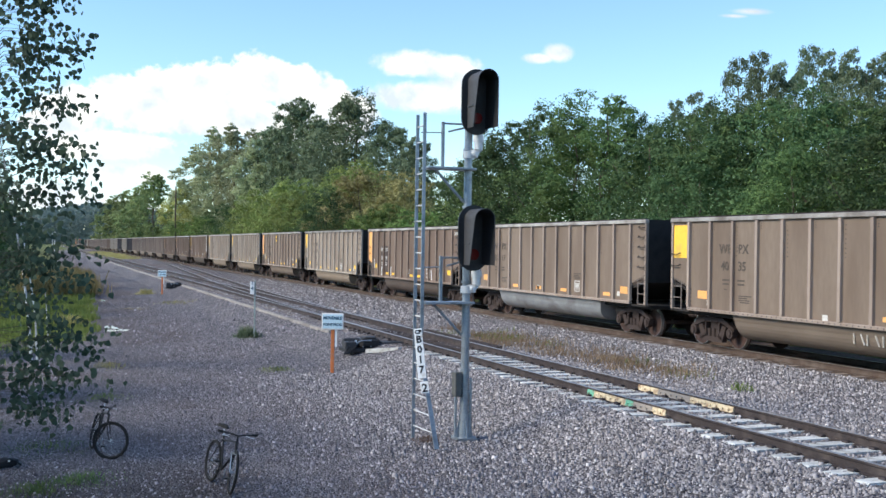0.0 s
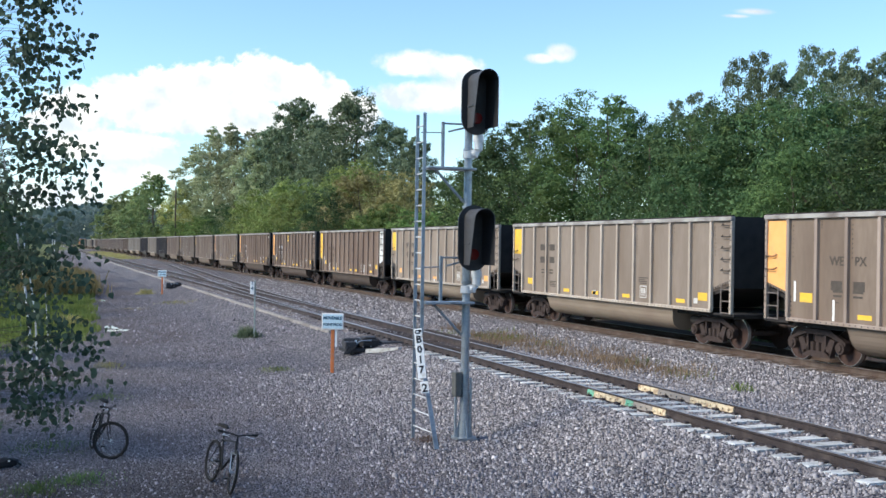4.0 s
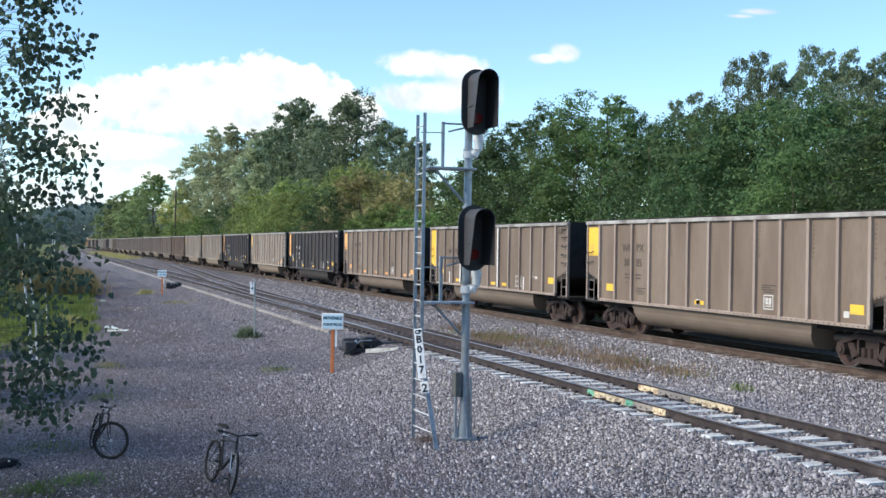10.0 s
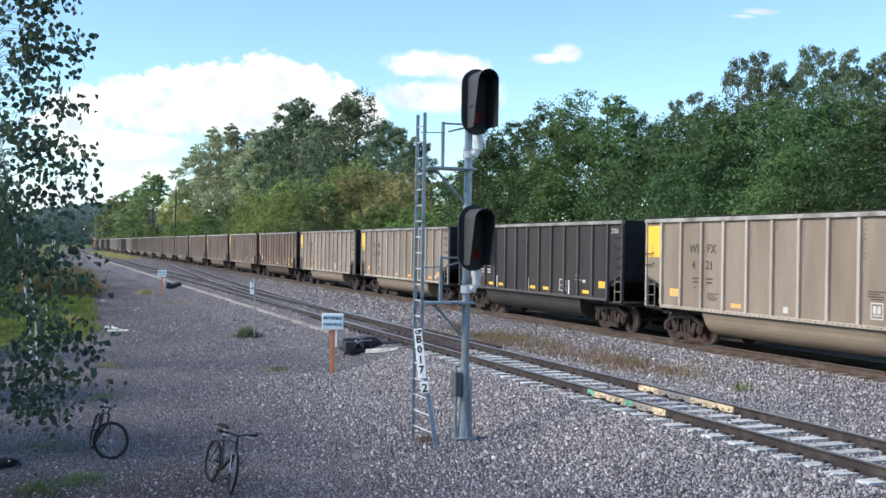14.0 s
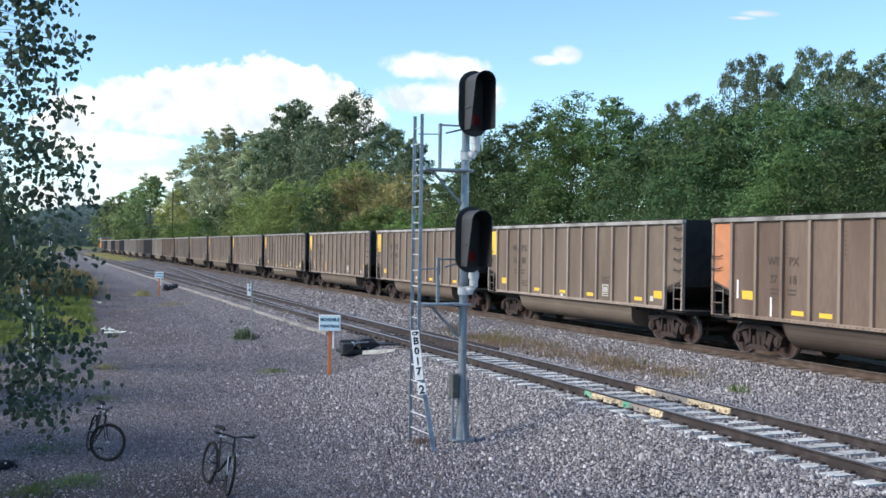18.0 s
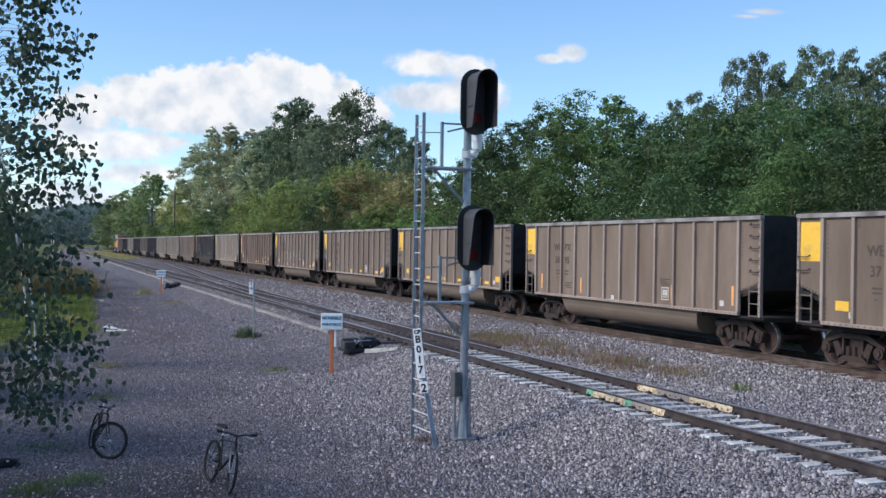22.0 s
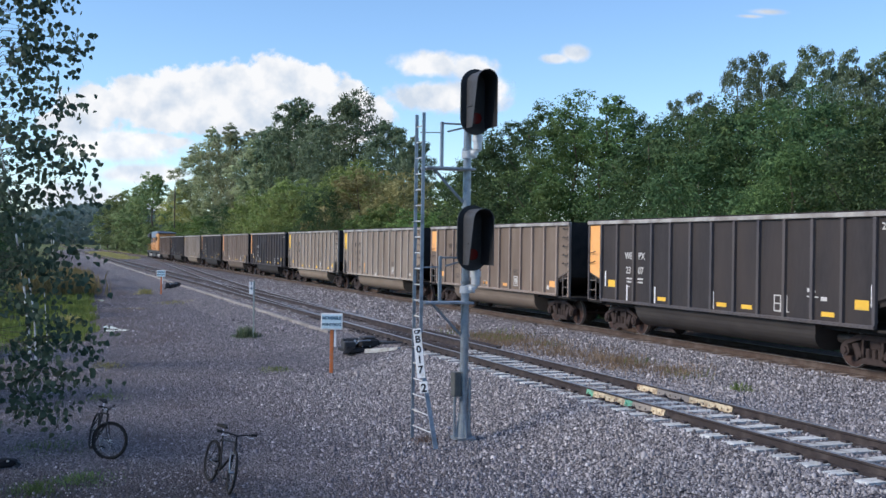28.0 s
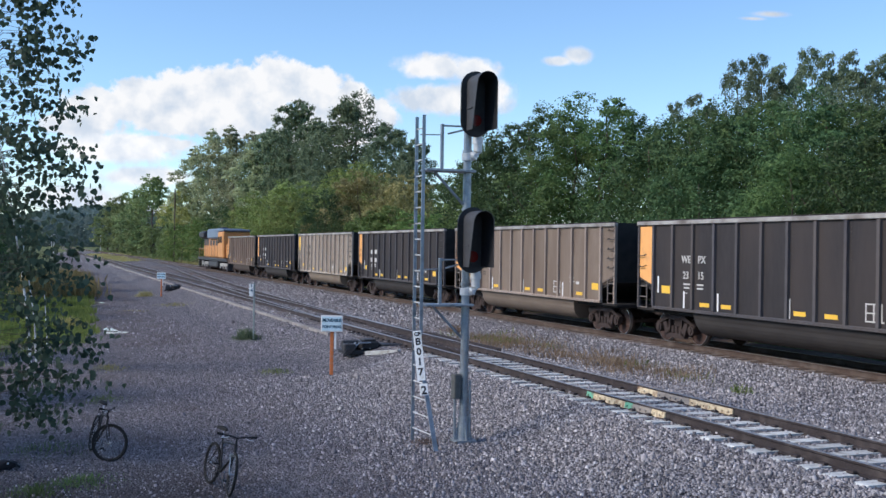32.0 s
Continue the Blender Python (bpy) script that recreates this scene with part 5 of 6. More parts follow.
def capsule(half, z0, z1, n=14):
    return [(half * math.cos(a), z1 - half + half * math.sin(a)) for a in np.linspace(0, math.pi, n)] + [(half * math.cos(a), z0 + half * (1 + math.sin(a))) for a in np.linspace(math.pi, 2 * math.pi, n)]


def signal_head(parent, y, z0):
    """A black oval backing plate with one deep hood cut back on its outer side, seen from the side of the track."""
    h = part("signal_head", new_extrude(capsule(0.315, z0, z0 + 1.28), "x", 0.22, 0.26), M_BLACK, parent, "black oval signal head")
    part("rear_housing", new_extrude(capsule(0.2, z0 + 0.12, z0 + 1.16), "x", 0.0, 0.22), M_BLACK, h)
    bm = bmesh.new()
    pr = arch(0.2, z0 + 0.12, z0 + 1.2, 14)
    pin = arch(0.188, z0 + 0.12, z0 + 1.188, 14)
    def front(p):
        f = (p[1] - z0) / 1.2
        return 0.26 + (0.58 if p[0] > 0.0 else 0.58 - 0.32 * (1 - f) * min(1, -p[0] / 0.15))
    def ring(ps, base):
        return [bm.verts.new((base if base else front(p), p[0], p[1])) for p in ps]
    o0, o1, i0, i1 = ring(pr, 0.26), ring(pr, 0), ring(pin, 0.26), ring(pin, 0)
    n = len(pr)
    for k in range(n - 1):
        if k == n - 2:
            continue
        for a, b in ((o0, o1), (i1, i0), (o1, i1)):
            bm.faces.new((a[k], a[k + 1], b[k + 1], b[k]))
    # right-hand wall down from the last point of the arch
    for a, b in ((o0, o1), (i1, i0), (o1, i1)):
        bm.faces.new((a[n - 1], a[0], b[0], b[n - 1]))
    bmesh.ops.recalc_face_normals(bm, faces=bm.faces)
    part("hood", bm, M_HOOD, h, "black hood, greyed for its lit side")
    # added inner sheet, its black paints the shade inside the hood
    bm = bmesh.new()
    lin = arch(0.184, z0 + 0.12, z0 + 1.184, 14)
    a, b = [bm.verts.new((0.262, p[0], p[1])) for p in lin], [bm.verts.new((front(p) - 0.012, p[0], p[1])) for p in lin]
    for k in list(range(len(lin) - 2)) + [len(lin) - 1]:
        q = (k + 1) % len(lin)
        bm.faces.new((a[k], a[q], b[q], b[k]))
    part("hood_lining", bm, M_BLACK, h, "black sheet inside the hood, painted for its shade")
    for dz in (0.32, 0.62, 0.92):
        part("lens", new_tube([(0.26, 0, z0 + dz), (0.285, 0, z0 + dz)], 0.11, 20), M_LENS if dz == 0.32 else M_BLACK, h)
    part("hood_rib", new_box(0.3, 0.56, -0.222, -0.2, z0 + 0.52, z0 + 0.545), M_HOOD, h)
    h.location = (0, y, 0)
    return h


M_LENS = bpy.data.materials.new("red_lens")
M_LENS.use_nodes = True
pb = M_LENS.node_tree.nodes["Principled BSDF"]
pb.inputs["Base Color"].default_value, pb.inputs["Roughness"].default_value = (0.08, 0.004, 0.004, 1), 0.15
pb.inputs["Emission Color"].default_value, pb.inputs["Emission Strength"].default_value = (1, 0.03, 0.02, 1), 0.006


M_BOXGREY = surf("weathered_grey_box", (0.07, 0.075, 0.075), (0.13, 0.135, 0.13), 9, 0.6, 0.1)


def build_signal():
    s = tagged(empty("railway_signal", pose(MX, MY, 0)), "galvanised steel mast with two black signal heads, platforms and a ladder", "railway signal")
    part("mast", new_tube([(0, 0, MZ), (0, 0, 2.5), (0, 0, 5.35)], 0.082, 20, 0.078), M_STEEL, s)
    bm = bmesh.new()
    extrude_profile(bm, ((-0.19, MZ), (0.19, MZ), (0.09, MZ + 0.42), (-0.09, MZ + 0.42)), "y", -0.012, 0.012)
    extrude_profile(bm, ((-0.19, MZ), (0.19, MZ), (0.09, MZ + 0.42), (-0.09, MZ + 0.42)), "x", -0.012, 0.012)
    box(bm, -0.2, 0.2, -0.2, 0.2, MZ - 0.08, MZ + 0.0)
    tube(bm, [(0, 0, MZ), (0, 0, MZ + 0.45)], 0.12, 16, 0.1)
    part("base", bm, M_STEEL, s, "flared gusseted foot")
    for z in (0.42, -0.02, 2.15, 3.62, 4.75, 1.1):
        part("band", new_tube([(0, 0, z), (0, 0, z + 0.05)], 0.1, 16), M_STEEL, s)
    cab = part("junction_box", new_box(-0.1, 0.1, -0.24, -0.1, -0.06, 0.42, bevel=0.015), M_BOXGREY, s, "grey-green junction box")
    part("conduit", new_tube([(-0.02, -0.18, -0.9), (-0.02, -0.18, -0.05)], 0.03, 8), M_STEEL, cab)
    part("conduit", new_tube([(0.06, 0.1, -0.9), (0.06, 0.1, 0.3)], 0.03, 8), M_STEEL, s)
    # ladder towards the camera's side
    LY = -0.99
    for x in (-0.2, 0.2):
        part("ladder_rail", new_box(x - 0.012, x + 0.012, LY - 0.032, LY + 0.032, 1.2 if x > 0 else MZ, 5.42), M_STEEL, s)
    bm = bmesh.new()
    v = [bm.verts.new(p) for p in ((0.19, LY - 0.12, 1.25), (0.19, LY - 0.05, 1.25), (0.86, LY + 0.13, MZ - 0.03), (0.86, LY + 0.04, MZ - 0.03), (0.21, LY - 0.12, 1.25), (0.21, LY - 0.05, 1.25), (0.89, LY + 0.13, MZ - 0.03), (0.89, LY + 0.04, MZ - 0.03))]
    for q in ((0, 1, 2, 3), (4, 7, 6, 5), (0, 3, 7, 4), (1, 5, 6, 2), (3, 2, 6, 7), (0, 4, 5, 1)):
        bm.faces.new([v[i] for i in q])
    part("ladder_rail", bm, M_STEEL, s)
    z = -0.62
    while z < 5.35:
        xr = 0.2 if z > 1.25 else 0.2 + 0.66 * (1.25 - z) / (1.25 - MZ)
        part("rung", new_tube([(-0.2, LY, z), (xr, LY + (xr - 0.2) * 0.12, z)], 0.013, 6), M_STEEL_L, s)
        z += 0.305
    # two service platforms with a rail each
    for z in (4.36, 1.75):
        p = part("platform", new_box(-0.2, 0.22, LY + 0.08, 0.1, z, z + 0.045, bevel=0.008), M_STEEL, s)
        part("brace", new_tube([(0.0, -0.08, z - 0.62), (0.0, LY + 0.3, z)], 0.028, 8), M_STEEL, p)
        part("rail_post", new_box(-0.03, 0.03, -0.57, -0.51, z + 0.04, z + 0.93, bevel=0.006), M_STEEL, p)
        part("guard_rail", new_tube([(0, -0.54, z + 0.9), (0.05, -0.08, z + 0.9)], 0.018, 8), M_STEEL, p)
        part("guard_rail", new_tube([(0.05, -0.44, z + 0.74), (0.05, 0.0, z + 0.86)], 0.018, 8), M_STEEL, p)
        part("tie_bar", new_tube([(0, LY, z + 0.7), (0, -0.55, z + 0.72)], 0.012, 6), M_STEEL, p)
    for z in (5.02, 2.38):
        b = bmesh.new()
        tube(b, [(0.02, 0.0, z - 0.33), (0.13, 0.11, z - 0.33), (0.15, 0.15, z - 0.25), (0.15, 0.15, z + 0.08)], 0.085, 14)
        tube(b, [(0.15, 0.15, z - 0.1), (0.15, 0.15, z + 0.02)], 0.105, 14)
        tube(b, [(0.02, 0.0, z - 0.42), (0.02, 0.0, z - 0.28)], 0.12, 14)
        part("head_bracket", b, M_STEEL_L, s, "cast aluminium elbow bracket")
    signal_head(s, 0.06, 5.04)
    signal_head(s, 0.03, 2.4)
    # number boards down the slanting ladder rail
    a = math.atan2(0.69, 1.25 - MZ)
    for nm, t0, length, width, chars in (("number_board", 0.04, 0.96, 0.155, (("CP", 0.1), ("B", 0.19), ("0", 0.19), ("1", 0.19), ("7", 0.19))), ("number_board", 1.06, 0.22, 0.15, (("2", 0.22),))):
        m = Matrix.Translation((0.235, LY - 0.1, 1.25)) @ Matrix.Rotation(-a, 4, "Y") @ Matrix.Translation((0, 0, 0))
        bd = part(nm, new_box(-0.012, 0.0, -width / 2, width / 2, -t0 - length, -t0, bevel=0.004), M_WHITE, s, "white enamel board with black lettering")
        bd.matrix_local = m @ Matrix.Translation((0.03, 0.0 + t0 * 0.03, 0.08)) @ Matrix.Rotation(radians(-20), 4, "Z")
        zz = -t0 - 0.02
        for ch, hgt in chars:
            lettering("lettering", ch, hgt, M_LETTER, bd, Matrix.Translation((0.003, 0, zz - hgt * 0.5)) @ Matrix(((0, 0, 1, 0), (1, 0, 0, 0), (0, 1, 0, 0), (0, 0, 0, 1))), bold=0.006, depth=0.002)
            zz -= hgt * 1.02


build_signal()


# ---- line-side signs ----
def facing(x, y, z):
    """A pose whose local x axis is seen to the right and whose -y axis points back along the line to the watcher."""
    return pose(x, y, z, 0, 0, 68)


def build_frog_sign(x, y, s=1.0):
    g = tagged(empty("trackside_sign", facing(x, y, G + 0.02)), "pale blue sign on an orange wooden post beside the switch", "sign", "signs beside the switches")
    part("post", new_box(-0.05, 0.05, -0.04, 0.04, -0.2, 1.32, bevel=0.008), M_ORANGE_POST, g, "orange painted post")
    b = part("board", new_box(-0.32, 0.32, -0.075, -0.045, 1.31, 1.79, bevel=0.01), M_WHITE, g)
    part("sign_face", new_box(-0.285, 0.285, -0.079, -0.074, 1.345, 1.755), M_SIGNBLUE, b, "pale blue sign face")
    for i, w in enumerate(("MOVEABLE", "POINT FROG")):
        lettering("lettering", w, 0.128 if i == 0 else 0.108, M_SIGNTEXT, b, Matrix.Translation((0, -0.08, 1.645 - i * 0.19)) @ FACE, bold=0.005, depth=0.002, spacing=0.84)
    part("marker_strip", new_box(0.07, 0.13, -0.03, -0.01, 0.8, 1.31), M_WHITE, g, "white plastic marker strip")


build_frog_sign(-29.7, 8.0)
build_frog_sign(-78.2, 8.16)
g = tagged(empty("trackside_marker", facing(-41.6, 7.96, G)), "thin grey-green steel post with a small white number tag", "marker post")
part("post", new_box(-0.03, 0.03, -0.03, 0.03, -0.2, 2.35, bevel=0.006), M_SIGNGREEN, g)
b = part("tag", new_box(-0.19, -0.02, -0.045, -0.03, 1.8, 2.3, bevel=0.004), M_WHITE, g)
lettering("lettering", "1\n4", 0.2, M_SIGNTEXT, b, Matrix.Translation((-0.1, -0.047, 2.13)) @ FACE, bold=0.006, depth=0.002)


def build_switch_machine(x, y, z):
    """A low black point machine with its covers, cables and rods."""
    g = tagged(empty("switch_machine", pose(x, y, z, 0, 0, 0)), "low black cast switch machine with covers and rods beside the rails", "switch machine", "switch machines")
    part("base_plate", new_box(-0.5, 0.5, -0.95, 0.85, -0.05, 0.07, bevel=0.02), M_BLACK, g)
    part("gear_cover", new_box(-0.3, 0.3, -0.42, 0.22, 0.07, 0.36, bevel=0.06), M_BLACK, g)
    for sy in (-0.36, -0.1, 0.16):
        part("bolt", new_tube([(0.3, sy, 0.12), (0.33, sy, 0.12)], 0.025, 6), M_STEEL, g)
    part("extension_plate", new_box(0.1, 0.34, 0.3, 1.15, 0.15, 0.26, bevel=0.02), M_HOOD, g)
    part("terminal_box", new_box(0.2, 0.48, -1.0, -0.62, 0.06, 0.3, bevel=0.03), M_HOOD, g)
    part("cover_lid", new_box(-0.24, 0.24, -0.3, 0.12, 0.36, 0.42, bevel=0.03), M_HOOD, g)
    part("motor_cover", new_tube([(-0.05, -0.92, 0.22), (-0.05, -0.42, 0.22)], 0.15, 14), M_BLACK, g)
    part("junction_box", new_box(-0.22, 0.18, 0.3, 0.62, 0.07, 0.26, bevel=0.03), M_BLACK, g)
    part("hand_lever", new_tube([(0.36, -0.7, 0.1), (0.36, -0.5, 0.3), (0.36, -0.1, 0.32)], 0.025, 8), M_STEEL, g)
    part("selector_lever", new_tube([(0.36, -0.75, 0.1), (0.38, -0.85, 0.34)], 0.022, 8), M_BLACK, g)
    part("tag", new_box(0.36, 0.37, -0.66, -0.58, 0.22, 0.34), M_WHITE, g, "small white tag")
    for k in range(3):
        part("cable", new_tube([(0.3, -0.8 + k * 0.1, 0.1), (0.55, -0.9 + k * 0.12, 0.16), (0.7, -1.1 + k * 0.05, -0.06)], 0.022, 6), M_BLACK, g)
    for dx in (-0.2, 0.05, 0.25):
        part("throw_rod", new_tube([(dx, 0.5, 0.14), (dx, 1.5, 0.2), (dx, 2.2, 0.24)], 0.03, 8), M_RAILSIDE, g)


build_switch_machine(-32.1, 9.93, -0.48)
build_switch_machine(-81.5, 9.75, -0.55)
pl = tagged(obj("cable_cover", new_box(-0.62, 0.62, -0.1, 0.1, -0.06, 0.07, bevel=0.015), M_CONCRETE), "pale concrete cable trough cover beside the switch machine", "cable cover")
pl.matrix_basis = pose(-30.7, 9.9, -0.38, 0, -6, 38)


# ---- bicycles ----
M_BIKE = surf("black_bike_paint", (0.006, 0.006, 0.008), (0.014, 0.014, 0.017), 20, 0.5, 0.0)
M_RUBBER = surf("tyre_rubber", (0.008, 0.008, 0.009), (0.018, 0.018, 0.018), 30, 0.85, 0.1)
M_CHROME = surf("bike_alloy", (0.5, 0.51, 0.53), (0.65, 0.66, 0.68), 30, 0.3, 0.0, 0.9)


def ring_bm(R, r, seg=36, sub=8):
    bm = bmesh.new()
    rings = [[bm.verts.new(((R + r * math.cos(2 * math.pi * j / sub)) * math.cos(2 * math.pi * i / seg), r * math.sin(2 * math.pi * j / sub), (R + r * math.cos(2 * math.pi * j / sub)) * math.sin(2 * math.pi * i / seg))) for j in range(sub)] for i in range(seg)]
    for i in range(seg):
        for j in range(sub):
            bm.faces.new((rings[i][j], rings[i][(j + 1) % sub], rings[(i + 1) % seg][(j + 1) % sub], rings[(i + 1) % seg][j]))
    return bm


def build_wheel(parent, m, R=0.335):
    w = part("wheel", ring_bm(R - 0.022, 0.022), M_RUBBER, parent)
    w.matrix_local = m
    part("rim", ring_bm(R - 0.05, 0.011), M_BIKE, w)
    bm = new_tube([(0, -0.05, 0), (0, 0.05, 0)], 0.018, 10)
    for i in range(28):
        a = 2 * math.pi * i / 28
        tube(bm, [(math.cos(a + 0.3) * 0.016, (-1) ** i * 0.03, math.sin(a + 0.3) * 0.016), (math.cos(a) * (R - 0.05), 0, math.sin(a) * (R - 0.05))], 0.0009, 3, caps=False)
    part("spokes", bm, M_CHROME, w)
    return w


def build_bike(m, steer, label, fork_bright):
    """Rear axle at local x = 0, front towards +x; it leans on its stand."""
    g = tagged(empty("bicycle", m), label, "bicycle", "bicycles on the gravel")
    R = 0.335
    bb, seat, head_b, head_t = (0.43, 0, 0.27), (0.27, 0, 0.78), (0.9, 0, 0.63), (0.86, 0, 0.77)
    rear = (0, 0, R)
    for nm, a, b, r in (("down_tube", bb, head_b, 0.02), ("top_tube", (0.3, 0, 0.72), head_t, 0.017), ("seat_tube", bb, seat, 0.016), ("head_tube", head_b, head_t, 0.021)):
        part(nm, new_tube([a, b], r, 10), M_BIKE, g)
    for sy in (-1, 1):
        part("chain_stay", new_tube([bb, (0, sy * 0.06, R)], 0.011, 8), M_BIKE, g)
        part("seat_stay", new_tube([(0.3, sy * 0.02, 0.72), (0, sy * 0.06, R)], 0.009, 8), M_BIKE, g)
    build_wheel(g, Matrix.Translation(rear))
    part("seat_post", new_tube([seat, (0.24, 0, 0.88)], 0.013, 8), M_CHROME, g)
    sd = bmesh.new()
    for x0, x1, w0, w1 in ((0.1, 0.24, 0.075, 0.06), (0.24, 0.38, 0.06, 0.02)):
        v = [sd.verts.new(p) for p in ((x0, -w0, 0.9), (x1, -w1, 0.9), (x1, w1, 0.9), (x0, w0, 0.9), (x0, -w0 * 0.8, 0.945), (x1, -w1 * 0.8, 0.935), (x1, w1 * 0.8, 0.935), (x0, w0 * 0.8, 0.945))]
        for q in ((3, 2, 1, 0), (4, 5, 6, 7), (0, 1, 5, 4), (1, 2, 6, 5), (2, 3, 7, 6), (3, 0, 4, 7)):
            sd.faces.new([v[i] for i in q])
    part("saddle", sd, M_RUBBER, g)
    st = Matrix.Translation((0.88, 0, 0)) @ Matrix.Rotation(radians(steer), 4, "Z") @ Matrix.Translation((-0.88, 0, 0))
    fk = bmesh.new()
    for sy in (-1, 1):
        tube(fk, [(0.905, sy * 0.055, 0.6), (0.955, sy * 0.055, 0.46), (1.02, sy * 0.05, R)], 0.011, 8, 0.008)
    box(fk, 0.88, 0.93, -0.07, 0.07, 0.59, 0.625)
    f = part("fork", fk, M_CHROME if fork_bright else M_BIKE, g)
    f.matrix_local = st
    build_wheel(g, st @ Matrix.Translation((1.02, 0, R)))
    hb = part("handlebar", new_tube([(0.83, -0.23, 0.9), (0.86, -0.1, 0.89), (0.88, 0, 0.87), (0.86, 0.1, 0.89), (0.83, 0.23, 0.9)], 0.013, 8), M_BIKE, g)
    hb.matrix_local = st
    for sy in (-1, 1):
        part("grip", new_tube([(0.832, sy * 0.22, 0.9), (0.815, sy * 0.31, 0.905)], 0.02, 8), M_RUBBER, hb)
        part("brake_lever", new_tube([(0.86, sy * 0.13, 0.88), (0.91, sy * 0.17, 0.865), (0.89, sy * 0.25, 0.86)], 0.007, 6), M_CHROME, hb)
    part("stem", new_tube([(0.855, 0, 0.76), (0.85, 0, 0.85), (0.88, 0, 0.87)], 0.016, 8), M_BIKE, hb)
    cr = part("chainring", ring_bm(0.085, 0.006, 20, 5), M_BIKE, g)
    cr.location = (0.43, -0.05, 0.27)
    part("chain", new_tube([(0.43, -0.05, 0.355), (0.0, -0.05, R + 0.035)], 0.004, 4), M_BIKE, g)
    part("chain", new_tube([(0.43, -0.05, 0.185), (0.02, -0.05, R - 0.05)], 0.004, 4), M_BIKE, g)
    for sy, a in ((-1, 1.0), (1, 4.14)):
        e = (0.43 + math.cos(a) * 0.17, sy * 0.09, 0.27 + math.sin(a) * 0.17)
        part("crank", new_tube([(0.43, sy * 0.07, 0.27), e], 0.011, 6), M_CHROME, g)
        part("pedal", new_box(e[0] - 0.045, e[0] + 0.045, *sorted((e[1], e[1] + sy * 0.09)), e[2] - 0.012, e[2] + 0.012), M_BIKE, g)
    part("kickstand", new_tube([(0.2, 0.04, 0.3), (0.15, 0.2, 0.01)], 0.009, 6), M_CHROME, g)
    return g


build_bike(pose(-20.1, 0.87, G, -13, 0, 6), 56, "black bicycle standing on the gravel beside the grass", False)
build_bike(pose(-16.8, 2.53, G, -10, 0, 10), -12, "dark bicycle with bright forks on its kickstand on the gravel", True)


# ---- a bag left in the grass ----
M_BAG = surf("black_bag_cloth", (0.012, 0.013, 0.016), (0.03, 0.031, 0.036), 25, 0.85, 0.3)


def build_bag(x, y):
    g = tagged(empty("bag", pose(x, y, ground_z(x, y), 0, 0, 28)), "soft black bag lying in the grass beside the gravel", "bag")
    bm = bmesh.new()
    bmesh.ops.create_uvsphere(bm, u_segments=16, v_segments=10, radius=1.0)
    for v in bm.verts:
        k = 1 + 0.12 * noise.noise(v.co * 1.7)
        v.co = Vector((v.co.x * 0.13, v.co.y * 0.23, 0.075 + v.co.z * 0.085)) * k
    part("body", bm, M_BAG, g, smooth=True)
    part("strap", new_tube([(0.1, -0.12, 0.1), (0.16, -0.02, 0.17), (0.12, 0.1, 0.12), (0.17, 0.2, 0.04)], 0.014, 6), M_BAG, g)
    part("buckle", new_box(0.125, 0.14, -0.02, 0.02, 0.11, 0.14, bevel=0.004), M_WHITE, g, "small pale buckle")
    part("bag_flap", new_box(-0.09, 0.09, 0.17, 0.26, 0.02, 0.07, bevel=0.015), M_BOXGREY, g, "grey end flap")


build_bag(-19.0, -0.55)

# ---- painted insulated joints and other rail fittings ----
M_CREAM = surf("cream_joint_paint", (0.5, 0.42, 0.28), (0.7, 0.6, 0.42), 14, 0.75, 0.1, c3=(0.2, 0.11, 0.06), c3_amount=0.7, c3_scale=9)
M_JOINTGREEN = surf("green_joint_paint", (0.1, 0.32, 0.22), (0.18, 0.45, 0.32), 14, 0.7, 0.1, c3=(0.2, 0.14, 0.1), c3_amount=0.5, c3_scale=9)
M_JOINTGREY = surf("grey_joint_dust", (0.2, 0.18, 0.165), (0.3, 0.27, 0.24), 14, 0.8, 0.1)
NR, FR = NEAR_Y - GAUGE / 2, NEAR_Y + GAUGE / 2
for x0, x1, y, mat in ((-19.58, -19.3, NR, M_JOINTGREEN), (-19.29, -18.03, NR, M_CREAM), (-18.02, -17.75, NR, M_JOINTGREEN), (-17.74, -17.06, NR, M_JOINTGREY), (-17.05, -16.6, NR, M_CREAM),
                       (-19.99, -19.19, FR, M_CREAM), (-19.18, -18.01, FR, M_JOINTGREY), (-18.0, -16.58, FR, M_CREAM)):
    bm = bmesh.new()
    extrude_profile(bm, ((y - 0.055, NEAR_Z - 0.165), (y - 0.012, NEAR_Z - 0.165), (y - 0.012, NEAR_Z - 0.042), (y - 0.03, NEAR_Z - 0.042)), "x", x0, x1)
    for i in range(max(1, int((x1 - x0) / 0.2))):
        xx = x0 + 0.1 + i * 0.2
        tube(bm, [(xx, y - 0.04, NEAR_Z - 0.11), (xx, y - 0.075, NEAR_Z - 0.11)], 0.018, 6)
    part("joint_bar", bm, mat, track_near, "bolted rail joint with worn paint")
# spring clips where each rail crosses a near tie
CLIP = bpy.data.meshes.new("rail_clip")
bm = new_box(-0.07, 0.07, -0.05, 0.05, 0, 0.045, bevel=0.012)
bm.to_mesh(CLIP)
bm.free()
CLIP.materials.append(M_RAILDARK)
for x in near_ties[25:95]:
    for y in (NR - 0.1, FR - 0.1):
        share("rail_clip", CLIP, track_near, pose(x, y, NEAR_Z - 0.172))
# frog, guard rails and heavy castings of the switch in front of the machine
fr_items = tagged(empty("switch_frog"), "rusty cast movable-point frog with guard rails between the rails", "railway switch", kind="structure")
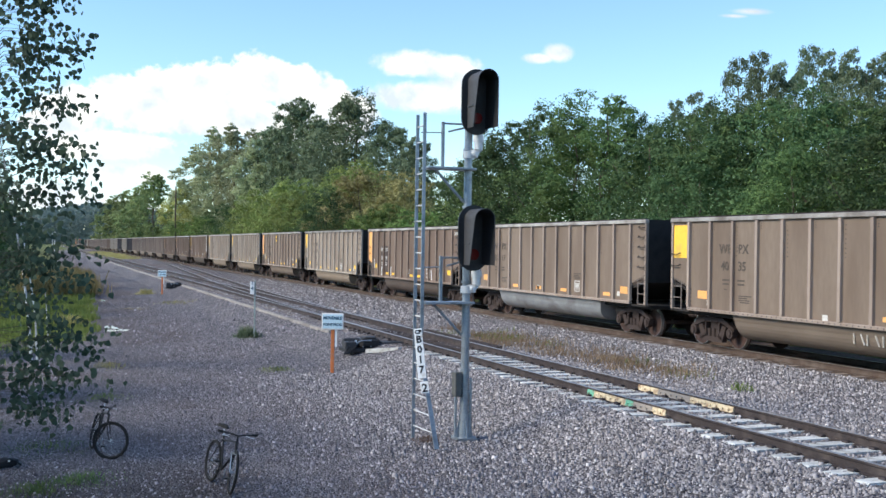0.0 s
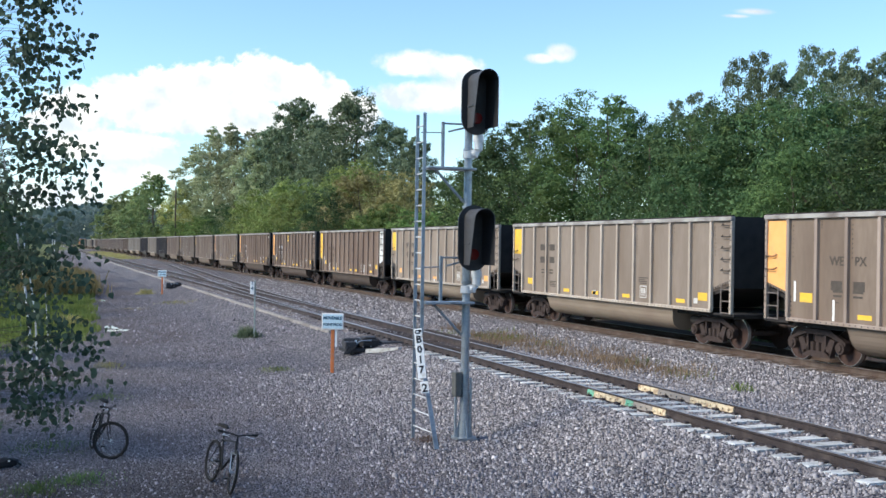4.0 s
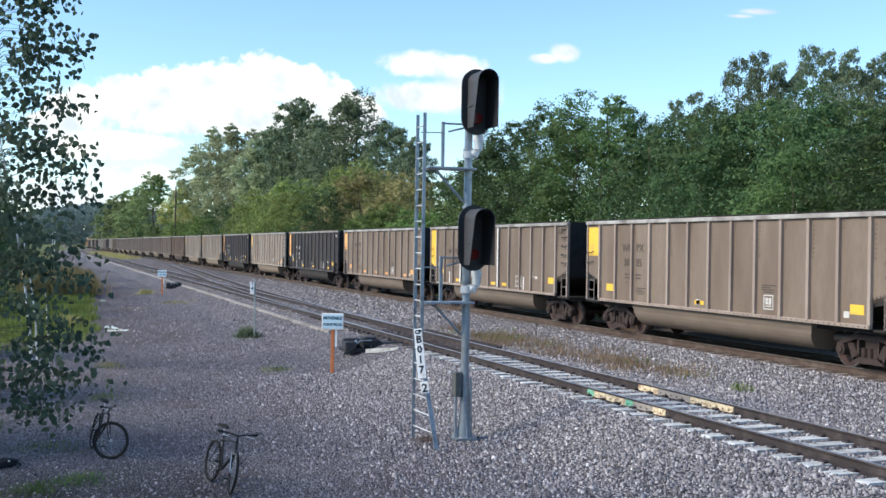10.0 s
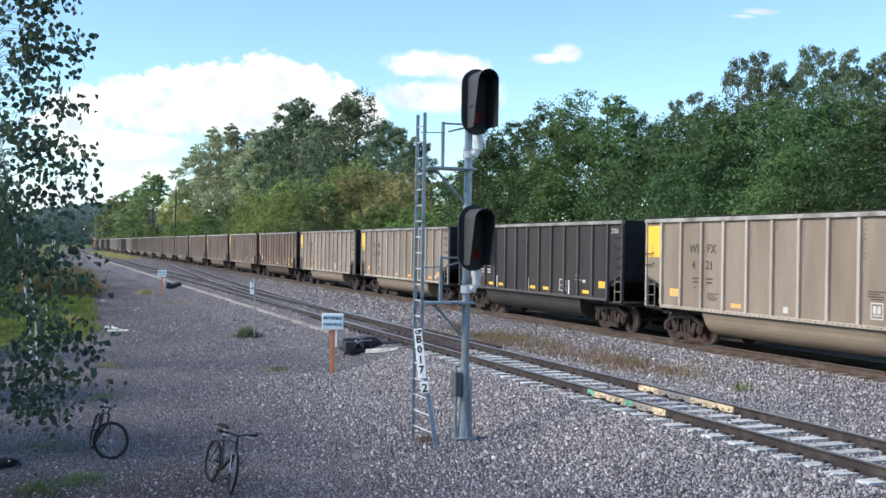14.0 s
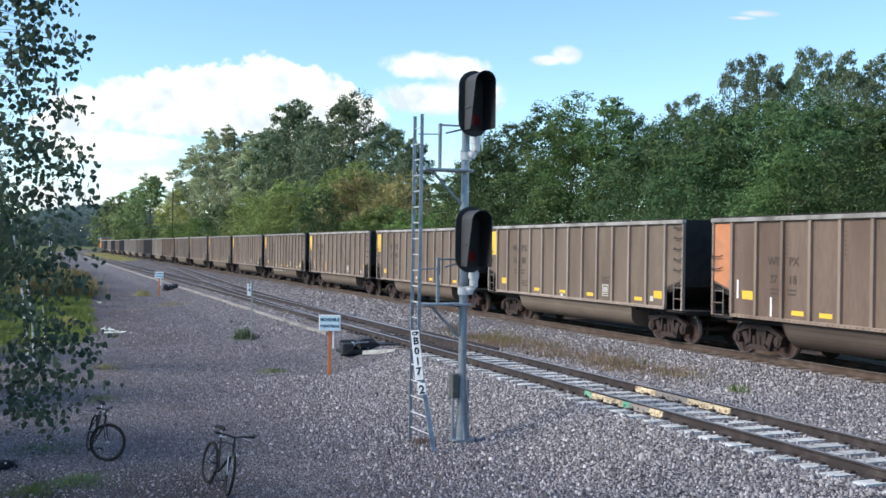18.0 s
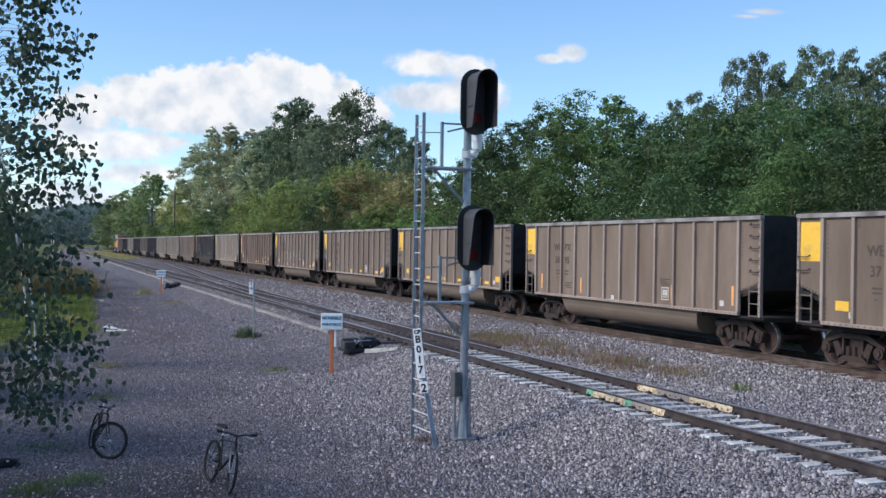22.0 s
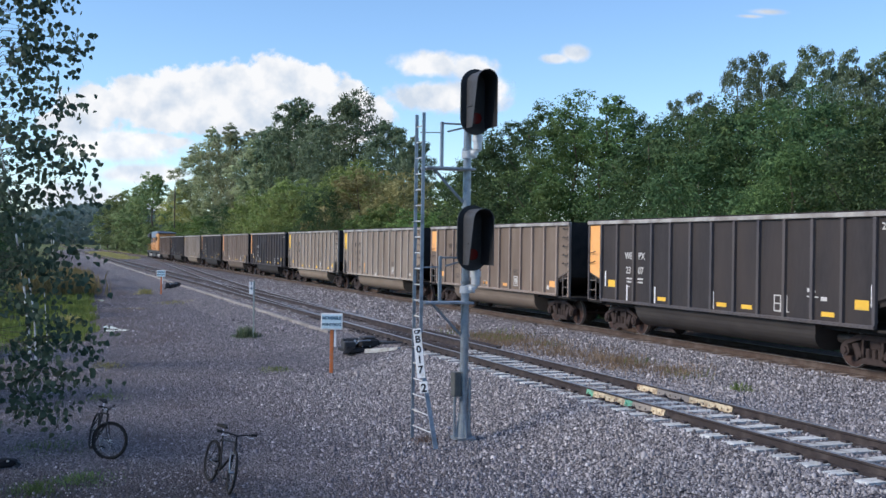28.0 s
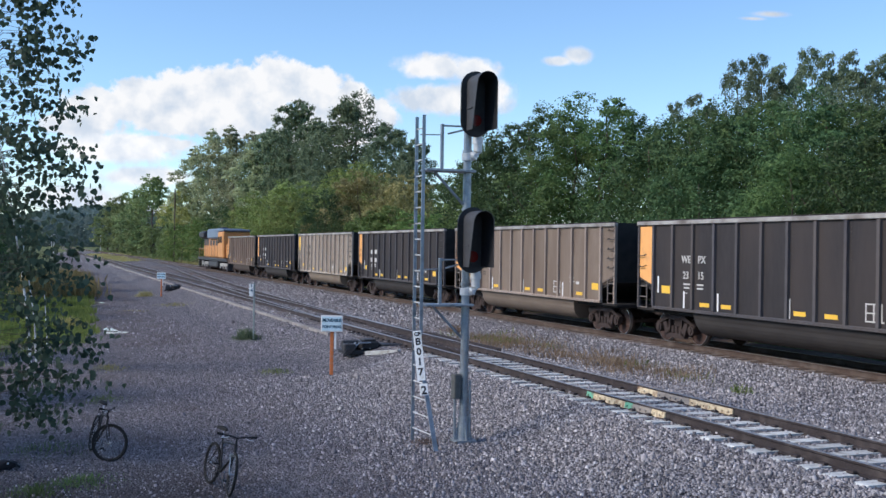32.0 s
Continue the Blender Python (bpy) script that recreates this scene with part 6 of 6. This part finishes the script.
for y, x0, x1 in ((NR + 0.17, -36, -28), (FR - 0.17, -40, -30), (NR + 0.42, -33, -27.5), (FR + 0.2, -36.5, -28.2), (FR + 0.42, -35, -28.4)):
    part("guard_rail", rail_mesh(bmesh.new(), [(x0, y, NEAR_Z + 0.004), (x1, y, NEAR_Z + 0.004)], RAIL), M_RAILDARK, fr_items)
for x in np.arange(-37, -27.6, 0.6):
    part("slide_plate", new_box(x - 0.1, x + 0.1, NR - 0.35, FR + 0.6, NEAR_Z - 0.19, NEAR_Z - 0.172), M_RAILDARK, fr_items)
part("frog_casting", new_box(-36, -29.5, FR + 0.06, FR + 0.36, NEAR_Z - 0.165, NEAR_Z - 0.03, bevel=0.02), M_RAILDARK, fr_items, "rusty iron casting")

# pale concrete cable trough along the ends of the near ties
M_TROUGH = surf("dirty_trough_concrete", (0.22, 0.2, 0.19), (0.38, 0.36, 0.34), 4, 0.9, 0.3, c3=(0.16, 0.14, 0.13), c3_amount=0.8, c3_scale=1.3, rand=0.25)
trough = tagged(empty("cable_trough"), "pale concrete cable trough along the ballast edge", "cable trough", kind="structure")
lid = bpy.data.meshes.new("trough_cover")
bm = new_box(-0.7, 0.7, -0.1, 0.1, -0.12, 0.03, bevel=0.012)
bm.to_mesh(lid)
bm.free()
lid.materials.append(M_TROUGH)
for i in range(160):
    share("trough_cover", lid, trough, pose(-38 - i * 1.46, 9.98 + rnd.uniform(-0.02, 0.02), ground_z(-38, 9.98) + 0.04 + rnd.uniform(-0.01, 0.01), 0, 0, rnd.uniform(-0.6, 0.6)))

# ---- ballast stones ----
M_STONE = bpy.data.materials.new("ballast_stone")
M_STONE.use_nodes = True
nt2 = M_STONE.node_tree
ge = nt2.nodes.new("ShaderNodeNewGeometry")
rp = nt2.nodes.new("ShaderNodeValToRGB")
el = rp.color_ramp.elements
el[0].position, el[0].color = 0.0, (0.08, 0.076, 0.083, 1)
el[1].position, el[1].color = 1.0, (0.6, 0.577, 0.583, 1)
for p_, c_ in ((0.3, (0.175, 0.167, 0.176, 1)), (0.6, (0.275, 0.262, 0.273, 1)), (0.84, (0.36, 0.342, 0.353, 1)), (0.95, (0.455, 0.433, 0.443, 1))):
    e_ = el.new(p_)
    e_.color = c_
nt2.links.new(ge.outputs["Random Per Island"], rp.inputs[0])
nt2.links.new(rp.outputs[0], nt2.nodes["Principled BSDF"].inputs["Base Color"])
nt2.nodes["Principled BSDF"].inputs["Roughness"].default_value = 0.9
nt2.nodes["Principled BSDF"].inputs["Specular IOR Level"].default_value = 0.25


M_STONE_ROAD = M_STONE.copy()
M_STONE_ROAD.name = "dusty_track_stone"
for e_ in M_STONE_ROAD.node_tree.nodes[rp.name].color_ramp.elements:
    e_.color = (e_.color[0] * 0.78, e_.color[1] * 0.77, e_.color[2] * 0.81, 1)


def stones(name, n, xr, yr, size, seed, label, edge=None, material=M_STONE, lift=0.0):
    """Loose angular stones, half sunk into the bed."""
    rng = np.random.default_rng(seed)
    x, y = rng.uniform(*xr, n), rng.uniform(*yr, n)
    if edge:
        keep = edge(x, y)
        x, y = x[keep], y[keep]
    n = len(x)
    s = size * np.exp(rng.normal(0, 0.35, n))
    z = np.array([ground_z(float(a), float(b)) for a, b in zip(x, y)]) + s * rng.uniform(0.0, 0.35, n) + lift * rng.uniform(0, 1, n) ** 2
    a0 = rng.uniform(0, 2 * math.pi, n)
    vs = []
    for lev, rad, h in ((0, 1.0, -0.5), (1, 0.62, 0.5)):
        for k in range(3):
            a = a0 + k * 2.094 + lev * 1.05 + rng.normal(0, 0.25, n)
            r = s * rad * rng.uniform(0.5, 0.75, n)
            vs.append(np.stack([x + np.cos(a) * r, y + np.sin(a) * r, z + s * h * rng.uniform(0.5, 0.95, n)], 1))
    v = np.stack(vs, 1).reshape(-1, 3)
    f = np.array([3, 4, 5, 0, 1, 3, 1, 4, 3, 1, 2, 4, 2, 5, 4, 2, 0, 5, 0, 3, 5])
    loops = (np.arange(n)[:, None] * 6 + f[None, :]).ravel()
    ob = new(name, mesh_np(name, v, loops, 3, material))
    return tagged(ob, label, "gravel", kind="stuff")


def in_view(x, y):
    d = -x * 0.933 + y * 0.36
    return (d > 13.6) & (y < -x * 1.02 + 1.5) & (-x < 26 + 20 * np.random.default_rng(1).uniform(0, 1, len(x)) ** 1.5)


stones("ballast_stones", 100000, (-40, -9), (4.5, 10.45), 0.036, 1, "grey and pinkish crushed ballast stones", lambda x, y: in_view(x, y) & (y > 9.5 - 5.0 * np.random.default_rng(2).uniform(0, 1, len(x)) ** 1.5))
stones("gravel_stones", 22000, (-46, -12), (1.5, 8.0), 0.036, 11, "darker grey stones on the packed track", lambda x, y: in_view(x, y) & (y > 2 + 6 * np.random.default_rng(12).uniform(0, 1, len(x)) ** 1.3), M_STONE_ROAD)
stones("ballast_stones", 20000, (-46, -9), (10.35, 13.25), 0.034, 2, "grey ballast stones between the ties", in_view, lift=0.01)
stones("ballast_stones", 52000, (-46, -12), (13.1, 18.6), 0.04, 3, "grey crushed ballast stones between the tracks", in_view)
stones("gravel_stones", 40000, (-46, -12), (-1.5, 6.5), 0.025, 4, "small gravel stones scattered over the packed track", in_view, M_STONE_ROAD)


stones("ballast_stones", 7000, (-100, -44), (10.4, 13.2), 0.06, 15, "grey ballast stones between the far ties", lambda x, y: -x < 44 + 56 * np.random.default_rng(17).uniform(0, 1, len(x)))
stones("ballast_stones", 14000, (-95, -42), (13.2, 18.5), 0.062, 5, "grey ballast stones between the tracks", lambda x, y: -x < 42 + 53 * np.random.default_rng(7).uniform(0, 1, len(x)))
stones("ballast_stones", 24000, (-85, -36), (2.0, 10.3), 0.044, 6, "grey stones along the ballast edge", lambda x, y: (-x < 36 + 49 * np.random.default_rng(8).uniform(0, 1, len(x))) & (y > 2 + 8.3 * np.random.default_rng(9).uniform(0, 1, len(x)) ** 1.4), M_STONE_ROAD)


# ---- grass, reeds and weeds ----
def blades(rng, x, y, h, w=0.008, lean=0.35):
    n = len(x)
    z = np.array([ground_z(float(a), float(b)) for a, b in zip(x, y)])
    a = rng.uniform(0, 2 * math.pi, n)
    d = np.stack([np.cos(a), np.sin(a), np.zeros(n)], 1)
    ln = rng.uniform(0.05, lean, n)[:, None] * h[:, None]
    b = rng.uniform(0, 2 * math.pi, n)
    side = np.stack([np.cos(b), np.sin(b), np.zeros(n)], 1) * w
    p = np.stack([x, y, z - 0.02], 1)
    up = np.zeros((n, 3))
    up[:, 2] = h
    v = np.stack([p - side, p + side, p + up * 0.6 + d * ln * 0.4 + side * 0.7, p + up + d * ln], 1).reshape(-1, 3)
    return v, np.arange(4 * n)


def grass(name, n, xr, yr, hr, material, seed, label, w=0.008, clump=0.0, category="grass", edge=None, thing=False, lean=0.35):
    rng = np.random.default_rng(seed)
    if clump:
        k = max(2, n // 60)
        cx, cy = rng.uniform(*xr, k), rng.uniform(*yr, k)
        i = rng.integers(0, k, n)
        x, y = cx[i] + rng.normal(0, clump, n), cy[i] + rng.normal(0, clump, n)
    else:
        x, y = rng.uniform(*xr, n), rng.uniform(*yr, n)
    if edge:
        kp = edge(x, y)
        x, y = x[kp], y[kp]
    v, l = blades(rng, x, y, rng.uniform(*hr, len(x)), w, lean)
    return tagged(new(name, mesh_np(name, v, l, 4, material)), label, category, kind="" if thing else "stuff")


def tuft(name, x, y, r, n, hr, material, seed, label, w=0.007):
    rng = np.random.default_rng(seed)
    xs, ys = x + rng.normal(0, r, n), y + rng.normal(0, r * 0.8, n)
    tall = np.exp(-0.45 * (((xs - x) / r) ** 2 + ((ys - y) / r) ** 2))
    v, l = blades(rng, xs, ys, rng.uniform(*hr, n) * tall + 0.03, w, 0.6)
    return tagged(new(name, mesh_np(name, v, l, 4, material)), label, "weeds", kind="stuff")


grass("meadow_grass", 9000, (-80, -34), (-7, 0.6), (0.1, 0.35), M_GRASS, 21, "green grass along the gravel track", 0.014, 0.4)
grass("meadow_grass", 26000, (-86, -42), (-3.5, 3.4), (0.15, 0.45), M_GRASS, 22, "long bright green grass beside the gravel track", 0.018, edge=lambda x, y: y < 0.35 - 0.036 * x + 0.35 * np.sin(x * 0.9))
grass("reeds", 8000, (-112, -74), (-1.5, 3.3), (0.7, 1.6), M_DRYGRASS, 23, "tall straw-coloured reeds beside the gravel track", 0.03, 0.5)
grass("track_weeds", 5200, (-37, -22.5), (14.4, 16.9), (0.05, 0.27), M_WEED, 24, "low rust-brown weeds between the two tracks", 0.01, 0.4, "weeds", lambda x, y: y > 14.0)
grass("track_weeds", 600, (-37, -23), (14.4, 16.8), (0.08, 0.3), M_GRASS, 25, "sparse green weeds between the two tracks", 0.009, 0.35, "weeds")
grass("far_weeds", 4000, (-330, -200), (13.4, 16.5), (0.2, 0.6), M_DRYGRASS, 26, "dry yellow weeds between the tracks far along the line", 0.04, 1.2, "weeds", lambda x, y: np.abs(y - np.array([cross_y(v) for v in x])) > 1.3)
grass("verge_grass", 9000, (-420, -60), (24.8, 28.0), (0.3, 0.9), M_DRYGRASS, 27, "pale dry grass below the trees", 0.05, 0.9)
for i, (x, y, r, n, h0, h1, mt, lb) in enumerate((
        (-41.9, 7.75, 0.36, 700, 0.1, 0.6, M_LEAF_GREY, "green weed tuft at the foot of the marker post"), (-78.5, 7.0, 0.5, 260, 0.2, 0.6, M_DRYGRASS, "dry weed tuft beside the sign"),
        (-62, 5.0, 0.7, 350, 0.02, 0.09, M_DRYGRASS, "flat straw-coloured weed patch"), (-31.0, 6.6, 0.4, 260, 0.05, 0.2, M_GRASS, "low green weeds in the gravel"),
        (-66, 7.6, 0.9, 300, 0.08, 0.3, M_DRYGRASS, "dry weeds at the ballast edge"), (-33, 1.9, 0.45, 260, 0.06, 0.24, M_DRYGRASS, "grass tuft at the edge of the gravel"), (-26.5, 1.5, 0.4, 200, 0.04, 0.16, M_GRASS, "grass tuft at the edge of the gravel"),
        # these three take a darker leaf colour that carries the poplar's shade
        (-17.0, -0.05, 0.42, 450, 0.05, 0.17, M_LEAF, "grass tuft below the poplar"), (-17.5, 0.62, 0.4, 520, 0.04, 0.14, M_LEAF, "grass tuft below the poplar"), (-20.5, 0.1, 0.6, 420, 0.04, 0.15, M_LEAF, "thin grass in the gravel"),
        (-20.5, 15.6, 0.25, 120, 0.1, 0.3, M_GRASS, "green weed tuft between the tracks"), (-39, 15.6, 0.3, 160, 0.2, 0.5, M_WEED, "brown weed tuft between the tracks"), (-18.9, 7.0, 0.25, 200, 0.04, 0.16, M_WEED, "dead brown weeds at the ladder's foot"),
        (-15.6, 17.3, 0.7, 420, 0.08, 0.3, M_WEED, "brown weeds between the tracks"), (-49, 1.2, 0.5, 500, 0.3, 0.7, M_DRYGRASS, "straw-coloured grass tuft beside the track"))):
    tuft("weed_tuft", x, y, r, n, (h0, h1), mt, 40 + i, lb, 0.005)

# ---- puddles on the gravel track ----
M_WATER = surf("puddle_water", (0.03, 0.03, 0.03), (0.05, 0.048, 0.045), 2, 0.04, 0.0, spec=0.6)


def puddle(x, y, rx, ry, seed):
    rng = random.Random(seed)
    z = max(ground_z(x + a * rx, y + b * ry) for a in (-1, 0, 1) for b in (-1, 0, 1)) + 0.006
    n = 40
    ph = [rng.uniform(0, 6.28) for _ in range(4)]
    top = []
    for i in range(n):
        a = 2 * math.pi * i / n
        k = 1 + 0.22 * math.sin(2 * a + ph[0]) + 0.16 * math.sin(3 * a + ph[1]) + 0.1 * math.sin(5 * a + ph[2]) + 0.06 * math.sin(9 * a + ph[3])
        top.append((x + rx * k * math.cos(a), y + ry * k * math.sin(a)))
    bm = bmesh.new()
    extrude_profile(bm, top, "z", z - 0.1, z)
    tagged(obj("puddle", bm, M_WATER), "shallow rain puddle reflecting the sky on the gravel track", "puddle", "puddles")


puddle(-48.3, 2.85, 0.8, 0.3, 1)
puddle(-46.9, 3.05, 0.7, 0.42, 5)
puddle(-70.3, 3.45, 0.9, 0.3, 2)


# ---- the poplar beside the camera's left ----
def poplar_edge(z):
    """How far the twigs reach past the stem at a height, by the tree's own uneven outline."""
    pts = ((0.5, 0.0), (0.7, 0.38), (1.0, 0.5), (1.17, 0.4), (1.35, 0.78), (1.63, 0.8), (2.02, 0.55), (2.2, 0.22), (2.48, 0.28), (2.6, 0.66), (2.77, 0.66), (2.98, 0.1), (3.15, 0.12), (3.3, 0.44), (3.4, 0.82), (3.55, 0.8),
           (3.75, 0.56), (3.93, 0.45), (4.1, 0.64), (4.4, 0.66), (4.6, 0.28), (4.8, 0.44), (4.96, 0.31), (5.2, 0.54), (5.46, 0.57), (5.9, 0.34), (6.6, 0.4))
    for (a, va), (b, vb) in zip(pts, pts[1:]):
        if a <= z <= b:
            return va + (vb - va) * (z - a) / (b - a)
    return 0.4


def build_poplar():
    rng = np.random.default_rng(8)
    rd = random.Random(8)
    t = tagged(empty("poplar_tree", pose(-13.2, -0.5, G)), "young poplar with pale bark and dark fluttering leaves beside the gravel", "tree")
    stem = [(0.0, -0.34, -0.2), (0.02, -0.3, 1.7), (-0.02, -0.28, 3.3), (0.02, -0.24, 5.0), (0.0, -0.3, 8.2)]
    part("trunk", new_tube(stem, 0.06, 10, 0.015), M_PALEBARK, t, "pale mottled trunk")
    bm = new_tube([(0.1, -0.42, -0.2), (0.1, -0.36, 1.6), (0.02, -0.28, 3.0)], 0.025, 8, 0.012)
    part("stem", bm, M_PALEBARK, t, "thin pale side stem")
    ps, ns = [], []
    twigs = bmesh.new()
    z = 1.95
    while z < 8.6:
        dens = 0.62 if z < 3.4 else 0.9 if z < 4.3 else 0.66
        for side in range(2):
            if poplar_edge(z + G - 0.28) < 0.25 and rd.random() < 0.55:
                continue
            ang = rd.choice((rd.uniform(55, 125), rd.uniform(55, 125), rd.uniform(-180, 180)))
            reach = (poplar_edge(z + G - 0.28) + 0.46) * rd.uniform(0.4, 1.06) / max(0.6, abs(math.sin(radians(ang))))
            d = Vector((math.cos(radians(ang)), math.sin(radians(ang)), rd.uniform(-0.1, 0.35)))
            base = Vector((0, 0.03, z - 0.3 * reach))
            pts = [base + d * reach * f + Vector((0, 0, -0.18 * f * f * reach)) for f in (0, 0.35, 0.7, 1.0)]
            tube(twigs, [Vector((0, -0.27, pts[0].z - 0.35))] + pts[:3], 0.005, 4, 0.0012)
            m = int(reach * 32 * dens)
            f = rng.uniform(0.12, 1.02, m) ** 0.85
            q = np.array([pts[min(3, int(v * 3))].lerp(pts[min(3, int(v * 3) + 1)], v * 3 % 1)[:] for v in f])
            q = q + rng.normal(size=(m, 3)) * np.array([0.09, 0.055, 0.075])
            ps.append(q)
            k = rng.normal(size=(m, 3))
            k[:, 2] *= 0.5
            ns.append(k / np.linalg.norm(k, axis=1, keepdims=True))
        z += 0.055
    tagged(part("twig_work", twigs, M_BARK, t), kind="stuff")
    c, nn = np.concatenate(ps), np.concatenate(ns)
    n = len(c)
    # rounded triangular leaves hanging from their stalks
    down = np.array([0, 0, -1.0]) + rng.normal(size=(n, 3)) * 0.5
    down -= nn * (down * nn).sum(1, keepdims=True)
    down /= np.linalg.norm(down, axis=1, keepdims=True)
    w = np.cross(nn, down)
    s = rng.uniform(0.05, 0.085, n)[:, None]
    cols = [c, c + w * s * 0.42 + down * s * 0.12, c + w * s * 0.5 + down * s * 0.42, c + w * s * 0.22 + down * s * 0.82, c + down * s * 1.08, c - w * s * 0.22 + down * s * 0.82, c - w * s * 0.5 + down * s * 0.42, c - w * s * 0.42 + down * s * 0.12]
    v = np.stack(cols, 1).reshape(-1, 3)
    ob = new("leaves", mesh_np("leaves", v, np.arange(8 * n), 8, M_LEAF_NEAR))
    ob.parent = t
    tagged(ob, kind="stuff")


build_poplar()


def build_sapling(x, y):
    """A slim tree with several white-barked stems, half hidden by the poplar's leaves."""
    t = tagged(empty("birch_sapling", pose(x, y, G) @ Matrix.Scale(1.3, 4)), "slim sapling with several white-barked stems beside the gravel", "tree")
    for pts, r in (([(0, 0, -0.2), (0, -0.08, 1.0), (0.05, -0.22, 2.2), (0, -0.45, 3.6), (0, -0.75, 5.2)], 0.035), ([(0.1, 0.12, -0.2), (0.1, 0.05, 1.2), (0.05, -0.1, 2.2), (0, -0.3, 3.4)], 0.025),
                   ([(0.2, 0.35, -0.2), (0.2, 0.32, 0.8), (0.2, 0.25, 1.8)], 0.02)):
        part("stem", new_tube(pts, r, 8, r * 0.35), M_WHITEBARK, t, "white peeling stem")
    cm = new("crown", crown_mesh("crown", 71, 5.6, 0.8, 1.0, 16, 3200, 0.09, M_LEAF_NEAR, spread=0.8))
    cm.parent = t
    cm.location = (-0.7, -0.9, 0)
    tagged(cm, kind="stuff")


M_WHITEBARK = surf("white_peeling_bark", (0.6, 0.62, 0.62), (0.8, 0.81, 0.8), 8, 0.8, 0.3, c3=(0.05, 0.045, 0.04), c3_amount=0.6, c3_scale=5, stretch=(1, 1, 0.5))
build_sapling(-33.0, -0.25)

# ---- far masts and poles ----
def pole(name, x, y, top, r, material, label, category, arm=0.0):
    g = tagged(empty(name, pose(x, y, G)), label, category)
    part("post", new_tube([(0, 0, -0.2), (0, 0, top - G)], r, 10, r * 0.8), material, g)
    if arm:
        part("crossarm", new_box(-0.06, 0.06, -arm, arm, top - G - 0.6, top - G - 0.45), material, g)
    return g


pole("utility_pole", -213, 24.6, 14.2, 0.17, M_BARK, "weathered dark wooden utility pole before the trees", "utility pole")
for x, y, h in ((-300, 2.9, 5.4), (-490, 24.3, 7.4), (-22.0 * 20, 3.4, 6.0)):
    g = pole("distant_signal", x, y, h, 0.12, M_STEEL_L, "distant pale signal mast beside the line", "railway signal")
    part("signal_head", new_tube([(0.2, 0, h - G - 1.4), (0.2, 0, h - G)], 0.16, 12), M_STEEL_L, g)
g = tagged(empty("equipment_cabinet", pose(-84, 0.9, G)), "small grey steel cabinet in the reeds", "cabinet")
part("cabinet_body", new_box(-0.35, 0.35, -0.45, 0.45, 0, 1.15, bevel=0.02), M_SIGNGREEN, g)
part("roof", new_box(-0.4, 0.4, -0.5, 0.5, 1.15, 1.2, bevel=0.01), M_STEEL, g)


def motions():
    rows = [i * 0.8 for i in range(41)]
    for k, *_, car in cars:
        walk(car, [(t, pose(train_s(t) - k * PITCH + HALF_L, FAR_Y, 0)) for t in rows])
    # the wheelsets roll; those of one axle position share their keys
    spin = {}
    turns = [(i / FPS, train_s(i / FPS) / 0.457) for i in range(32 * FPS + 1)]
    for k, *_, car in cars:
        for truck in part_of(car, "truck"):
            for w in part_of(truck, "wheelset"):
                side = w.location.x > 0
                if side not in spin:
                    spin[side] = w
                    at = Matrix.Translation(w.location)
                    walk(w, [(t, at @ Matrix.Rotation(a, 4, "Y")) for t, a in turns])
                else:
                    w.rotation_mode = "QUATERNION"
                    w.animation_data_create()
                    w.animation_data.action = spin[side].animation_data.action
                    w.animation_data.action_slot = spin[side].animation_data.action_slot
    walk(locomotive, [(t, pose(train_s(t) - 39 * PITCH - 0.76 - 11.2, FAR_Y, 0)) for t in rows])
    for cl, m in clouds:
        walk(cl, [(0.0, Matrix.Translation(DRIFT * -0.5) @ m), (32.0, Matrix.Translation(DRIFT * 0.5) @ m)])


motions()
